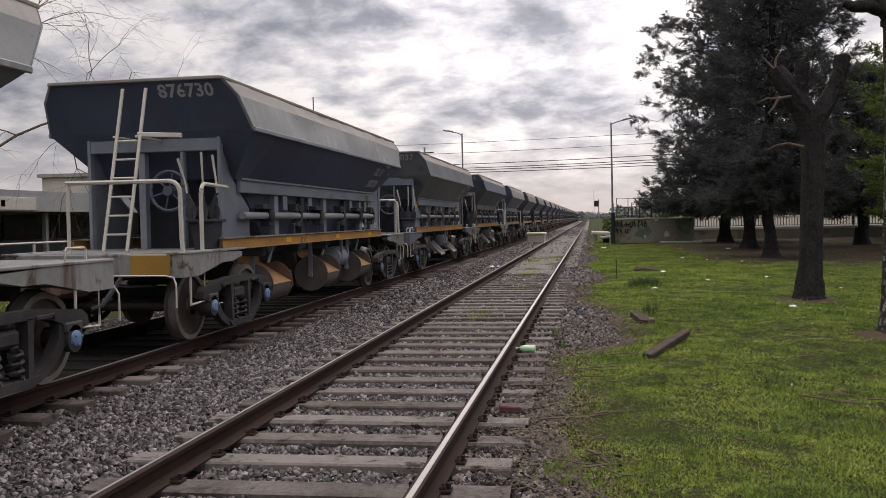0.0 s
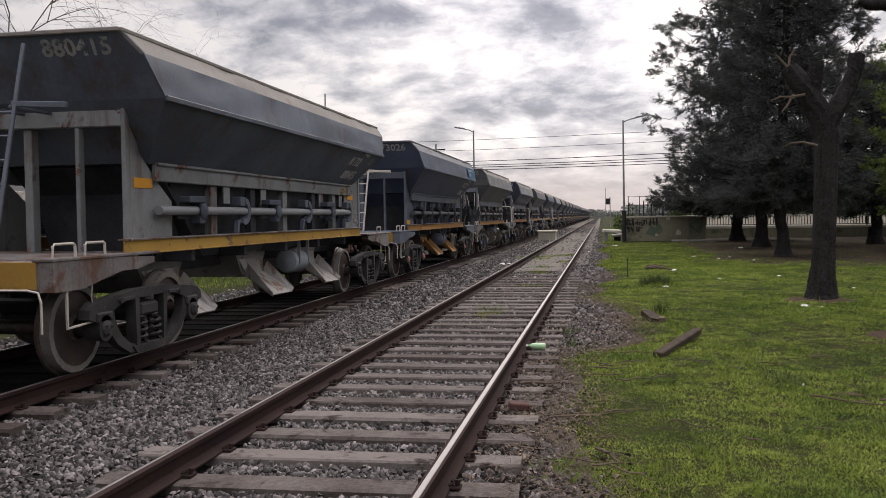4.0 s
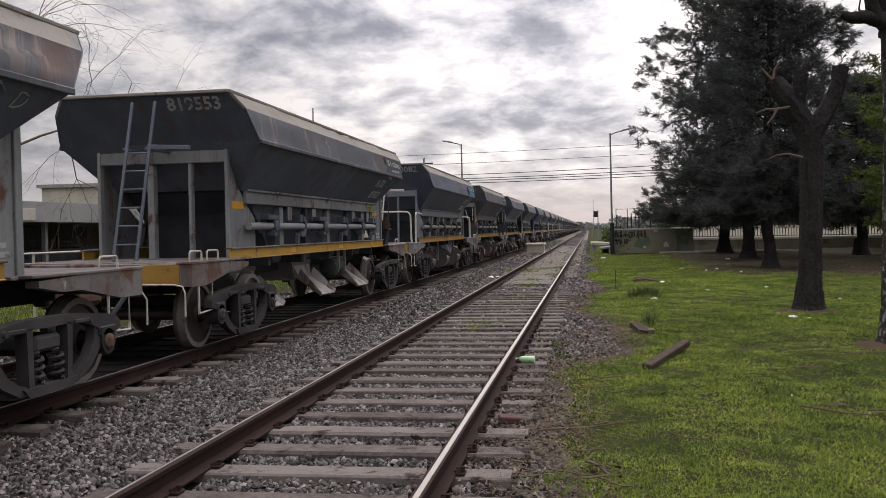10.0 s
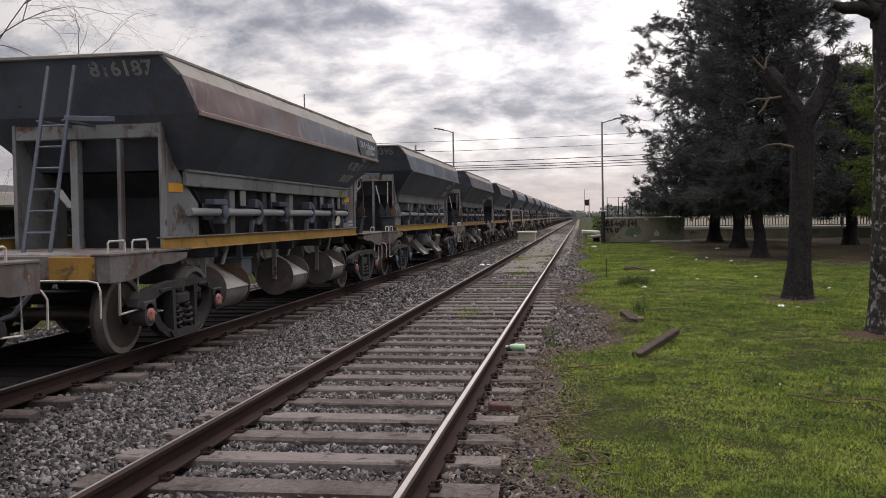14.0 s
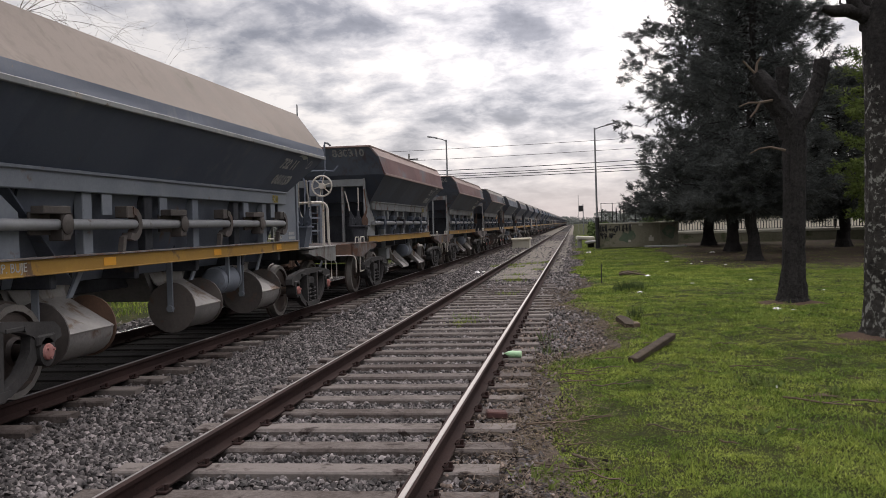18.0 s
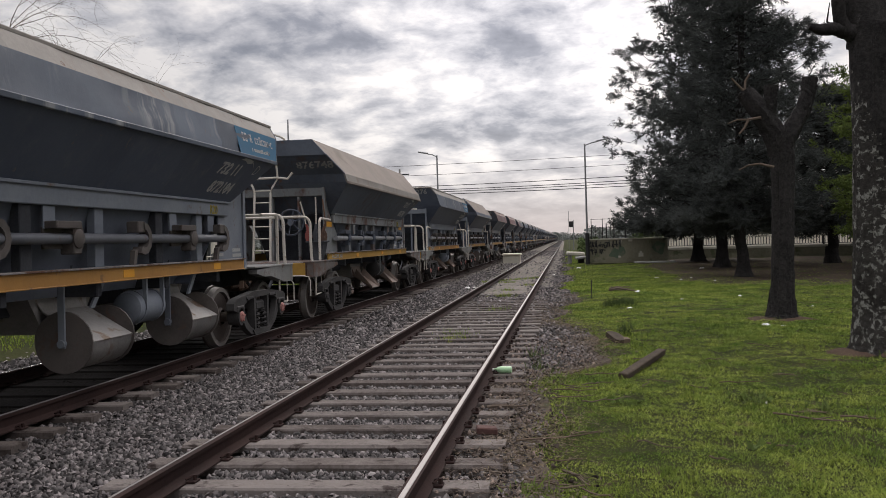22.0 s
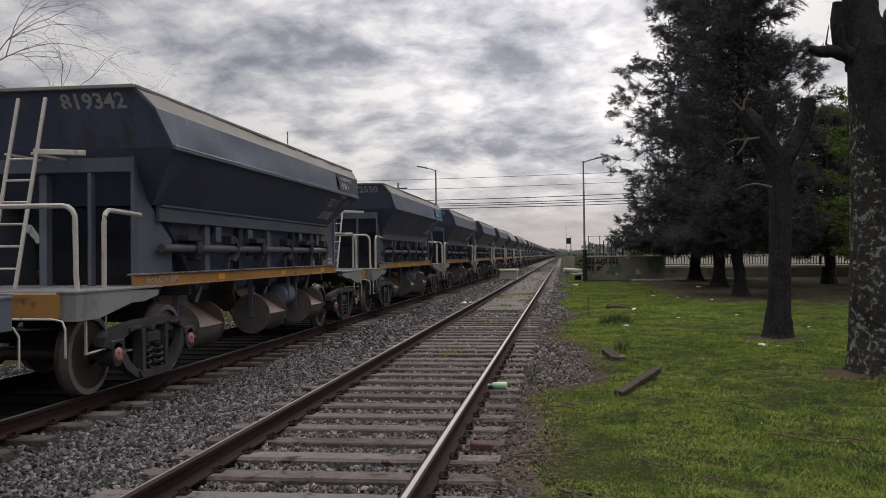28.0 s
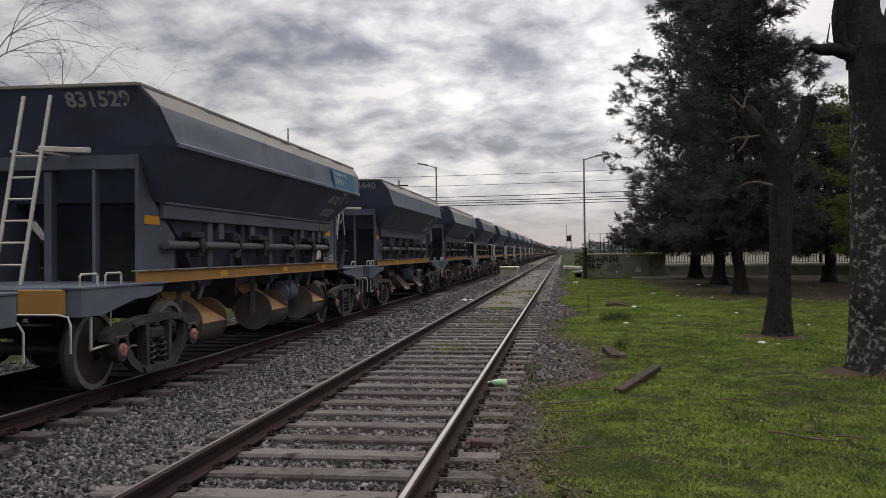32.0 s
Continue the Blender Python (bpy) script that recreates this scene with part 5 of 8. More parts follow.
ROOFPALE = mat("pale_sheet_roof", (0.260, 0.260, 0.260), (0.335, 0.335, 0.329), 0.7, 0, 0.4, 6, 0.6, (0.211, 0.205, 0.192), 0.6, 0.8, 0.05)
DARKGLASS = mat("dark_glazing", (0.03, 0.034, 0.038), (0.05, 0.055, 0.06), 0.15, 0, 1, 10, 0.6, None, 0.6, 4, 0.0)
LITTER = mat("dirty_white_plastic", (0.62, 0.61, 0.58), (0.72, 0.71, 0.68), 0.5, 0, 8, 50, 0.6, (0.4, 0.38, 0.33), 0.62, 12, 0.1)
BOTTLE = mat("green_bottle_plastic", (0.30, 0.52, 0.28), (0.45, 0.64, 0.40), 0.25, 0, 8, 40, 0.6, None, 0.6, 4, 0.05)
SCRAWL = mat("black_spray_paint", (0.02, 0.02, 0.02), (0.035, 0.035, 0.035), 0.7, 0, 8, 40, 0.6, None, 0.6, 4, 0.0)
STRAW = mat("dry_straw", (0.13, 0.10, 0.058), (0.22, 0.18, 0.105), 0.9, 0, 2, 20, 0.5, (0.07, 0.05, 0.035), 0.55, 3, 0.1, 0, 0, None, 0.1)
TARMAC = mat("worn_asphalt", (0.045, 0.045, 0.046), (0.075, 0.074, 0.072), 0.9, 0, 0.5, 12, 0.6, (0.10, 0.097, 0.09), 0.6, 0.6, 0.1)
BRICKRED = mat("chipped_red_brick", (0.060, 0.027, 0.024), (0.095, 0.045, 0.038), 0.9, 0, 6, 60, 0.5, (0.12, 0.09, 0.075), 0.6, 14, 0.3)
SOIL = mat("reddish_soil", (0.050, 0.034, 0.024), (0.090, 0.062, 0.045), 0.95, 0, 2, 22, 0.5, (0.055, 0.06, 0.025), 0.58, 5, 0.6, 0, 0, None, 0.05)
STICK = mat("dry_brown_stick", (0.105, 0.078, 0.056), (0.175, 0.136, 0.102), 0.9, 0, 6, 40, 0.5, (0.08, 0.06, 0.045), 0.58, 12, 0.3, 0, 0, None, 0.1)
GRAFFITI_GREEN = mat("faded_green_spray", (0.085, 0.125, 0.082), (0.13, 0.165, 0.11), 0.8, 0, 2, 20, 0.5, (0.18, 0.17, 0.125), 0.47, 2.0, 0.0)
PLANK = mat("old_grey_timber", (0.034, 0.025, 0.018), (0.078, 0.060, 0.044), 0.9, 0, 4, 40, 0.5, (0.024, 0.019, 0.014), 0.56, 8, 0.5, 0, 0, None, 0.15)



def edge_x(y):
    """The uneven line where the stones end and the grass begins."""
    return 0.05 + 0.25 * np.sin(0.55 * y + 0.6) + 0.12 * np.sin(1.7 * y) - 0.3 * np.exp(-((y - 9.5) / 1.6) ** 2) + 0.25 * np.exp(-((y - 13.5) / 2.5) ** 2)


def soil_x(y):
    """The curved border of the bare, shade-coloured soil under the park trees."""
    return 3.75 + 4.5 * np.exp(-np.clip((y - 26.5) / 1.8, 0, 9) ** 1.5) + 0.25 * np.sin(0.9 * y) + 0.012 * (y - 30)


def ground_z(x, y):
    x, y = np.asarray(x, float), np.asarray(y, float)
    bed = 1 / (1 + np.exp(np.clip(-(x - edge_x(y) + 0.15) * 5, -60, 60))) + 1 / (1 + np.exp(np.clip((x + 9.2) * 3, -60, 60)))
    z = -0.16 + 0.15 * bed
    z += np.where(x > 0.4, 0.02 * np.sin(0.9 * x + 0.3 * y) + 0.015 * np.sin(2.1 * x - 1.3 * y), 0) * np.clip((x - 0.4), 0, 1)
    mound = 0.040 * patches(x, y, 0.47, 61) + 0.034 * patches(x, y, 0.21, 62)
    z += np.where((y > 1) & (y < 26) & (x < 12), (mound - 0.036) * np.clip((x - 0.2) * 2, 0, 1) * np.clip((26 - y) / 8, 0, 1), 0)
    return z



def patches(x, y, size, seed):
    """Soft random patches of about one size, from 0 to 1."""
    g = np.random.RandomState(seed).uniform(0, 1, (97, 89))
    u, v = np.asarray(x) / size, np.asarray(y) / size
    i, j = np.floor(u).astype(int), np.floor(v).astype(int)
    a, b = u - i, v - j
    a, b = a * a * (3 - 2 * a), b * b * (3 - 2 * b)
    at = lambda p, q: g[p % 97, q % 89]
    return (at(i, j) * (1 - a) + at(i + 1, j) * a) * (1 - b) + (at(i, j + 1) * (1 - a) + at(i + 1, j + 1) * a) * b


def build_ground():
    xs = np.concatenate([[-2500, -800, -300, -120, -60, -30, -18, -13], np.arange(-10, 0, 0.5), np.arange(0, 7, 0.09), np.arange(7, 12, 0.3), [13, 15, 18, 23, 30, 45, 80, 200, 700, 2500]])
    ys = np.concatenate([[-300, -60, -30], np.arange(-14, 2, 0.8), np.arange(2, 18, 0.1), np.arange(18, 30, 0.4), np.arange(30, 80, 2.5), [85, 95, 110, 140, 200, 300, 500, 900, 1800, 4000]])
    X, Y = np.meshgrid(xs, ys)
    V = np.stack([X, Y, ground_z(X, Y)], -1).reshape(-1, 3)
    n, m = len(xs), len(ys)
    i, j = np.meshgrid(np.arange(n - 1), np.arange(m - 1))
    a = (j * n + i).ravel()
    F = np.stack([a, a + 1, a + n + 1, a + n], -1)
    ob = new("ground", raw_mesh("ground", V, F, GRASS, True))
    tagged(ob, "mown green park grass with bare patches", "ground", "", "structure")
    # bare soil beneath the trees, shade in its colour; the worn strip beside the stones
    def sheet(name, fx0, fx1, y0, y1, step, mtl, label, lift, nx=24):
        yy = np.arange(y0, y1 + step / 2, step)
        VV = []
        for y in yy:
            for k in range(nx + 1):
                x = fx0(y) + (fx1(y) - fx0(y)) * k / nx
                VV.append((x, y, float(ground_z(x, y)) + lift - (0.05 if k in (0, nx) else 0)))
        q = nx + 1
        FF = [(r * q + k, r * q + k + 1, (r + 1) * q + k + 1, (r + 1) * q + k) for r in range(len(yy) - 1) for k in range(nx)]
        tagged(new(name, raw_mesh(name, VV, FF, mtl, True)), label, "ground", "", "structure")

    sheet("soil_patch", lambda y: float(soil_x(y)), lambda y: 21 + 2 * math.sin(0.8 * y), 27.5, 61, 0.5, SHADESOIL, "brown bare soil strewn with litter, tree shade put into its colour", 0.02)
    sheet("dirt_strip", lambda y: float(edge_x(y)) - 0.48 + 0.1 * math.sin(2.1 * y), lambda y: float(edge_x(y)) + 0.0 + 0.15 * math.sin(2.3 * y), -12, 60, 0.5, EARTH, "dirty brown strip of twigs and soil", 0.035)
    sheet("street", lambda y: 1.2, lambda y: 60.0, 66, 88, 2.0, TARMAC, "grey asphalt street beyond the railing", 0.03)
    # trodden soil round the two near trunks
    for cx, cy, rad in ((4.12, 17.4, 0.66), (4.22, 12.5, 0.68)):
        n = 26
        vs = [(cx, cy, float(ground_z(cx, cy)) + 0.045)]
        for k in range(n):
            a = 2 * math.pi * k / n
            q = rad * (1 + 0.18 * math.sin(3 * a + cx) + 0.1 * math.sin(7 * a))
            for f, h in ((0.6, 0.035), (1.0, -0.01)):
                px, py = cx + f * q * math.cos(a), cy + f * q * math.sin(a)
                vs.append((px, py, float(ground_z(px, py)) + h))
        fs = [(0, 1 + 2 * k, 1 + 2 * ((k + 1) % n)) for k in range(n)] + [(1 + 2 * k, 2 + 2 * k, 2 + 2 * ((k + 1) % n), 1 + 2 * ((k + 1) % n)) for k in range(n)]
        solid("bare_patch", Geo().add(vs, fs), SOIL, "reddish brown bare soil round a trunk", "ground", "", "structure")
    # stone bed with a slightly uneven face, coloured as the shade between stones
    xs = np.concatenate([np.arange(-9.2, -0.5, 0.3), [-0.35]])
    ys = np.concatenate([[-30], np.arange(-14, 3, 0.7), np.arange(3, 30, 0.35), np.arange(30, 100, 3), np.arange(100, 700, 30)])
    X, Y = np.meshgrid(xs, ys)
    Z = -0.072 + 0.012 * np.sin(7 * X + 3 * Y) + 0.01 * np.sin(5 * Y - 4 * X)
    Z = Z + 0.035 * ((X > -4.3) & (X < -3.3)) - 0.08 * (X < -8.6) - 0.10 * (X > -0.42)
    n, m = len(xs), len(ys)
    i, j = np.meshgrid(np.arange(n - 1), np.arange(m - 1))
    a = (j * n + i).ravel()
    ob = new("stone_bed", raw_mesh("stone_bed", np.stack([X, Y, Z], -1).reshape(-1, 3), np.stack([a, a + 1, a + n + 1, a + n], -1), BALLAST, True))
    tagged(ob, "crushed stone bed of the railway, near-black as shaded gaps", "ballast", "", "structure")
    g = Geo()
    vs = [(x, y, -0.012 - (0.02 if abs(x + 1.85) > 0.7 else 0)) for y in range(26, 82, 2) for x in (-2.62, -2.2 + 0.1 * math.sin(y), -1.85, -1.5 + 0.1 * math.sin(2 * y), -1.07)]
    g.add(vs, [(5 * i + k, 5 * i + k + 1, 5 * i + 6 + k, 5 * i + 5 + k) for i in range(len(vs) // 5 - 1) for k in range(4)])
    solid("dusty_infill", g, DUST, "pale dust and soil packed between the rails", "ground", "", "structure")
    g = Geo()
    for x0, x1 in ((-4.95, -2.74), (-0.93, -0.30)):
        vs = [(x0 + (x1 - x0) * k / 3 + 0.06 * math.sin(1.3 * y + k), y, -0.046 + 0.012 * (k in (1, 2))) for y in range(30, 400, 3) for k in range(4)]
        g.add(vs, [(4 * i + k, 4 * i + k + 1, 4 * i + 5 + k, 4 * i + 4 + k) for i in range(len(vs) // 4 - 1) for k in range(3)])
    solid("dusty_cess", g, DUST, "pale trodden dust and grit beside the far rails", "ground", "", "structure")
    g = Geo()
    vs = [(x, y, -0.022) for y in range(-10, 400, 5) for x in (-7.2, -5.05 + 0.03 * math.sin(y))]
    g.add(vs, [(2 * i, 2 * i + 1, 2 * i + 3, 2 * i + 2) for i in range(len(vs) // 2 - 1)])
    solid("oily_bed", g, OILY_SHADE, "oily stones, the train's shade put into their colour", "ballast", "", "structure")


build_ground()


def scatter_stones(name, n, xr, yr, size, zf, label, mtl, keep=None, seed=1):
    """Many small angular stones as one mesh."""
    r = np.random.RandomState(seed)
    x = r.uniform(*xr, n)
    y = yr[0] + (yr[1] - yr[0]) * r.uniform(0, 1, n) ** 1.15
    if keep is not None:
        k = keep(x, y, r)
        x, y = x[k], y[k]
        n = len(x)
    base = np.array([(0.95, 0.25, -0.35), (-0.9, 0.35, -0.35), (-0.25, -0.95, -0.35), (0.55, -0.6, -0.3), (0.62, 0.22, 0.42), (-0.60, 0.18, 0.50), (0.05, -0.60, 0.40)], float)
    faces = np.array([(4, 5, 6), (0, 1, 5), (0, 5, 4), (1, 2, 6), (1, 6, 5), (2, 3, 6), (3, 0, 4), (3, 4, 6)])
    s = size * r.uniform(0.5, 1.6, n)
    P = base[None] * (1 + r.uniform(-0.42, 0.42, (n, 7, 3))) * s[:, None, None] * r.uniform(0.55, 1.25, (n, 1, 3))
    a, t = r.uniform(0, 6.28, n), r.uniform(-0.9, 0.9, n)
    c, q = np.cos(a), np.sin(a)
    X, Y, Z = P[..., 0], P[..., 1], P[..., 2]
    X, Z = X * np.cos(t)[:, None] + Z * np.sin(t)[:, None], Z * np.cos(t)[:, None] - X * np.sin(t)[:, None]
    P = np.stack([X * c[:, None] - Y * q[:, None] + x[:, None], X * q[:, None] + Y * c[:, None] + y[:, None], Z + (zf(x, y) + s * r.uniform(0.1, 1.0, n))[:, None]], -1)
    F = faces[None] + (np.arange(n) * 7)[:, None, None]
    tagged(new(name, raw_mesh(name, P.reshape(-1, 3), F.reshape(-1, 3), mtl)), label, "gravel", "", "stuff")


def island_tint(m, amount, skew=1.0, cool=None):
    """Lets each loose piece of a joined mesh vary in brightness; skew above 1 makes most pieces dark."""
    nt = m.node_tree
    bs = next(n for n in nt.nodes if n.type == "BSDF_PRINCIPLED")
    src = bs.inputs["Base Color"].links[0].from_socket
    g = nt.nodes.new("ShaderNodeNewGeometry")
    mr = nt.nodes.new("ShaderNodeMapRange")
    mr.inputs["To Min"].default_value, mr.inputs["To Max"].default_value = 1 - amount, 1 + amount
    nt.links.new(node_math(nt, "POWER", g.outputs["Random Per Island"], skew), mr.inputs["Value"])
    sc = nt.nodes.new("ShaderNodeVectorMath")
    sc.operation = "SCALE"
    nt.links.new(src, sc.inputs[0]), nt.links.new(mr.outputs[0], sc.inputs["Scale"])
    if cool:
        # some pieces lean to another hue
        mx = nt.nodes.new("ShaderNodeMix")
        mx.data_type, mx.blend_type = "RGBA", "MULTIPLY"
        nt.links.new(node_math(nt, "FRACT", node_math(nt, "MULTIPLY", g.outputs["Random Per Island"], 17.0), 0.0), mx.inputs["Factor"])
        nt.links.new(sc.outputs[0], mx.inputs["A"])
        mx.inputs["B"].default_value = (*cool, 1)
        nt.links.new(mx.outputs["Result"], bs.inputs["Base Color"])
        return
    nt.links.new(sc.outputs[0], bs.inputs["Base Color"])


island_tint(STONE, 0.8, 2.0, (0.95, 0.98, 1.0))
for m_, a_ in ((BLADE, 0.42), (STRAW, 0.5), (NEEDLES, 0.5), (LEAVES, 0.4)):
    island_tint(m_, a_)
for m_, a_ in ((BLADE, 0.3), (NEEDLES, 0.35), (LEAVES, 0.45)):
    translucent(m_, a_)

SLEEPER_STEP, SLEEPER_W = 0.612, 0.24
NEAR_X, GAUGE = -1.85, 1.74     # centre of the empty track, rail centre to rail centre


def shade_middle(m, half):
    """Blackens each sleeper's middle as the train's shade, out to a ragged edge near the rails."""
    nt = m.node_tree
    N, L = nt.nodes.new, nt.links.new
    bs = next(n for n in nt.nodes if n.type == "BSDF_PRINCIPLED")
    col = bs.inputs["Base Color"].links[0].from_socket
    tc, sep, ns, mr, mx = N("ShaderNodeTexCoord"), N("ShaderNodeSeparateXYZ"), N("ShaderNodeTexNoise"), N("ShaderNodeMapRange"), N("ShaderNodeMix")
    L(tc.outputs["Object"], sep.inputs[0]), L(tc.outputs["Object"], ns.inputs["Vector"])
    ns.inputs["Scale"].default_value, ns.inputs["Detail"].default_value = 5.0, 4
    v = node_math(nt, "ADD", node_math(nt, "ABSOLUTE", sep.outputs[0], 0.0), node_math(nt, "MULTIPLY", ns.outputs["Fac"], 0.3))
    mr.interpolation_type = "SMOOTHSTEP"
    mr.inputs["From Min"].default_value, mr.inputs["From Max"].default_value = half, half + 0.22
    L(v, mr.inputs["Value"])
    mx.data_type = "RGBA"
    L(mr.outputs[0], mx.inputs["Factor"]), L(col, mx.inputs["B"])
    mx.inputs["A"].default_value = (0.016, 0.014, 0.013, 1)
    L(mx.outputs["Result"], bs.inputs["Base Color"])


# sleepers that carry the train's shade in their colour between the rails
SHADED_SLEEPER = mat("sleeper_with_train_shade", (0.070, 0.056, 0.050), (0.165, 0.143, 0.131), 0.9, 0, 2.0, 24, 0.5, (0.040, 0.030, 0.027), 0.56, 5.0, 0.5, 1.1, 0, None, 0.1)
shade_middle(SHADED_SLEEPER, 0.95)


def rail_profile(x):
    """Head, web and foot of a rail."""
    p = [(-0.075, 0.0), (0.075, 0.0), (0.075, 0.012), (0.03, 0.025), (0.009, 0.04), (0.009, 0.115), (0.034, 0.128), (0.036, 0.155), (0.031, 0.158), (-0.031, 0.158), (-0.036, 0.155), (-0.034, 0.128), (-0.009, 0.115), (-0.009, 0.04), (-0.03, 0.025), (-0.075, 0.012)]
    return [(x + a, b) for a, b in p]


def g_sleeper(seed, half):
    r = random.Random(seed)
    g = Geo()
    j = lambda: r.uniform(-0.008, 0.008)
    w = SLEEPER_W / 2
    prof = [(-w + j(), -0.12), (w + j(), -0.12), (w + j(), -0.018 + j()), (w - 0.018, 0.0 + j() * 0.5), (-w + 0.018, 0.0 + j() * 0.5), (-w + j(), -0.018 + j())]
    g.prism(prof, "x", -half + j() * 3, half + j() * 3)
    return g


def g_clip(x):
    g = Geo()
    for s in (-1, 1):
        g.box(x + s * 0.10 - 0.035, x + s * 0.10 + 0.035, -0.05, 0.05, 0.0, 0.018, 0.004)
        g.cyl((x + s * 0.115, 0, 0.01), (x + s * 0.115, 0, 0.055), 0.016, 6)
        g.tube([(x + s * 0.07, -0.045, 0.03), (x + s * 0.10, 0.0, 0.045), (x + s * 0.07, 0.045, 0.03)], 0.010, 4)
    return g


def railway(name, cx, label, y_near, count, half, mtl, far_to, buried):
    t = thing(name, label, "railway track", "", "structure")
    for s in (-1, 1):
        x = cx + s * GAUGE / 2
        r = part("rail", Geo().prism(rail_profile(x), "y", -12, 700), RAIL_SIDE, t, "rusty brown steel rail")
        part("rail_head", Geo().box(x - (0.018 if s > 0 else 0.026), x + (0.020 if s > 0 else -0.006), -12, 700, 0.156, 0.1602, 0.002), RAIL_GLINT if cx < -4 and s < 0 else RAIL_TOP, r, "polished bright running surface")
    rr = random.Random(3)
    for i in range(count):
        y = y_near + i * SLEEPER_STEP
        k = rr.randrange(6)
        sl = part("sleeper", lambda: g_sleeper(k, half), mtl, t, "", ("slp", k, half))
        sink = 0.0 if y < buried else min(0.06, (y - buried) * 0.012)
        sl.matrix_basis = pose(cx + rr.uniform(-0.02, 0.02), y + rr.uniform(-0.015, 0.015), 0.0 - sink + rr.uniform(-0.006, 0.004), 0, 0, SKEW + rr.uniform(-0.6, 0.6))
        if -4 < y < 16:
            for s in (-1, 1):
                c = part("rail_clip", lambda: g_clip(0), RAIL_SIDE, t, "", "clip")
                c.location = (cx + s * GAUGE / 2, y, 0.0)
    g = Geo()
    for i in range(int((far_to - y_near) / SLEEPER_STEP) - count):
        y = y_near + (count + i) * SLEEPER_STEP
        g.box(cx - half, cx + half, y - 0.12, y + 0.12, -0.1, -0.004 if buried > 100 else -0.045)
    far = part("far_sleepers", g, mtl, t)
    far["kind"] = "stuff"
    return t


SKEW = 2.2


# ---- trees ----
def foliage(points, dirs, per, length, width, seed, droop=0.3, spread=0.9):
    """Thin sprays round the points of twigs, as arrays of vertices and four-cornered faces."""
    r = np.random.RandomState(seed)
    P, D = np.repeat(points, per, 0), np.repeat(dirs, per, 0)
    n = len(P)
    d = D + r.normal(0, spread, (n, 3))
    d[:, 2] -= droop
    d /= np.linalg.norm(d, axis=1)[:, None] + 1e-6
    s = np.cross(d, r.normal(0, 1, (n, 3)))
    s /= np.linalg.norm(s, axis=1)[:, None] + 1e-6
    L = (length * r.uniform(0.5, 1.4, n))[:, None]
    w = (width * r.uniform(0.6, 1.3, n))[:, None]
    P = P + r.normal(0, length * 0.25, (n, 3))
    V = np.stack([P + s * w, P + d * L, P - s * w], 1).reshape(-1, 3)
    return V, np.arange(n * 3).reshape(-1, 3)


def limb(p0, p1, sag, n, r):
    p0, p1 = Vector(p0), Vector(p1)
    out = []
    for i in range(n + 1):
        f = i / n
        p = p0.lerp(p1, f)
        p.z += sag * math.sin(math.pi * f)
        p += Vector((r.uniform(-1, 1), r.uniform(-1, 1), r.uniform(-1, 1))) * 0.05 * (p1 - p0).length * (0 < i < n)
        out.append(p)
    return out


def crown_mesh(twigs, per, length, width, seed, mtl, parent, spread=0.55, droop=0.05):
    """Twigs (start, direction, length) bearing narrow needles, all as one crown."""
    r = np.random.RandomState(seed)
    S = np.array([tuple(a) for a, d, l in twigs])
    D = np.array([tuple(d) for a, d, l in twigs])
    L = np.array([l for a, d, l in twigs])
    f = r.uniform(0, 1, (len(S), per))
    P = S[:, None] + D[:, None] * (L[:, None] * f)[..., None]
    P[..., 2] -= 0.10 * (L[:, None] * f ** 2)
    V, F = foliage(P.reshape(-1, 3), np.repeat(D, per, 0), 1, length, width, seed + 1, droop, spread)
    ob = new("crown", raw_mesh("crown", V, F, mtl))
    ob.parent = parent
    return ob


def twig_fan(r, p, a, n, size, tw, lift=0.1):
    for q in range(n):
        b = a + r.gauss(0, 0.9)
        d = Vector((math.cos(b), math.sin(b), lift + r.gauss(0, 0.5))).normalized()
        tw.append((p + Vector((r.gauss(0, 0.12), r.gauss(0, 0.12), r.gauss(0, 0.12))) * size, d, size * r.uniform(0.5, 1.3)))


def furrowed(pts, rad, n, rings, seed, depth=0.07):
    """A trunk with knobs and upright furrows."""
    r = np.random.RandomState(seed)
    t = np.linspace(0, len(pts) - 1, rings)
    P = np.stack([np.interp(t, np.arange(len(pts)), [p[i] for p in pts]) for i in range(3)], -1)
    R = np.interp(t, np.arange(len(pts)), rad)
    col = r.normal(0, 1, n)
    rough = r.normal(0, 1, (rings + 12, n))
    rough = sum(rough[q:q + rings] for q in range(12)) / 12 ** 0.5
    k = 1 + depth * (0.7 * col[None] + 0.65 * rough + 0.12 * r.normal(0, 1, (rings, n)))
    a = np.linspace(0, 2 * math.pi, n, endpoint=False)
    V = P[:, None] + np.stack([np.cos(a)[None] * k * R[:, None], np.sin(a)[None] * k * R[:, None], np.zeros((rings, n))], -1)
    F = [(i * n + j, i * n + (j + 1) % n, (i + 1) * n + (j + 1) % n, (i + 1) * n + j) for i in range(rings - 1) for j in range(n)]
    return Geo().add([tuple(v) for v in V.reshape(-1, 3)], F + [tuple(range((rings - 1) * n, rings * n))])


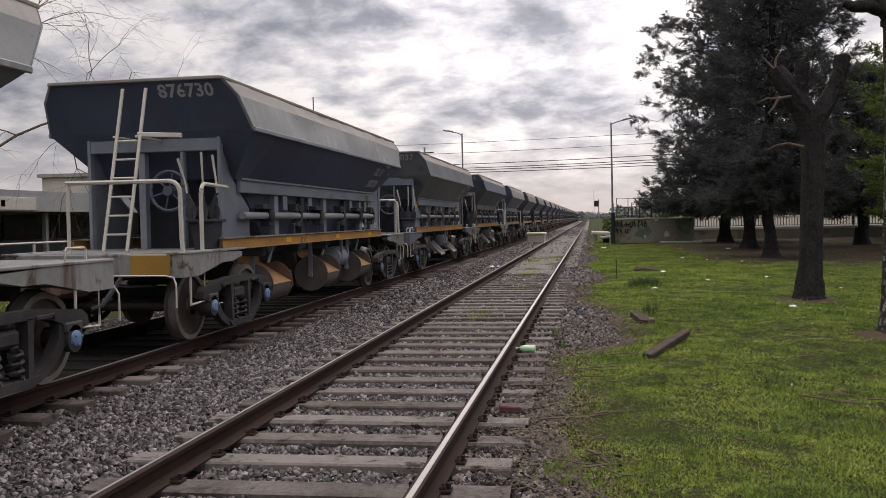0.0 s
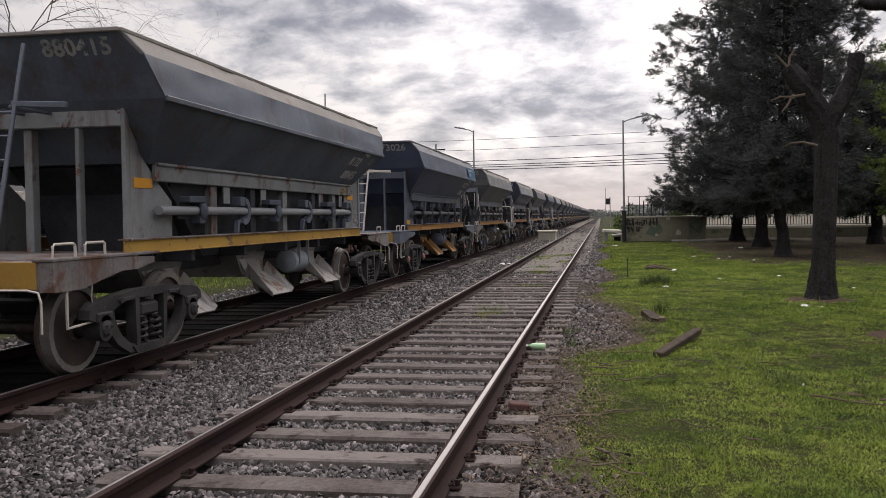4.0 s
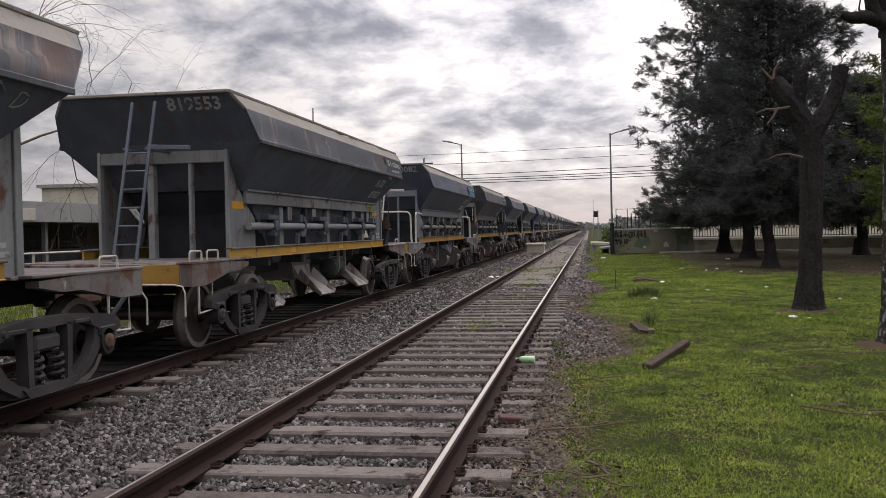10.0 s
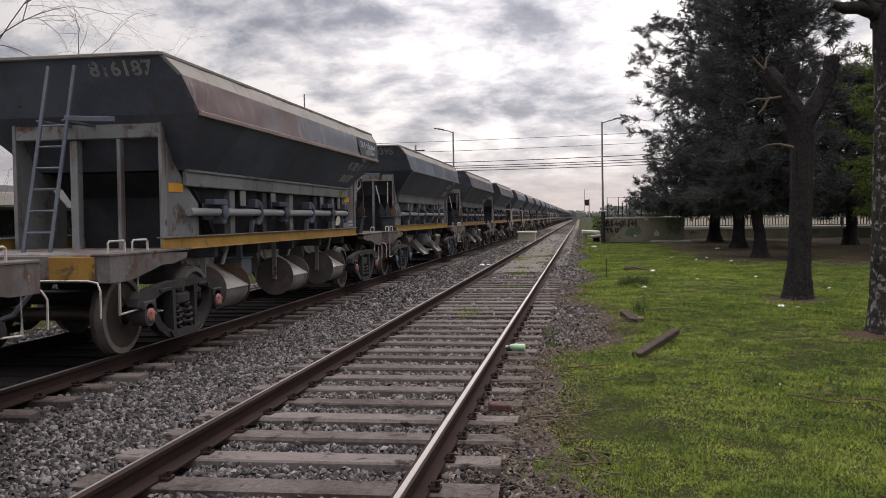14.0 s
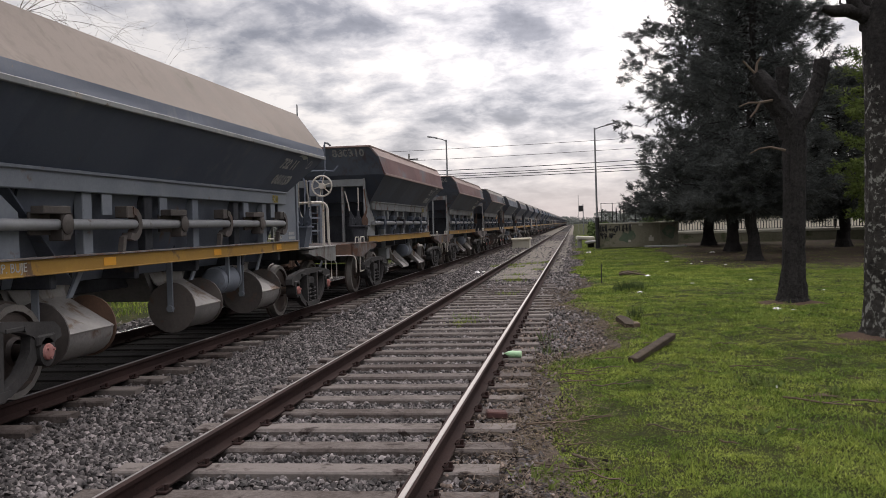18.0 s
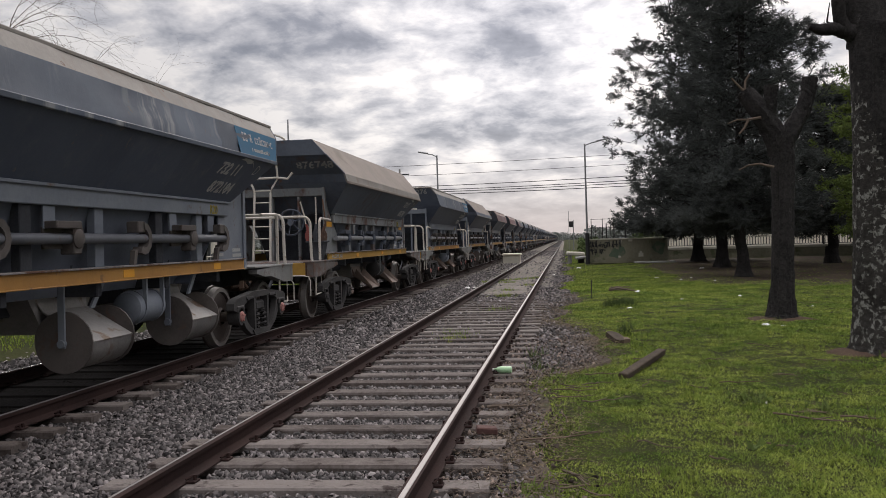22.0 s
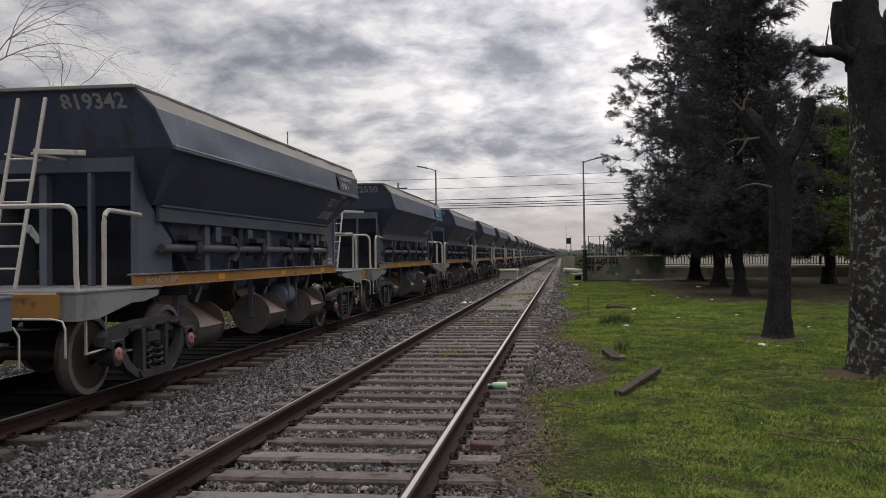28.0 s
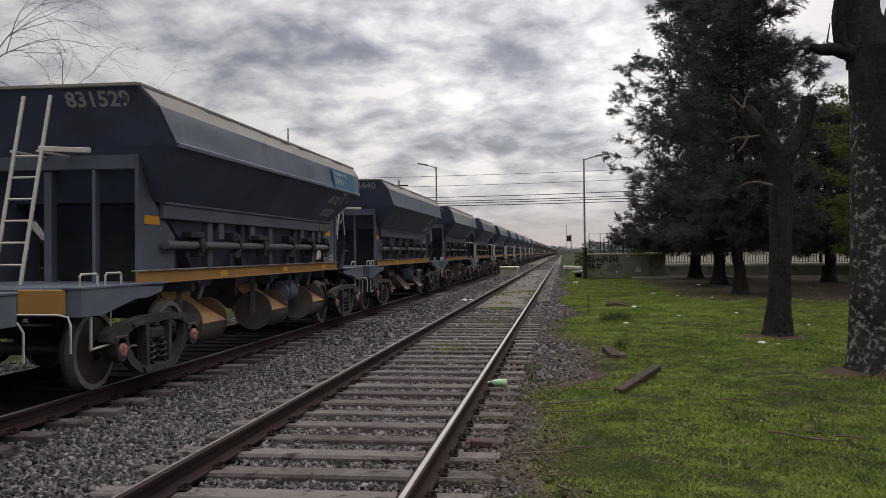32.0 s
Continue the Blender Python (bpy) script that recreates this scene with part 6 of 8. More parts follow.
def gnarled(pts, rad, n, rings, seed, depth=0.06):
    """A limb with a knobbly, furrowed skin along any line."""
    r = np.random.RandomState(seed)
    t = np.linspace(0, len(pts) - 1, rings)
    P = [tuple(float(np.interp(q, np.arange(len(pts)), [p[i] for p in pts])) for i in range(3)) for q in t]
    R = [float(np.interp(q, np.arange(len(pts)), rad)) for q in t]
    g = Geo().tube(P, R, n)
    col = r.normal(0, 1, n)
    for i in range(rings):
        c = Vector(P[i])
        for j in range(n):
            k = 1 + depth * (0.7 * col[j] + 0.6 * r.normal())
            g.v[i * n + j] = tuple(c + (Vector(g.v[i * n + j]) - c) * k)
    return g


def conifer(x, y, height, z0, spread, trunk_r, label, seed, branches=150, per=14, length=0.22, width=0.016, fan=5, mtl=None, full=0.75, gaps=0.06, low=1.2, hollow=1.0, inside=2400, floor=1.6):
    r = random.Random(seed)
    t = thing("conifer_tree", label, "tree", "park trees")
    gz = float(ground_z(x, y))
    pts = [(x + 0.12 * math.sin(4 * f + seed) * (f > 0), y, gz - 0.1 + (height + 0.1) * f) for f in (i / 10 for i in range(11))]
    rad = [trunk_r * (1 - 0.85 * i / 10) + 0.02 for i in range(11)]
    foot = [(x, y, gz - 0.1), (x, y, gz + 0.12), (x, y, gz + 0.45), (x, y, gz + 0.9)]
    part("trunk", furrowed(foot + pts[1:], [trunk_r * 2.0, trunk_r * 1.55, trunk_r * 1.15, trunk_r] + rad[1:], 18, 52, seed, 0.09), BARK, t, "dark furrowed trunk with a flared foot", None, 60)
    wood, tw = Geo(), []
    for i in range(branches):
        f = ((i + r.random()) / branches) ** low
        if r.random() < gaps or (z0 + (height - z0) * f > 3.5 and float(patches(i * 2.4 % 6.283 * 1.2, (z0 + (height - z0) * f), 1.3, seed)) > hollow):
            continue
        z = z0 + (height - z0) * f
        k = min(10, max(0, (z - gz) / height * 10))
        bx, by = pts[int(k)][0], pts[int(k)][1]
        a = i * 2.4 + r.uniform(-0.5, 0.5)
        prof = 0.85 + 0.75 * f if f < 0.2 else (1.0 if f < full else 1.0 - 0.85 * (f - full) / (1 - full))
        L = spread * prof * r.uniform(0.6, 1.0)
        lean = r.uniform(-0.45, 0.2) if f < 0.25 else r.uniform(-0.25, 0.55)
        tip = (bx + L * math.cos(a), by + L * math.sin(a), max(z + L * lean, gz + floor))
        ln = limb((bx, by, z), tip, -0.06 * L, 7, r)
        wood.tube(ln, [max(0.012, 0.05 * trunk_r / 0.3 * (1 - 0.9 * j / 7)) for j in range(8)], 4)
        for j in range(2, 8) if mtl else (2, 4, 6, 7):
            twig_fan(r, ln[j], a, fan if mtl else fan + 3, min(0.75, 0.19 * spread) * (1.15 - 0.06 * j), tw, 0.35)
    q = np.random.RandomState(seed + 50)
    if mtl is None and height > 12:
        # the dense inside of the crown
        n = inside
        fz = q.uniform(0, 1, n) ** low
        rr = spread * 0.50 * np.where(fz < full, 1.0, 1.0 - 0.85 * (fz - full) / (1 - full)) * np.sqrt(q.uniform(0, 1, n))
        aa = q.uniform(0, 6.28, n)
        P = np.stack([x + rr * np.cos(aa), y + rr * np.sin(aa), z0 + 1.6 + (height - z0 - 1.6) * fz], -1)
        V, F = foliage(P, np.zeros((n, 3)), 4, 0.050 * spread, 0.010 * spread, seed + 51, 0.5, 1.0)
        inner = new("inner_crown", raw_mesh("inner_crown", V, F, NEEDLES))
        inner.parent = t
    w = part("limb_work", wood, BARK, t)
    w["kind"] = "stuff"
    crown_mesh(tw, per, length, width, seed, mtl or NEEDLES, t, 0.55 if mtl else 0.34, 0.05 if mtl else 0.30)
    return t


def bare_tree(x, y, height, label, seed, r0=0.16, depth=6, name="bare_tree"):
    r = random.Random(seed)
    t = thing(name, label, "tree")
    big, fine = Geo(), Geo()

    def grow(p, d, L, rad, k):
        pts = [p]
        for i in range(3):
            d = (d + Vector((r.gauss(0, 0.13), r.gauss(0, 0.13), r.gauss(0.02, 0.08) - (0.12 if k > 2 else 0)))).normalized()
            pts.append(pts[-1] + d * L / 3)
        (big if k < 2 else fine).tube(pts, [rad, rad * 0.9, rad * 0.8, rad * 0.7], 7 if k < 2 else 4)
        if k < depth:
            for i in range(3 if k < 3 else 2):
                e = (d + Vector((r.gauss(0, 0.55), r.gauss(0, 0.55), r.gauss(0.05, 0.35)))).normalized()
                grow(pts[-1], e, L * r.uniform(0.62, 0.86), rad * 0.56, k + 1)
            if k > 0:
                e = (d + Vector((r.gauss(0, 0.8), r.gauss(0, 0.8), r.gauss(0, 0.5)))).normalized()
                grow(pts[1], e, L * r.uniform(0.45, 0.7), rad * 0.5, k + 2)

    grow(Vector((x, y, float(ground_z(x, y)) - 0.1)), Vector((0, 0, 1)), height * 0.34, r0, 0)
    part("trunk", big, TWIG, t)
    part("twig_work", fine, TWIG, t)["kind"] = "stuff"
    return t


def build_trees():
    dark = "tall dark feathery conifer over bare soil"
    conifer(6.65, 34.0, 15, 2.0, 3.1, 0.20, dark, 11, 240, 44, 0.160, 0.0120, full=0.42, gaps=0.10, hollow=0.66, inside=2400)
    conifer(7.6, 43.7, 19, 2.0, 4.5, 0.25, dark, 12, 280, 36, 0.185, 0.0155, full=0.42, gaps=0.12, low=1.5, hollow=0.60, inside=2400, floor=2.3)
    conifer(8.15, 55.3, 22, 2.0, 5.9, 0.29, dark, 13, 330, 30, 0.21, 0.020, full=0.42, gaps=0.10, low=2.4, hollow=0.62, inside=2600, floor=2.3)
    low = "low dark spreading tree beside the railing"
    conifer(13.6, 47.0, 8.8, 1.9, 3.6, 0.26, low, 14, 120, 20, 0.24, 0.02)
    conifer(18.5, 58.0, 9.5, 1.9, 5.0, 0.3, low, 15, 110, 18, 0.3, 0.026)
    conifer(25.0, 60.0, 9.0, 1.9, 5.0, 0.3, low, 17, 90, 18, 0.3, 0.026)
    # pruned trunk that forks, with stubs and an airy crown
    t = thing("forked_tree", "rough dark forked trunk with dead stubs", "tree", "park trees")
    x, y = 4.12, 17.4
    gz = float(ground_z(x, y))
    part("trunk", furrowed([(x, y, gz - 0.1), (x - 0.01, y, gz + 0.1), (x + 0.0, y, 0.45), (x + 0.02, y, 1.0), (x + 0.05, y, 2.2), (x + 0.06, y, 3.1), (x + 0.02, y, 3.5)], [0.38, 0.27, 0.22, 0.195, 0.190, 0.205, 0.23], 48, 110, 16, 0.05), BARK, t, "", None, 60)
    r = random.Random(16)
    forks = [[(x + 0.0, y, 3.15), (x - 0.10, y, 3.62), (x - 0.34, y, 4.02), (x - 0.58, y + 0.05, 4.36), (x - 0.62, y + 0.05, 4.42)], [(x - 0.20, y, 3.78), (x - 0.16, y - 0.05, 4.15), (x - 0.14, y - 0.06, 4.48)], [(x + 0.08, y, 3.25), (x + 0.24, y, 3.62), (x + 0.44, y, 3.98), (x + 0.55, y, 4.3), (x + 0.58, y, 4.60)]]
    for f, rad in zip(forks, ([0.17, 0.20, 0.185, 0.16, 0.13], [0.12, 0.12, 0.125], [0.16, 0.165, 0.15, 0.14, 0.145])):
        part("fork", gnarled(f, rad, 26, 34, 31, 0.085), BARK, t, "thick sawn-off limb", None, 60)
    for f in ([(x - 0.36, y - 0.15, 3.86), (x - 0.62, y - 0.2, 3.82), (x - 0.80, y - 0.2, 3.83), (x - 0.98, y - 0.2, 3.76)], [(x - 0.60, y - 0.2, 3.82), (x - 0.68, y - 0.22, 3.66), (x - 0.78, y - 0.22, 3.55)], [(x - 0.55, y, 4.32), (x - 0.72, y, 4.50), (x - 0.86, y, 4.66)], [(x - 0.62, y, 4.36), (x - 0.60, y, 4.6), (x - 0.52, y, 4.72)], [(x - 0.15, y - 0.2, 2.90), (x - 0.42, y - 0.22, 2.97), (x - 0.62, y - 0.22, 2.95), (x - 0.80, y - 0.22, 2.86)]):
        part("stub", Geo().tube(f, [0.028, 0.022, 0.016, 0.010][:len(f)], 6), TWIG, t, "dead pale stub")
    # nearest trunk: forked, lichen-spotted, its crown above the view
    t = thing("old_tree", "thick lichen-spotted trunk with a forked top", "tree", "park trees")
    x, y = 4.22, 12.5
    gz = float(ground_z(x, y))
    pts = [(x + 0.02, y, gz - 0.1), (x, y, gz + 0.10), (x - 0.01, y, 0.5), (x - 0.01, y, 1.6), (x - 0.0, y, 2.6), (x + 0.02, y, 3.4), (x + 0.06, y + 0.05, 4.4)]
    tr = part("trunk", furrowed(pts, [0.48, 0.38, 0.32, 0.29, 0.28, 0.31, 0.36], 60, 130, 17, 0.035), LICHEN, t, "dark grey bark with pale lichen low down", None, 60)
    tr.data.materials.append(BARK)
    rb = random.Random(44)
    for p in tr.data.polygons:
        p.material_index = int(p.center.z > 2.5 - 1.1 * (p.center.x - x) / 0.3 + rb.uniform(-0.3, 0.3))
    for f, rad in (([(x - 0.15, y, 4.30), (x - 0.34, y, 4.38), (x - 0.52, y - 0.05, 4.41), (x - 0.70, y - 0.08, 4.40), (x - 0.86, y - 0.1, 4.45)], [0.16, 0.11, 0.085, 0.075, 0.04]), ([(x - 0.36, y - 0.02, 4.36), (x - 0.45, y - 0.05, 4.55), (x - 0.48, y - 0.08, 4.80), (x - 0.44, y - 0.1, 5.05)], [0.09, 0.085, 0.085, 0.095]), ([(x + 0.0, y + 0.05, 4.2), (x - 0.12, y + 0.1, 5.0), (x - 0.2, y + 0.2, 6.8)], [0.30, 0.22, 0.14]), ([(x + 0.12, y + 0.05, 4.1), (x + 0.45, y + 0.1, 5.0), (x + 1.0, y + 0.2, 6.4)], [0.26, 0.20, 0.13])):
        part("fork", gnarled(f, rad, 20, 30, 37, 0.05), BARK, t)
    for f in ([(x - 0.42, y - 0.03, 4.40), (x - 0.60, y, 4.52), (x - 0.56, y, 4.78)],):
        part("stub", Geo().tube(f, [0.03, 0.015, 0.006], 5), BARK, t)
    leafy = "bright green leafy tree behind dark trunks"
    conifer(12.3, 36.0, 9.3, 2.0, 2.5, 0.16, leafy, 21, 90, 14, 0.13, 0.035, 5, LEAVES, 0.5, 0.2)
    conifer(14.6, 40.0, 9.0, 2.0, 3.2, 0.18, leafy, 22, 90, 14, 0.15, 0.04, 5, LEAVES, 0.5, 0.2)
    bare_tree(-18.8, 24.0, 12.5, "bare leafless tree with drooping twigs", 4, 0.085, 7)
    bare_tree(-24.0, 44.0, 8, "bare leafless tree beyond the shed", 9, 0.13, 5)
    # far woods along the horizon
    V, F = [], []
    r = np.random.RandomState(2)
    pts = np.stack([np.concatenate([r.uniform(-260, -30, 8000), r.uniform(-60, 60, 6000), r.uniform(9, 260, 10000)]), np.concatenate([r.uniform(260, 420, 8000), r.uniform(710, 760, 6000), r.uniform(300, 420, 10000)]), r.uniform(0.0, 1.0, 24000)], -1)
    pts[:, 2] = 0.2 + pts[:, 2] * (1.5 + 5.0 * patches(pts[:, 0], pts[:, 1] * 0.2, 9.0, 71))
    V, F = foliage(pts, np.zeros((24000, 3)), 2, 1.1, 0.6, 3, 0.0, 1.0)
    tagged(new("far_woods", raw_mesh("far_woods", V, F, FARGREEN)), "line of distant trees, haze put into their colour", "woods", "", "stuff")


build_trees()


# ---- walls, fences, poles on the park side ----
def g_scrawl():
    """Two rows of broad, jagged sprayed strokes."""
    g = Geo()
    r = random.Random(8)
    for x0, x1, z0, z1 in ((1.48, 3.45, 0.98, 1.38), (1.55, 2.50, 0.60, 0.92)):
        x = x0
        while x < x1:
            w = r.uniform(0.14, 0.30)
            pts = [(x + w * r.uniform(0, 1), 55.392, (z0, z1)[k % 2] + r.uniform(-0.07, 0.07)) for k in range(r.choice((3, 4, 5)))]
            g.tube(pts, [r.uniform(0.036, 0.056) for q in pts], 4)
            if r.random() < 0.6:
                zz = r.uniform(z0 + 0.05, z1 - 0.05)
                g.tube([(x, 55.391, zz), (x + w, 55.391, zz + r.uniform(-0.08, 0.08))], 0.034, 4)
            x += w * 0.85 + r.uniform(0.02, 0.06)
    return g


def build_park():
    w = thing("park_wall", "moss-stained low wall with graffiti and pale coping", "wall", "", "structure")
    part("wall_body", Geo().box(1.35, 6.35, 55.4, 55.65, -0.2, 1.46, 0.01), GREENWALL, w)
    part("coping", Geo().box(1.30, 6.40, 55.36, 55.69, 1.46, 1.54, 0.012), CREAM, w, "pale concrete coping")
    part("buttress", Geo().box(5.22, 5.36, 55.30, 55.4, -0.1, 1.46, 0.01), GREENWALL, w)
    part("graffiti", g_scrawl(), SCRAWL, w, "black sprayed scrawl")
    for x, z, s in ((3.3, 0.32, 0.15), (4.55, 0.36, 0.30), (4.62, 0.60, 0.14), (3.35, 1.28, 0.17), (3.95, 1.32, 0.24)):
        part("paint_patch", Geo().box(x, x + s, 55.376, 55.3985, z, z + s * 0.8), CREAM, w, "smeared pale paint")
    for x, z, sx, sz in ((2.75, 0.30, 0.8, 0.6), (3.25, 0.45, 0.5, 0.62), (5.45, 0.5, 0.75, 0.8)):
        q = [(x + sx * (0.5 + 0.5 * math.cos(a) * (1 + 0.25 * math.sin(3 * a + x))), z + sz * (0.5 + 0.5 * math.sin(a) * (1 + 0.2 * math.sin(4 * a)))) for a in (2 * math.pi * k / 18 for k in range(18))]
        part("paint_patch", Geo().prism(q, "y", 55.384 + 0.003 * x % 0.012, 55.399), GRAFFITI_GREEN, w, "blurred green spray paint")
    f = thing("iron_fence", "black iron fence on the wall", "fence")
    for i in range(21):
        part("fence_bar", Geo().box(-0.012, 0.012, -0.012, 0.012, 0, 0.72), IRON, f, "", "fbar").location = (1.45 + 0.235 * i, 55.55, 1.54)
    for x in (1.45, 2.6, 3.8, 5.0, 6.2):
        part("fence_post", Geo().box(-0.03, 0.03, -0.03, 0.03, 0, 0.95, 0.006), IRON, f, "", "fpost").location = (x, 55.62, 1.54)
    for z in (1.62, 2.2):
        part("fence_rail", Geo().box(1.4, 6.3, 55.53, 55.57, z, z + 0.03), IRON, f)
    c = thing("cage_fence", "tall thin wire cage fence behind the wall", "fence")
    for i in range(6):
        part("fence_post", Geo().cyl((0, 0, 0), (0, 0, 2.9), 0.025, 6), IRON, c, "", "cpost").location = (1.8 + 0.75 * i, 60.0, 0)
    for z in (1.7, 2.3, 2.85):
        part("fence_rail", Geo().box(1.8, 5.55, 59.98, 60.02, z, z + 0.025), IRON, c)
    # long railing over a cream kerb wall
    k = thing("kerb_wall", "low cream kerb wall below a railing", "wall", "", "structure")
    part("wall_body", Geo().box(6.6, 48, 62.0, 62.3, -0.2, 0.62, 0.01), GREENWALL, k)
    part("band", Geo().box(6.6, 48, 61.97, 62.33, 0.62, 0.80, 0.01), CREAM, k, "cream painted band")
    part("back_wall", Geo().box(6.6, 60, 74.0, 74.2, -0.2, 1.55), WHITEWASH, k, "cream rendered wall")
    rl = thing("park_railing", "white-topped dark railing over the kerb wall", "railing")
    part("top_rail", Geo().box(6.6, 48, 62.1, 62.2, 1.40, 1.50, 0.01), CREAM, rl)
    part("low_rail", Geo().box(6.6, 48, 62.13, 62.17, 0.86, 0.90), IRON, rl)
    for i in range(224):
        part("baluster", Geo().box(-0.022, 0.022, -0.018, 0.018, 0, 0.55), IRON, rl, "", "bal").location = (6.8 + 0.183 * i, 62.15, 0.88)
    for i in range(16):
        part("railing_post", Geo().box(-0.05, 0.05, -0.05, 0.05, 0, 0.78, 0.01), IRON, rl, "", "rpost").location = (6.7 + 2.7 * i, 62.15, 0.8)
    h = thing("park_house", "low cream house behind the park trees", "house")
    part("wall", Geo().box(14, 46, 92, 100, -0.2, 3.6), GREENWALL, h)
    part("roof", Geo().prism([(91.4, 3.6), (100.6, 3.6), (96, 5.2)], "x", 13.5, 46.5), RUSTY, h, "dull brown pitched roof")
    for i in range(7):
        part("window", Geo().box(-0.7, 0.7, -0.04, 0.04, 0, 1.3, 0.02), DARKGLASS, h, "", "hwin").location = (17 + 4.3 * i, 91.98, 1.2)
    for x, y in ((1.40, 55.0),):
        street_lamp(x, y, 1.0)
    street_lamp(-8.5, 58.6, -1.0)
    street_lamp(-27.5, 52, -1.0)
    s = thing("concrete_slab", "flat grey concrete slab on the grass", "slab")
    part("slab_body", Geo().box(4.2, 6.6, 53.3, 54.4, -0.03, 0.10, 0.02), CONCRETE, s)
    b = thing("cable_box", "pale concrete cable box beside the track", "box")
    part("body", Geo().box(-4.20, -3.05, 58.6, 60.2, -0.15, 0.55, 0.02), CREAM, b)
    part("lid", Geo().box(-4.27, -2.98, 58.5, 60.3, 0.55, 0.66, 0.02), WHITEWASH, b, "whitewashed lid")
    d = thing("slab_bench", "pale broken slab propped on rubble beside the wall", "bench")
    part("slab_top", Geo().box(-0.58, 0.55, -0.45, 0.45, -0.11, 0.11, 0.05, pose(0.68, 56.9, 0.60, 2, 3, 6)), CREAM, d, "thick pale slab")
    part("slab_step", Geo().box(-0.35, 0.30, -0.3, 0.3, -0.08, 0.07, 0.04, pose(1.0, 56.3, 0.36, 4, -6, 14)), CONCRETE, d, "tilted broken slab")
    part("leg", Geo().box(0.15, 0.42, 56.6, 57.1, -0.1, 0.53, 0.03), CONCRETE, d)
    part("leg", Geo().box(0.80, 1.22, 56.7, 57.1, -0.1, 0.52, 0.03), IRON, d, "soot-dark block")
    r = np.random.RandomState(31)
    n = 15000
    P = np.stack([1.7 + 1.6 * r.uniform(0, 1, n), r.uniform(72, 112, n), r.uniform(0.1, 1.9, n)], -1)
    P[3000:] = np.stack([r.uniform(8, 75, n - 3000), r.uniform(102, 112, n - 3000), r.uniform(0.1, 4.2, n - 3000)], -1)
    P[:, 2] *= 0.35 + 0.5 * patches(P[:, 0], P[:, 1] * 0.5, 1.6, 72)
    V, F = foliage(P, np.zeros((n, 3)), 2, 0.30, 0.13, 32, 0.0, 1.0)
    tagged(new("hedge", raw_mesh("hedge", V, F, HEDGE)), "overgrown green hedge along the line", "hedge", "", "stuff")
    sg = thing("railway_signal", "slim signal post with a dark head", "signal")
    part("post", Geo().cyl((1.16, 118, -0.1), (1.16, 118, 4.0), 0.06, 8), GALV, sg)
    part("signal_head", Geo().box(0.58, 1.12, 117.8, 118.0, 3.05, 3.85, 0.03), IRON, sg, "dark backboard")
    part("mast", Geo().cyl((0.55, 119, -0.1), (0.55, 119, 5.3), 0.028, 6), GALV, sg)


def street_lamp(x, y, s):
    t = thing("street_lamp", "slender grey street lamp with a single arm", "street lamp", "street lamps")
    part("pole", Geo().cyl((x, y, -0.1), (x - 0.05, y, 7.5), 0.075, 10, 0.05), GALV, t)
    part("base", Geo().cyl((x, y, -0.1), (x, y, 1.9), 0.13, 10), IRON if s > 0 else GALV, t)
    part("arm", Geo().tube([(x - 0.05, y, 7.4), (x + s * 0.35, y, 7.55), (x + s * 0.8, y, 7.64)], 0.035, 6), GALV, t)
    part("lamp_head", Geo().box(-0.35, 0.35, -0.11, 0.11, -0.04, 0.05, 0.02, Matrix.Translation((x + s * 1.0, y, 7.70)) @ Matrix.Rotation(-s * 0.18, 4, "Y")), GALV, t)


build_park()


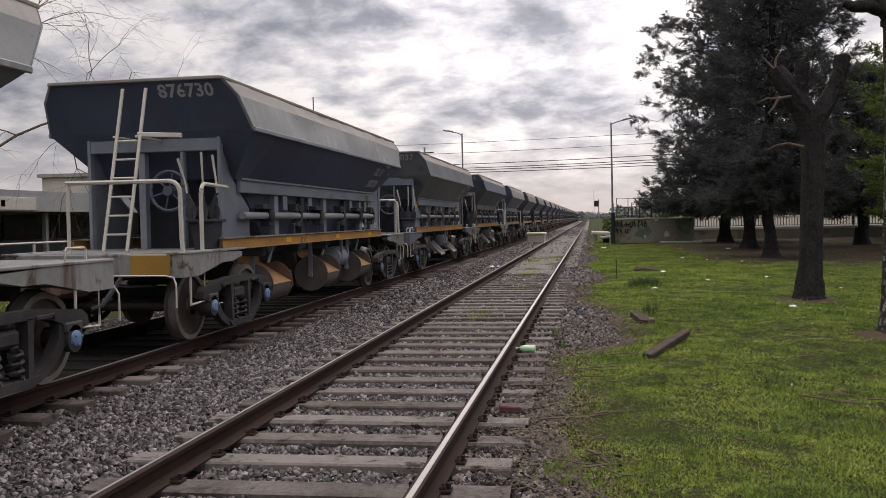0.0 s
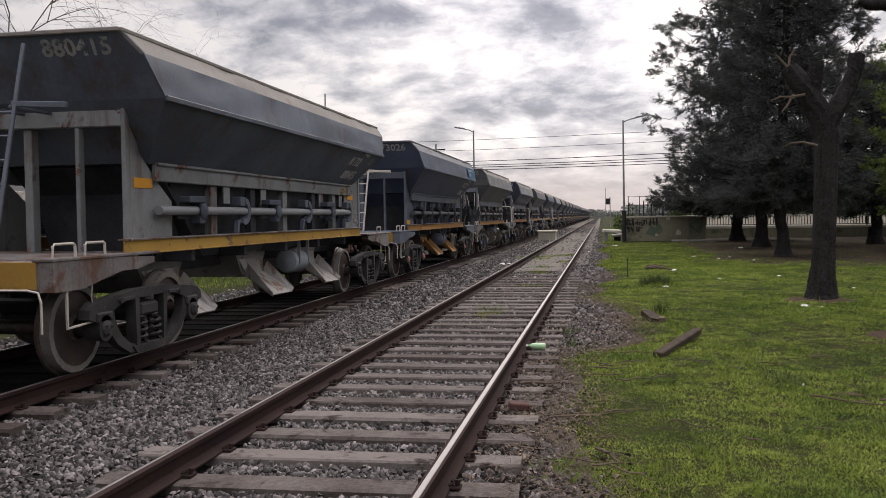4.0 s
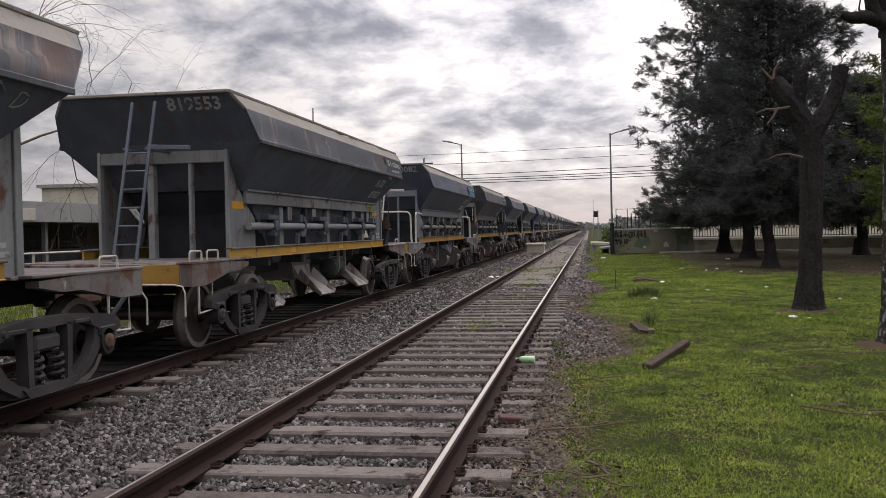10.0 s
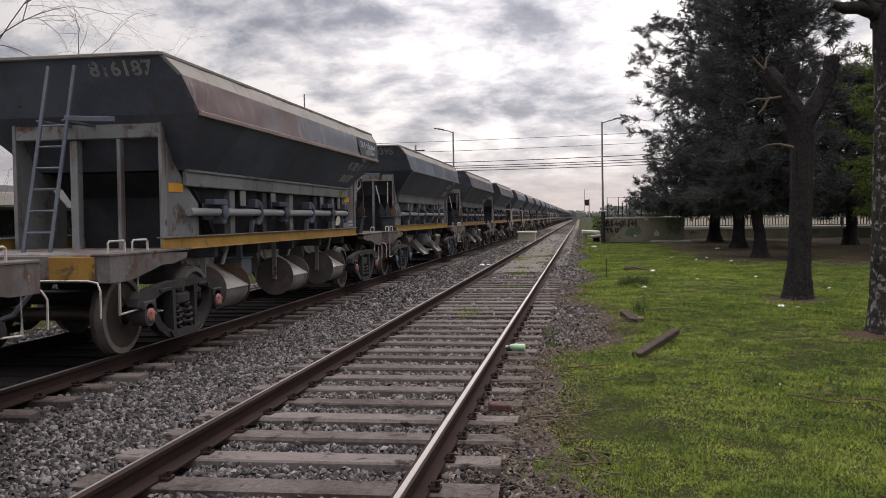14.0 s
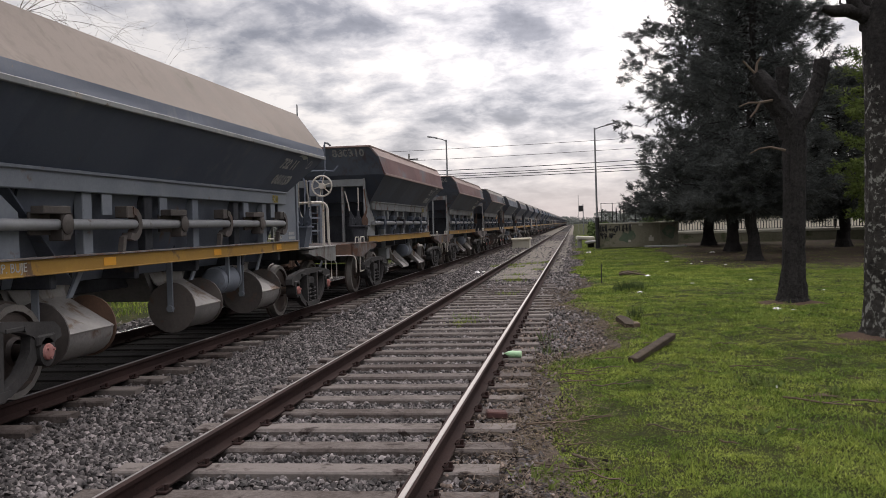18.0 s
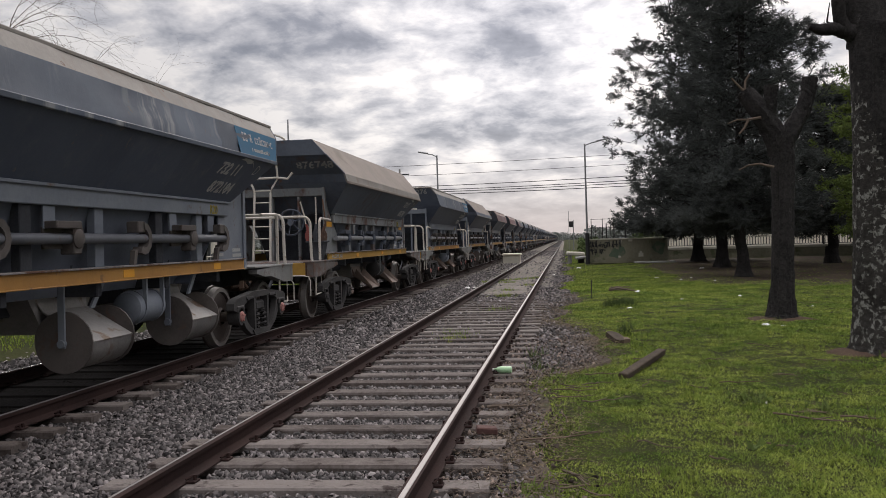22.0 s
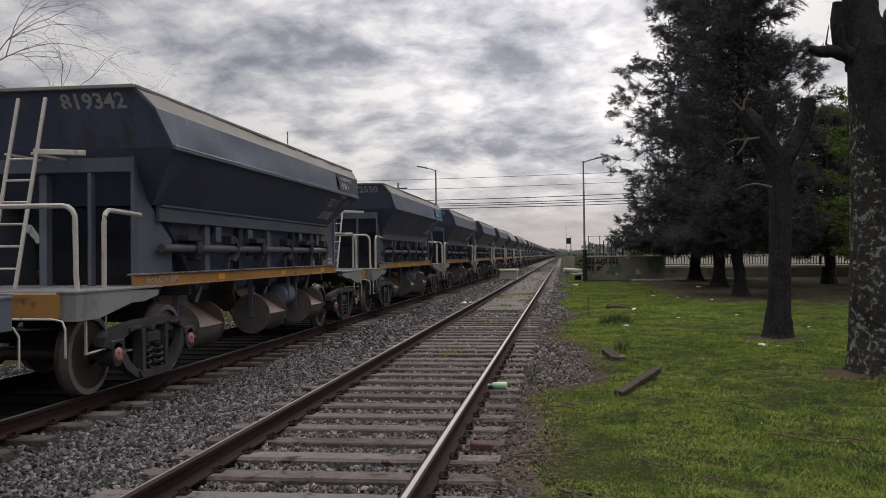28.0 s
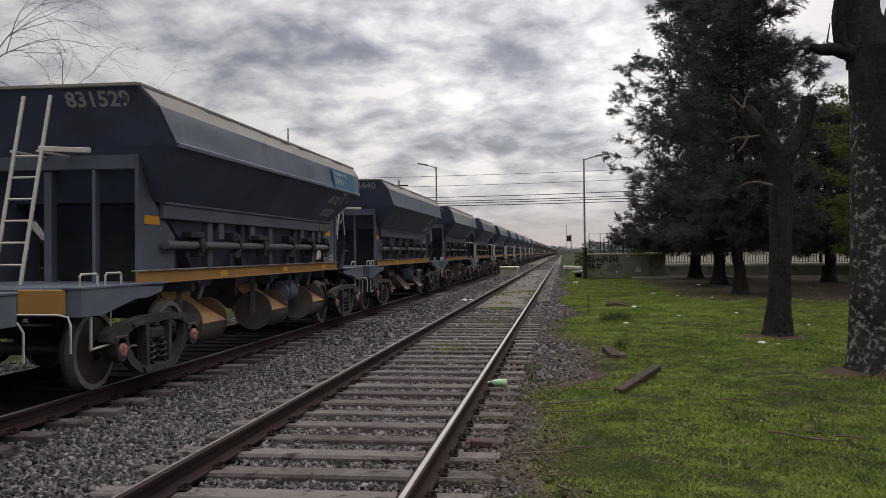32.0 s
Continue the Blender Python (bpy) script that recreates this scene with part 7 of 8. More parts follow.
# ---- beyond the train ----
def build_far_side():
    fl = thing("white_pipe_fence", "white pipe fence beyond the train", "fence")
    for i in range(40):
        part("fence_post", Geo().cyl((0, 0, -0.2), (0, 0, 1.35), 0.03, 6), WHITE, fl, "", "wpost").location = (-11.2, 4 + 2.0 * i, 0)
    for z in (0.45, 0.9, 1.32):
        part("fence_rail", Geo().cyl((-11.2, 4, z), (-11.2, 84, z), 0.025, 6), WHITE, fl)
    sh = thing("station_shed", "long low shed with a pale roof", "shed")
    part("roof", Geo().prism([(-21.5, 2.25), (-31, 2.75), (-31, 3.15), (-21.3, 3.05), (-21.3, 2.25)], "y", 12, 62), ROOFPALE, sh, "pale sheet roof with deep fascia")
    part("wall", Geo().box(-30.5, -30.2, 12.2, 61.8, -0.2, 2.72), CREAM, sh)
    for i in range(11):
        part("column", Geo().box(-0.09, 0.09, -0.09, 0.09, -0.2, 2.3, 0.01), GALV, sh, "", "scol").location = (-22.0, 13 + 4.8 * i, 0)
        part("window", Geo().box(-0.05, 0.05, -1.5, 1.5, 0, 1.4, 0.02), DARKGLASS, sh, "", "swin").location = (-30.15, 14.5 + 4.6 * i, 0.9)
    part("bench_wall", Geo().box(-24.2, -24.0, 12.5, 61, -0.2, 1.1, 0.01), OLIVE, sh, "dark low parapet")
    sb = thing("name_board", "white board with blurred dark lettering", "sign")
    part("board", Geo().box(-21.30, -21.26, 28.3, 30.6, 2.30, 2.78, 0.01), WHITE, sb)
    for i in range(6):
        part("lettering_bar", Geo().box(-21.259, -21.25, 28.55 + 0.32 * i, 28.77 + 0.32 * i, 2.42, 2.66), GREYBLUE, sb, "", "nb")
    for i, (x, y, h, w) in enumerate(((-48, 70, 6, 16), (-60, 105, 8, 22), (-52, 150, 6, 26))):
        t = thing("far_house", "plain pale house in the distance", "house")
        part("wall", Geo().box(x, x + 10, y, y + w, -0.2, h), CREAM, t)
        part("roof", Geo().box(x - 0.3, x + 10.3, y - 0.3, y + w + 0.3, h, h + 0.3), CONCRETE, t)
        for k in range(5):
            part("window", Geo().box(-0.04, 0.04, -0.6, 0.6, 0, 1.3), DARKGLASS, t, "", "fwin").location = (x + 10.0, y + 2 + k * (w - 4) / 4, 1.5)
    m = thing("radio_mast", "thin pole rising above the wagons", "pole")
    part("pole", Geo().cyl((-19.5, 60, 0), (-19.5, 60, 10.6), 0.09, 8, 0.05), GALV, m)
    u = thing("utility_pole", "concrete utility pole with a crossarm", "pole")
    part("pole", Geo().cyl((-16.0, 84, 0), (-16.0, 84, 8.8), 0.14, 8, 0.09), CONCRETE, u)
    part("crossarm", Geo().box(-16.9, -15.1, 83.95, 84.05, 8.2, 8.32), IRON, u)
    for x, y in ((-40, 86), (30, 78)):
        e = thing("utility_pole", "concrete utility pole with a crossarm", "pole")
        part("pole", Geo().cyl((x, y, -0.2), (x, y, 10.0), 0.14, 8, 0.09), CONCRETE, e)
        for z in (9.4, 8.5, 7.7, 7.2):
            part("crossarm", Geo().box(x - 0.6, x + 0.6, y - 0.05, y + 0.05, z - 0.05, z + 0.05), IRON, e)
    for i, (z0, z1, sag) in enumerate(((8.9, 9.4, 0.5), (7.9, 8.5, 0.5), (7.0, 7.6, 0.7), (6.75, 7.25, 0.8), (6.5, 6.9, 0.7), (6.2, 6.5, 0.6))):
        c = Geo().tube([(-40 + 70 * f, 86 - 8 * f, z0 + (z1 - z0) * f - sag * 4 * f * (1 - f) + 0.4) for f in (k / 24 for k in range(25))], 0.02 if i < 2 else 0.032, 4)
        solid("overhead_cable", c, IRON, "dark cable sagging across the line", "cable", "overhead cables")


def build_stacks():
    r = random.Random(21)
    for sx, sy, rows, long in ((-13.6, 19.5, 4, 2.6), (-14.4, 25.5, 3, 3.0), (-13.8, 33.0, 5, 2.8), (-14.2, 41.0, 4, 2.8)):
        t = thing("timber_stack", "rough stack of old dark sleepers", "timber", "stacked sleepers")
        for k in range(rows):
            for q in range(4 - k % 2):
                b = part("beam", lambda: Geo().box(-long / 2, long / 2, -0.12, 0.12, 0.0, 0.20, 0.015), PLANK, t, "", ("beam", long))
                b.matrix_basis = pose(sx + r.uniform(-0.15, 0.15), sy + 0.42 * q + r.uniform(-0.05, 0.05) + 0.2 * (k % 2), -0.02 + 0.205 * k, 0, 0, r.uniform(-4, 4))
    for k, (px, py, h, lean) in enumerate(((-11.9, 15.2, 1.9, 6), (-11.8, 20.6, 2.1, -3), (-11.9, 29.0, 1.9, 4), (-11.7, 37.0, 2.0, -5))):
        p = thing("fence_stake", "weathered leaning wooden post", "post", "old wooden posts", "", pose(px, py, -0.1, lean, 0, 10 * k))
        part("stake", Geo().box(-0.09, 0.09, -0.07, 0.07, 0, h, 0.02), PLANK, p, "", ("stake", h))


build_far_side()
build_stacks()


# ---- small things beside the track ----
def build_litter():
    r = random.Random(12)
    pl = thing("timber_plank", "old grey timber plank lying in the grass", "plank", "", "", pose(0.95, 11.12, 0.065, 3.0, 5, 0))
    d = Vector((1.31 - 0.557, 12.15 - 9.9, 0)).normalized()
    part("board", Geo().box(-0.056, 0.056, -1.0, 1.0, -0.06, 0.022, 0.010, Matrix.Rotation(math.atan2(d.y, d.x) - math.pi / 2, 4, "Z")), PLANK, pl)
    b = thing("timber_offcut", "broken dark piece of old timber in grass", "timber", "", "", pose(0.78, 14.15, 0.03, 6, 4, 12))
    part("slab", Geo().prism([(-0.09, -0.32), (0.07, -0.38), (0.11, -0.15), (0.09, 0.22), (0.01, 0.36), (-0.10, 0.26)], "z", -0.05, 0.03), PLANK, b)
    part("splinter", Geo().prism([(0.02, -0.40), (0.13, -0.36), (0.12, -0.22), (0.05, -0.25)], "z", -0.03, 0.055), STICK, b, "paler split end")
    g = Geo().lathe([(0.0, 0.0), (0.040, 0.004), (0.044, 0.02), (0.041, 0.07), (0.044, 0.13), (0.036, 0.17), (0.016, 0.205), (0.015, 0.225), (0.0, 0.226)], (0, 0, 0), "y", 14)
    bt = thing("plastic_bottle", "crushed green plastic bottle on the stones", "bottle", "", "", pose(-0.68, 10.62, 0.042, 0, 0, 84))
    part("body", g, BOTTLE, bt)
    part("cap", Geo().cyl((0, 0.222, 0), (0, 0.243, 0), 0.018, 10), LITTER, bt, "white screw cap")
    for i, (x, y, s) in enumerate(((3.5, 16.0, 0.11), (3.75, 15.8, 0.06), (-3.4, 29.9, 0.14), (-3.2, 30.2, 0.09), (3.45, 34.0, 0.10), (4.21, 32.8, 0.08), (4.72, 33.8, 0.09), (6.5, 43.0, 0.13), (5.14, 31.1, 0.09), (2.07, 26.0, 0.10), (1.42, 20.0, 0.07), (2.92, 22.6, 0.06), (-0.55, 39.6, 0.10), (-0.04, 36.2, 0.12), (4.63, 24.1, 0.07), (0.7, 46.8, 0.15), (5.5, 20.5, 0.06), (1.95, 8.95, 0.02))):
        p = Geo()
        n = 8
        vs = [(s * r.uniform(0.6, 1.1) * math.cos(6.28 * k / n), s * r.uniform(0.6, 1.1) * math.sin(6.28 * k / n), r.uniform(0, 0.03)) for k in range(n)]
        vs += [(q[0] * 0.5, q[1] * 0.5, s * r.uniform(0.2, 0.5)) for q in vs] + [(0, 0, s * 0.35)]
        fs = [(k, (k + 1) % n, n + (k + 1) % n, n + k) for k in range(n)] + [(n + k, n + (k + 1) % n, 2 * n) for k in range(n)]
        o = solid("litter_scrap", p.add(vs, fs), LITTER, "crumpled dirty white plastic scrap", "litter", "scattered litter")
        o.location = (x, y, float(ground_z(x, y)) if x > -0.4 else -0.03)
    # fallen twigs
    for i in range(34):
        if i < 24:
            x, y = r.uniform(-0.75, 0.4), r.uniform(4.4, 13)
        else:
            x, y = r.uniform(0.5, 3.6), r.uniform(5, 13)
        a, L = r.uniform(-1.4, 1.4), r.uniform(0.2, 0.6)
        pts = [(L * (k / 5 - 0.5), 0.03 * L * math.sin(k * 0.9 + i), 0.012 + 0.02 * r.random()) for k in range(6)]
        g = Geo().tube(pts, [0.007, 0.007, 0.006, 0.005, 0.004, 0.003], 5)
        if r.random() < 0.6:
            g.tube([pts[2], (pts[2][0] + 0.2 * L, 0.16 * L, 0.03)], [0.005, 0.002], 4)
        o = solid("fallen_twig", g, STICK if i % 3 else TWIG, "dry brown fallen twig on the ground", "twig", "fallen twigs")
        o.matrix_basis = pose(x, y, float(ground_z(x, y)) + 0.035, 0, 0, math.degrees(a))
    for i, (x0, y0, x1, y1, w) in enumerate(((-0.18, 8.85, 0.26, 9.01, 9), (-0.42, 6.98, 0.29, 7.34, 12), (-0.16, 6.38, 0.1, 6.44, 8), (-0.49, 5.78, -0.3, 5.78, 9), (-0.07, 5.71, 0.22, 5.78, 9), (-0.04, 6.12, 0.12, 5.77, 13), (-0.8, 8.49, -0.41, 8.55, 22), (1.79, 7.99, 2.35, 7.64, 13), (-0.3, 5.84, -0.21, 6.1, 12), (-0.5, 7.34, -0.45, 6.87, 9), (-0.06, 8.3, -0.02, 7.71, 9), (-0.4, 8.69, -0.28, 9.27, 8), (0.88, 9.97, 1.15, 9.76, 6), (1.28, 9.67, 1.46, 9.47, 6), (2.08, 8.25, 2.28, 8.42, 9), (2.12, 8.38, 2.34, 8.22, 8), (2.16, 8.2, 2.22, 8.5, 7), (2.05, 8.33, 2.36, 8.31, 8), (2.34, 7.92, 2.62, 7.82, 13), (2.37, 10.5, 2.5, 10.56, 8), (1.5, 6.9, 1.68, 6.82, 10), (1.0, 6.45, 1.12, 6.36, 10), (2.45, 10.6, 2.62, 10.4, 10))):
        d = Vector((x1 - x0, y1 - y0))
        L = d.length
        pts = [(L * (k / 7 - 0.5), 0.022 * L * math.sin(k * 0.8 + i), 0.004 * math.sin(k * 1.1 + i)) for k in range(8)]
        g = Geo().tube(pts, [w * 0.0008 * q for q in (1, 1.05, 0.95, 1, 0.85, 0.8, 0.6, 0.35)], 6)
        g.tube([pts[4], (pts[4][0] + 0.16 * L, 0.14 * L, 0.012)], [w * 0.0006, w * 0.0002], 4)
        o = solid("fallen_stick", g, TWIG if i in (6, 8, 5) else STICK, "dry brown broken stick on the ground", "stick", "fallen sticks")
        mx, my = (x0 + x1) / 2, (y0 + y1) / 2
        o.matrix_basis = pose(mx, my, max(float(ground_z(mx, my)) + 0.035, -0.02) + w * 0.001, 0, 0, math.degrees(math.atan2(d.y, d.x)))
    bk = thing("loose_brick", "chipped red brick beside the rail", "brick", "", "", pose(-0.70, 7.36, 0.02, 4, 6, 15))
    part("block", Geo().box(-0.09, 0.09, -0.05, 0.05, -0.03, 0.03, 0.01), BRICKRED, bk)
    st = thing("grass_stake", "thin dark stake in the grass", "stake")
    part("rod", Geo().cyl((0.68, 23.6, -0.05), (0.68, 23.6, 0.50), 0.012, 6), IRON, st)
    lg = thing("fallen_branch", "grey fallen branch in the grass", "branch")
    part("bough", Geo().tube([(1.30, 26.6, 0.04), (1.55, 26.4, 0.10), (1.8, 26.2, 0.07), (2.05, 26.0, 0.03)], [0.045, 0.04, 0.03, 0.012], 6), TWIG, lg)
    for k in range(22):
        px, py = r.uniform(1.25, 1.75), r.uniform(26.2, 26.8)
        a = r.uniform(-0.9, 0.5)
        q = r.uniform(0.15, 0.4)
        part("twig", Geo().tube([(px, py, 0.03 + r.uniform(0, 0.12)), (px + q * 0.5 * math.cos(a), py + q * 0.5 * math.sin(a), r.uniform(0.05, 0.16)), (px + q * math.cos(a), py + q * math.sin(a), 0.02)], [0.012, 0.010, 0.005], 4), TWIG, lg)


build_litter()


def build_grass():
    """Blades over the near lawn, thinning with distance and at worn patches."""
    r = np.random.RandomState(5)
    n = 420000
    y = 3.6 + 28 * r.uniform(0, 1, n) ** 1.7
    x = -0.6 + (1.7 + y * 0.42) * r.uniform(0, 1, n)
    ex = edge_x(y)
    wear = 0.5 * patches(x, y, 1.1, 41) + 0.3 * patches(x, y, 0.42, 42) + 0.2 * patches(x, y, 0.16, 43)
    trunk = np.minimum(np.hypot(x - 4.12, y - 17.4), np.hypot(x - 4.22, y - 12.5))
    isle = np.zeros(n, bool)
    for ix, iy, ia, ib in ((-0.22, 5.6, 0.20, 0.28), (0.03, 5.4, 0.18, 0.3), (-0.1, 6.08, 0.10, 0.12), (-0.28, 10.5, 0.20, 0.6), (-0.40, 11.6, 0.14, 0.7), (-0.27, 8.0, 0.13, 0.3), (-0.35, 13.2, 0.15, 0.5)):
        isle |= np.hypot((x - ix) / ia, (y - iy) / ib) + r.normal(0, 0.35, n) < 0.9
    keep = (isle | (x > ex + r.normal(0.10, 0.26, n))) & ((wear + r.normal(0, 0.07, n) < 0.66) | (r.uniform(0, 1, n) < 0.5)) & (trunk > 0.55 + r.normal(0, 0.15, n))
    x, y = x[keep], y[keep]
    n = len(x)
    tall = 0.017 + 0.012 * (np.sin(0.9 * x + 1.7) * np.sin(0.7 * y) + 1) * r.uniform(0.4, 1.3, n)
    clump = 0.55 * patches(x, y, 0.22, 44) + 0.45 * patches(x, y, 0.09, 45)
    h = 0.85 * tall * r.uniform(0.5, 1.2, n) * (1 + 0.012 * y) * (0.2 + 1.45 * clump)
    w = (0.0029 + 0.0006 * y) * r.uniform(0.7, 1.3, n)
    a, le = r.uniform(0, 6.28, n), r.uniform(0.4, 1.7, n)
    z = ground_z(x, y) + 0.035 * isle[keep]
    c, s = np.cos(a), np.sin(a)
    q = a + r.uniform(-0.8, 0.8, n)
    B = np.stack([x, y, z - 0.004], -1)
    W = np.stack([c * w, s * w, 0 * w], -1)
    T = np.stack([np.cos(q + 1.5) * h * le, np.sin(q + 1.5) * h * le, h], -1)
    V = np.stack([B - W, B + W, B + T], 1)
    F = np.arange(n)[:, None] * 3 + np.array([[0, 1, 2]])
    n2 = 200000
    y2 = 27 + 34 * r.uniform(0, 1, n2) ** 1.4
    x2 = -0.3 + (1.0 + y2 * 0.40) * r.uniform(0, 1, n2)
    y2[138000:], x2[138000:] = r.uniform(-7, 4, 62000), r.uniform(-0.4, 6, 62000)
    y2[130000:138000], x2[130000:138000] = r.uniform(56, 110, 8000), r.uniform(0.0, 1.6, 8000)
    inner = np.minimum(x2 - soil_x(y2), (y2 - 27.5) * 0.8)
    bare = (inner + r.normal(0, 0.35, n2) > 0) & (r.uniform(0, 1, n2) < np.clip(0.45 + 0.16 * inner, 0.45, 0.93))
    k2 = (x2 > edge_x(y2) + r.normal(0.1, 0.2, n2)) & ~bare & ~((y2 > 53) & (x2 > 1.2) & (y2 < 66))
    x2, y2 = x2[k2], y2[k2]
    n2 = len(x2)
    a2, h2, w2 = r.uniform(0, 6.28, n2), 0.042 * r.uniform(0.5, 1.4, n2), 0.020 * r.uniform(0.6, 1.3, n2)
    B2 = np.stack([x2, y2, ground_z(x2, y2) - 0.004], -1)
    W2 = np.stack([np.cos(a2) * w2, np.sin(a2) * w2, 0 * w2], -1)
    T2 = np.stack([r.normal(0, 0.04, n2), r.normal(0, 0.04, n2), h2], -1)
    V = np.concatenate([V, np.stack([B2 - W2, B2 + W2, B2 + T2], 1)])
    F = np.arange(n + n2)[:, None] * 3 + np.array([[0, 1, 2]])
    n3 = 30000
    x3, y3 = r.uniform(-16, -9.2, n3), 3 + 45 * r.uniform(0, 1, n3) ** 1.3
    k3 = x3 < -9.5 + 0.5 * patches(x3, y3, 0.8, 46)
    x3, y3 = x3[k3], y3[k3]
    n3 = len(x3)
    a3, h3, w3 = r.uniform(0, 6.28, n3), r.uniform(0.04, 0.16, n3), r.uniform(0.008, 0.018, n3)
    B3 = np.stack([x3, y3, ground_z(x3, y3) - 0.004], -1)
    W3 = np.stack([np.cos(a3) * w3, np.sin(a3) * w3, 0 * w3], -1)
    T3 = np.stack([r.normal(0, 0.04, n3), r.normal(0, 0.04, n3), h3], -1)
    V = np.concatenate([V, np.stack([B3 - W3, B3 + W3, B3 + T3], 1)])
    F = np.arange(n + n2 + n3)[:, None] * 3 + np.array([[0, 1, 2]])
    tagged(new("grass_blades", raw_mesh("grass_blades", V.reshape(-1, 3), F, BLADE)), "short bright green grass blades", "grass", "", "stuff")
    # taller tufts
    P = []
    for tx, ty, k in ((1.22, 20.6, 90), (1.1, 20.5, 50), (1.35, 20.4, 50), (-2.45, 34.6, 50), (-2.1, 35.2, 70), (-1.75, 35.6, 70), (-1.4, 36.2, 60), (-1.2, 36.9, 40), (-3.0, 34.2, 40), (1.9, 19.5, 20), (1.9, 8.2, 40), (0.25, 5.6, 50), (2.7, 7.8, 30), (1.55, 21, 60), (-1.9, 14.5, 45), (-2.0, 15.3, 40), (-1.6, 20.5, 50), (-1.8, 25.5, 60), (-1.9, 28, 60), (-1.3, 31, 60), (-2.2, 33, 60), (0.9, 14.6, 30)):
        for i in range(k):
            P.append((tx + r.normal(0, 0.16), ty + r.normal(0, 0.22)))
    for i in range(170):
        ty = 4.2 + 14 * r.uniform() ** 1.3
        tx = 0.4 + r.uniform() * (0.9 + 0.40 * ty)
        for k in range(7):
            P.append((tx + r.normal(0, 0.05), ty + r.normal(0, 0.05)))
    P = np.array(P)
    base = np.stack([P[:, 0], P[:, 1], np.where(P[:, 0] > -0.4, ground_z(P[:, 0], P[:, 1]), -0.04)], -1)
    V, F = foliage(base, np.tile([0, 0, 1.0], (len(P), 1)), 5, 0.085, 0.005, 6, -0.4, 0.6)
    big = np.array([(cx + r.normal(0, sd), cy + r.normal(0, sd)) for cx, cy, sd, k in ((1.22, 20.6, 0.13, 80), (1.05, 20.4, 0.08, 40), (1.42, 20.5, 0.08, 30), (0.98, 14.9, 0.05, 22), (-0.42, 12.4, 0.07, 30), (-0.38, 11.2, 0.08, 30)) for q in range(k)])
    V2, F2 = foliage(np.stack([big[:, 0], big[:, 1], ground_z(big[:, 0], big[:, 1])], -1), np.tile([0, 0, 1.0], (len(big), 1)), 4, 0.20, 0.008, 16, -0.5, 0.45)
    tagged(new("grass_tussocks", raw_mesh("grass_tussocks", V2, F2, HEDGE)), "dark green tussocks of uncut grass", "grass", "", "stuff")
    # broad-leaved weeds
    P = []
    for tx, ty, k in ((1.83, 9.0, 16), (1.95, 9.1, 10), (0.6, 8.66, 8), (0.9, 14.9, 8), (1.5, 6.9, 7), (-0.2, 5.6, 14), (-0.35, 5.7, 8), (2.3, 8.5, 10), (3.0, 10.4, 8), (1.3, 12.6, 8), (-0.3, 10.9, 8)):
        for i in range(k):
            P.append((tx + r.normal(0, 0.09), ty + r.normal(0, 0.10)))
    P = np.array(P)
    B = np.stack([P[:, 0], P[:, 1], np.maximum(ground_z(P[:, 0], P[:, 1]), -0.05) + 0.01], -1)
    VV, FF = foliage(B, np.tile([0, 0, 0.4], (len(P), 1)), 5, 0.08, 0.017, 9, -0.25, 0.8)
    VV[:, 2] = np.maximum(VV[:, 2], np.repeat(np.repeat(B[:, 2], 5), 3) - 0.005)
    tagged(new("broadleaf_weeds", raw_mesh("broadleaf_weeds", VV, FF, LEAVES)), "small broad-leaved green weeds", "weeds", "", "stuff")
    tagged(new("weed_tufts", raw_mesh("weed_tufts", V, F, BLADE)), "tufts of green weeds in the stones and lawn", "weeds", "", "stuff")


build_grass()


def bed_z(x, y):
    return np.where((x > -4.3) & (x < -3.3), -0.045, np.where(x > -0.45, -0.045, np.where(x > -3.3, -0.062, -0.075)))


def off_sleepers(x, y, r):
    ph = np.abs(((y - 4.51 + 0.3) % SLEEPER_STEP) - 0.3)
    on = (np.abs(x - NEAR_X) < 1.36) & (ph < 0.13)
    on2 = (np.abs(x - TRACK_X) < 1.36) & (np.abs(((y - 4.3 + 0.3) % SLEEPER_STEP) - 0.3) < 0.13)
    rail = (np.abs(np.abs(x - NEAR_X) - GAUGE / 2) < 0.09) | (np.abs(np.abs(x - TRACK_X) - GAUGE / 2) < 0.09)
    return ~(rail | ((on | on2) & (r.uniform(0, 1, len(x)) > 0.05)))


def to_edge(x, y, r):
    return off_sleepers(x, y, r) & (x < edge_x(y) + r.normal(-0.2, 0.16, len(x)))


scatter_stones("ballast_stones", 96000, (-5.05, 0.4), (3.6, 14.8), 0.0212, bed_z, "loose angular grey ballast stones", STONE, to_edge, 1)
scatter_stones("ballast_stones", 34000, (-5.05, 0.4), (14.4, 42), 0.031, bed_z, "loose angular grey ballast stones", STONE, to_edge, 4)
scatter_stones("ballast_stones", 9000, (-5.05, 0.1), (41, 115), 0.045, bed_z, "loose angular grey ballast stones", STONE, to_edge, 6)
scatter_stones("ballast_stones", 20000, (-5.05, 0.4), (-7, 3.7), 0.03, bed_z, "loose angular grey ballast stones", STONE, to_edge, 7)
scatter_stones("ballast_stones", 6000, (-9.6, -7.4), (4, 40), 0.034, lambda x, y: bed_z(x, y) - 0.08 * (x < -8.6), "loose angular grey ballast stones", STONE, None, 8)
scatter_stones("oily_stones", 8000, (-7.6, -5.1), (5, 26), 0.030, bed_z, "loose oily ballast stones, darkened as the train's shade", OILY_SHADE, off_sleepers, 2)
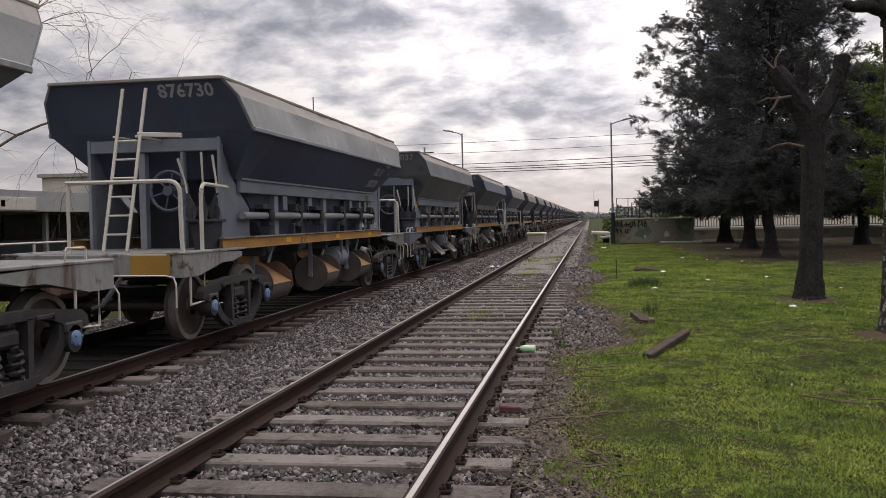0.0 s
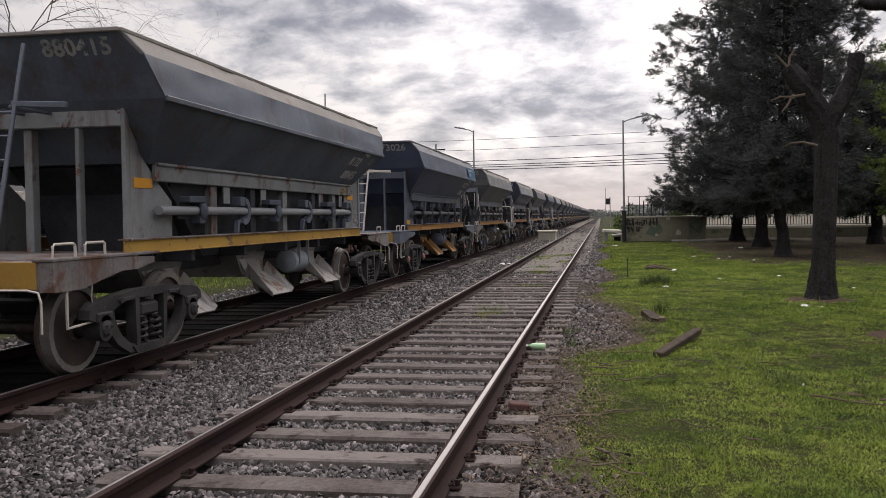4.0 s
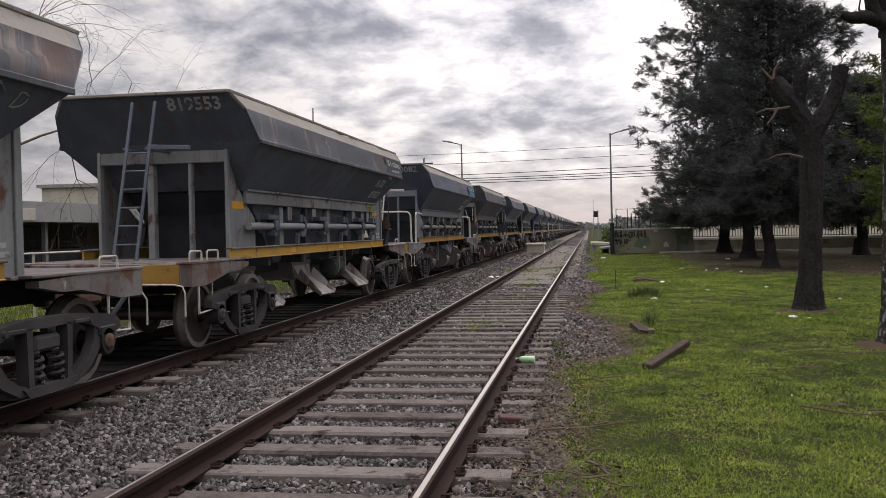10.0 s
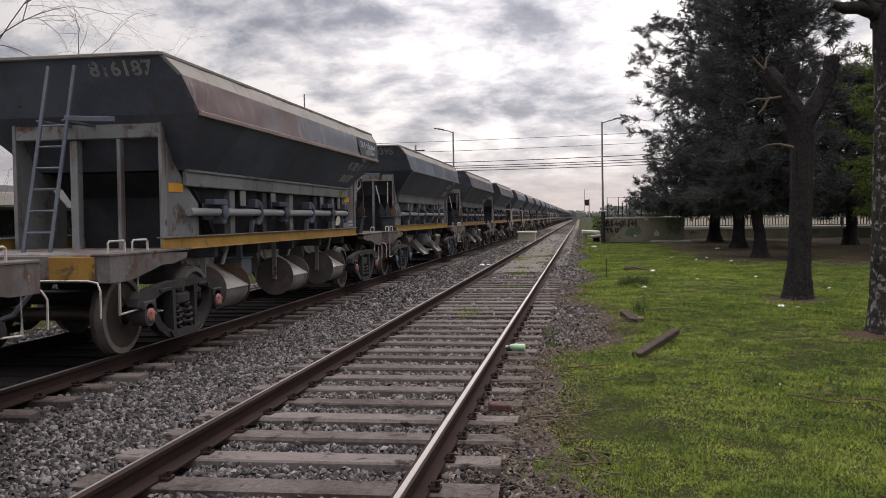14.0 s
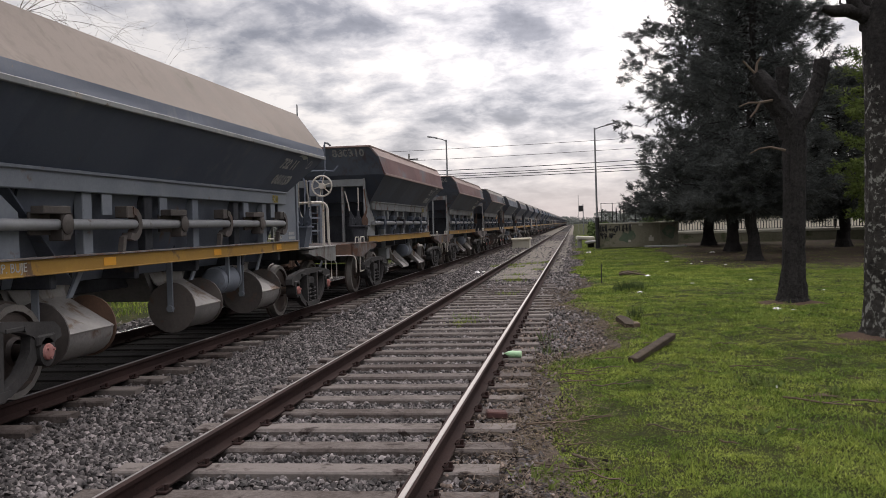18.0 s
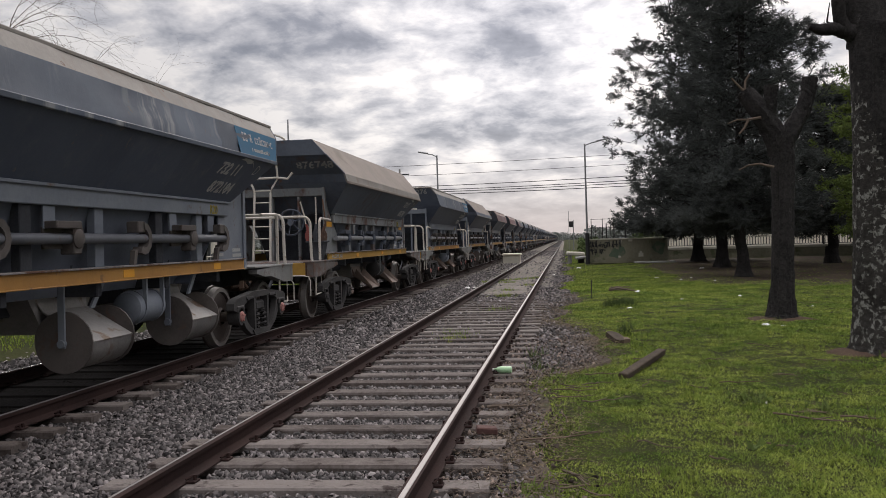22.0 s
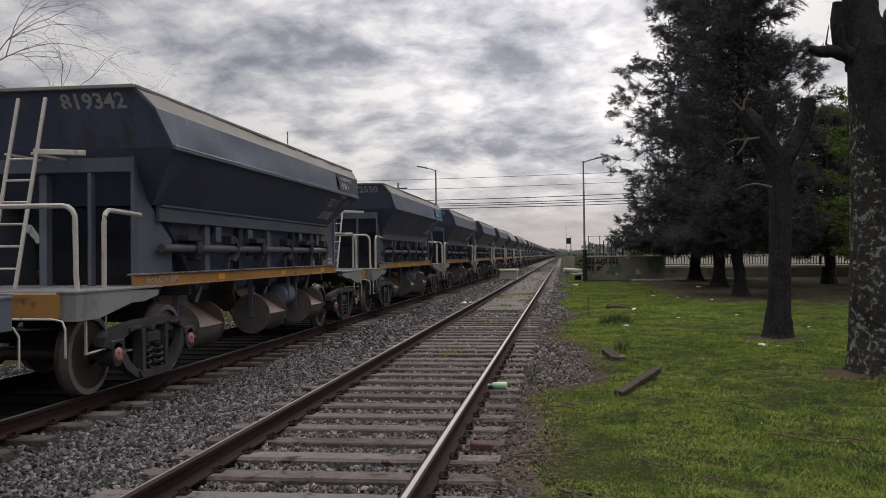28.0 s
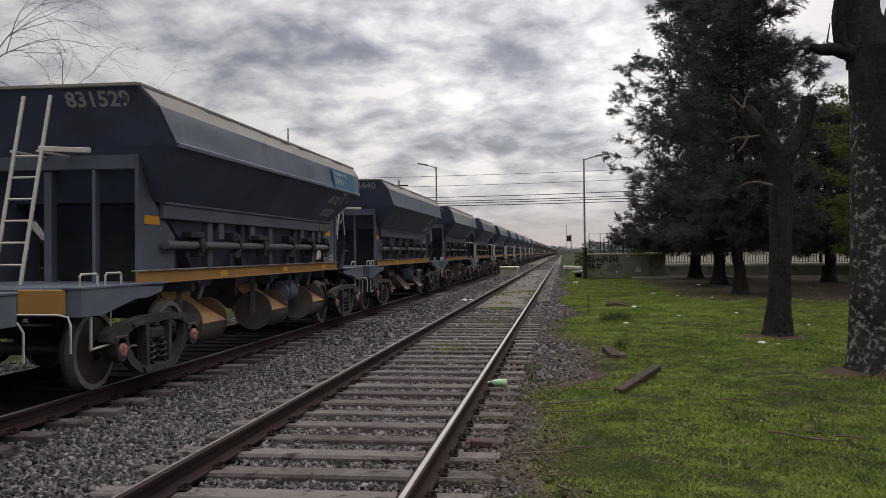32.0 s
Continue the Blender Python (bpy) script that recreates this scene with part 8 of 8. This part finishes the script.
scatter_stones("spilled_stones", 9000, (-0.95, 0.35), (4, 26), 0.018, lambda x, y: ground_z(x, y) + 0.03, "small stones spilled into the soil", STONE, lambda x, y, r: off_sleepers(x, y, r) & (x < edge_x(y) + r.normal(-0.2, 0.15, len(x))), 3)


CHIP = mat("bark_chips", (0.085, 0.062, 0.050), (0.190, 0.150, 0.125), 0.9, 0, 2, 20, 0.4, (0.05, 0.04, 0.034), 0.56, 6, 0.2, 0, 0, None, 0.1)
island_tint(CHIP, 0.9, 2.2)
scatter_stones("bark_chips", 3600, (-0.98, 0.35), (3.8, 15), 0.019, lambda x, y: np.maximum(ground_z(x, y), -0.06) + 0.035, "brown bark chips and clods beside the rail", CHIP, lambda x, y, r: off_sleepers(x, y, r) & (x < edge_x(y) + r.normal(-0.1, 0.18, len(x))), 13)


def build_debris():
    """Dead grass, bark and leaf scraps between the stones and the lawn."""
    r = np.random.RandomState(15)
    n = 12000
    y = 3.8 + 22 * r.uniform(0, 1, n) ** 1.5
    x = edge_x(y) + r.normal(-0.2, 0.22, n)
    P = np.stack([x, y, np.maximum(ground_z(x, y), -0.05) + 0.045], -1)
    V, F = foliage(P, np.zeros((n, 3)), 1, 0.12, 0.006, 5, 0.0, 1.0)
    V[:, 2] = np.repeat(P[:, 2], 3) + (V[:, 2] - np.repeat(P[:, 2], 3)) * 0.25
    tagged(new("dry_debris", raw_mesh("dry_debris", V, F, TWIG)), "dry brown stalks and bark scraps", "debris", "", "stuff")
    n = 15000
    y = 4.0 + 16 * r.uniform(0, 1, n) ** 1.3
    x = edge_x(y) + r.normal(0.06, 0.20, n)
    k = np.sin(1.9 * y + 0.4) + r.normal(0, 0.5, n) > 0.1
    x, y = x[k], y[k]
    P = np.stack([x, y, np.maximum(ground_z(x, y), -0.05) + 0.045], -1)
    V, F = foliage(P, np.zeros((len(x), 3)), 1, 0.06, 0.004, 8, 0.0, 1.0)
    V[:, 2] = np.repeat(P[:, 2], 3) + (V[:, 2] - np.repeat(P[:, 2], 3)) * 0.3
    tagged(new("dead_grass", raw_mesh("dead_grass", V, F, STRAW)), "patches of dry straw-coloured dead grass", "grass", "", "stuff")


build_debris()
railway("empty_track", NEAR_X, "empty railway track with weathered sleepers and rusty rails", 4.51 - 24 * SLEEPER_STEP, 94, 1.35, SLEEPER, 160, 22)
railway("train_track", TRACK_X, "railway track under the train", 4.3 - 24 * SLEEPER_STEP, 84, 1.35, SHADED_SLEEPER, 120, 200)


# ---- the train's wagons, leading ones first ----
def specs():
    worn, clean = "weathered grey hopper wagon with rust stains", "dark navy hopper wagon loaded with ballast"
    rail = "dark hopper wagon with white handrails and ladder"
    S = {}
    S[0] = ("876730", NAVY, PALE, None, True, "straight", "end", False, CAP_BLUE, "732 11", rail)
    S[1] = ("834192", STORM, PALE, None, False, "straight", "end", True, CAP_BLUE, "732 11", clean)
    S[2] = ("873026", NAVY, SLATE, BLUE, False, "straight", "front", True, CAP_RED, "M 722 11", clean)
    S[3] = ("880415", OLIVE, OLIVE, None, False, "straight", None, True, BOGIE, "M 732", worn)
    S[4] = ("880369", NAVY, SLATE, BLUE, False, "hoop", "stand", False, BOGIE, "732 11", rail)
    S[5] = ("838862", OLIVE, RUSTSLATE, GREYBLUE, False, "straight", None, True, CAP_RED, "N 732", worn)
    S[6] = ("820082", SLATE, SLATE, BLUE, True, "straight", "front", False, BOGIE, "732 11", rail)
    S[7] = ("819553", OLIVE, RUSTSLATE, GREYBLUE, False, "straight", None, True, BOGIE, "N 732", worn)
    S[8] = ("818571", OLIVE, RUSTSLATE, None, False, "straight", None, True, RUSTY, "M 732", worn)
    S[9] = ("870395", OLIVE, SLATE, None, False, "straight", None, False, CAP_BLUE, "732 11", worn)
    S[10] = ("816187", OLIVE, PINKFADE, GREYBLUE, False, "straight", "front", True, CAP_RED, "M 732 11", worn)
    S[11] = ("880526", OLIVE, PINK, None, False, "straight", None, False, BOGIE, "732 11", worn)
    S[12] = ("880310", OLIVE, PINK, None, False, "hoop", "stand", False, BOGIE, "732 11", worn)
    S[13] = ("066159", SLATE, PALE, None, True, "hoop", "stand", False, CAP_RED, "732 11", rail)
    S[14] = ("819276", SLATE, SLATE, BLUE, True, "straight", None, False, CAP_RED, "C 732 11", rail)
    S[15] = ("876748", OLIVE, TAN, None, True, "hoop", "end", True, BOGIE, "732 11", worn)
    S[16] = ("872184", SLATE, SLATE, BLUE, True, "straight", None, False, CAP_RED, "732 11", rail)
    S[17] = ("872077", NAVY, SLATE, BLUE, True, "straight", "end", False, CAP_BLUE, "732 11", rail)
    S[18] = ("833509", NAVY, SLATE, GREYBLUE, True, "straight", None, False, BOGIE, "C 732", rail)
    S[19] = ("872550", NAVY, SLATE, BLUE, True, "straight", None, False, BOGIE, "732 11", rail)
    S[20] = ("819342", NAVY, SLATE, GREYBLUE, True, "straight", None, False, CAP_RED, "732 11", rail)
    S[21] = ("820175", NAVY, PALE, BLUE, False, "straight", None, True, CAP_RED, "C 732 11", clean)
    S[22] = ("834440", NAVY, SLATE, None, False, "straight", "front", True, CAP_RED, "732 11", clean)
    S[23] = ("831529", NAVY, SLATE, BLUE, False, "straight", "front", True, CAP_RED, "M 732 11", clean)
    S[24] = ("831530", NAVY, SLATE, BLUE, False, "straight", "front", True, CAP_RED, "732 11", clean)
    r = random.Random(1)
    for k in range(-24, 0):
        a = r.choice([0, 1, 2, 3, 6, 7, 12, 14, 16, 17])
        # distant wagons get mostly paler flanks: the sky's sheen is put into their paint
        S[k] = (str(870000 + 37 * -k), S[a][1], r.choice([PALE, STORM, PALE, TAN, SLATE]), None) + S[a][4:]
    return S


SPECS = specs()
WAGONS = {k: wagon(SPECS[k], k >= -3, k) for k in sorted(SPECS)}


# ---- what moves ----
# where wagon 0 stands along the line at each second; the others follow at one pitch
RUN = [(0.0, 15.56), (2.0, 34.57), (4.0, 53.46), (6.0, 72.16), (8.0, 90.98), (10.0, 110.13), (12.0, 129.32), (14.0, 148.26), (16.0, 167.05), (18.0, 185.93), (20.0, 205.01), (22.0, 224.34), (24.0, 243.89), (26.0, 263.59), (28.0, 283.42), (30.0, 303.37), (32.0, 323.40)]


# each wagon's own slack in the couplings
SLACK = {0: 0.28, 1: -0.17, 4: -0.08, 6: 0.16, 7: 0.11, 9: 0.37, 10: 0.68, 11: 0.6, 12: 0.51, 13: -0.28, 14: -0.2, 15: -0.28, 16: -0.5, 17: -0.48, 18: -0.07, 19: -0.1, 20: -0.21, 21: -0.13, 22: -0.06, 23: 0.25, 24: 0.3}


def run_at(t):
    for (t0, s0), (t1, s1) in zip(RUN, RUN[1:]):
        if t <= t1:
            return s0 + (s1 - s0) * (t - t0) / (t1 - t0)
    return RUN[-1][1]


def motions():
    for k, w in WAGONS.items():
        walk(w, [(t, pose(TRACK_X, s - k * PITCH + SLACK.get(k, 0.0), RAIL_Z)) for t, s in RUN])
    # wheels roll on the rails; alike wheelsets share one set of keys
    for q, sets in WHEELSETS.items():
        rows = [(i / FPS, pose(0, q * AXLE, WHEEL_R) @ Matrix.Rotation(-(run_at(i / FPS) % (2 * math.pi * WHEEL_R)) / WHEEL_R, 4, "X")) for i in range(0, 32 * FPS + 1)]
        walk(sets[0], rows)
        keys = sets[0].animation_data
        for ob in sets[1:]:
            ob.rotation_mode = "QUATERNION"
            data = ob.animation_data_create()
            data.action, data.action_slot = keys.action, keys.action_slot


motions()
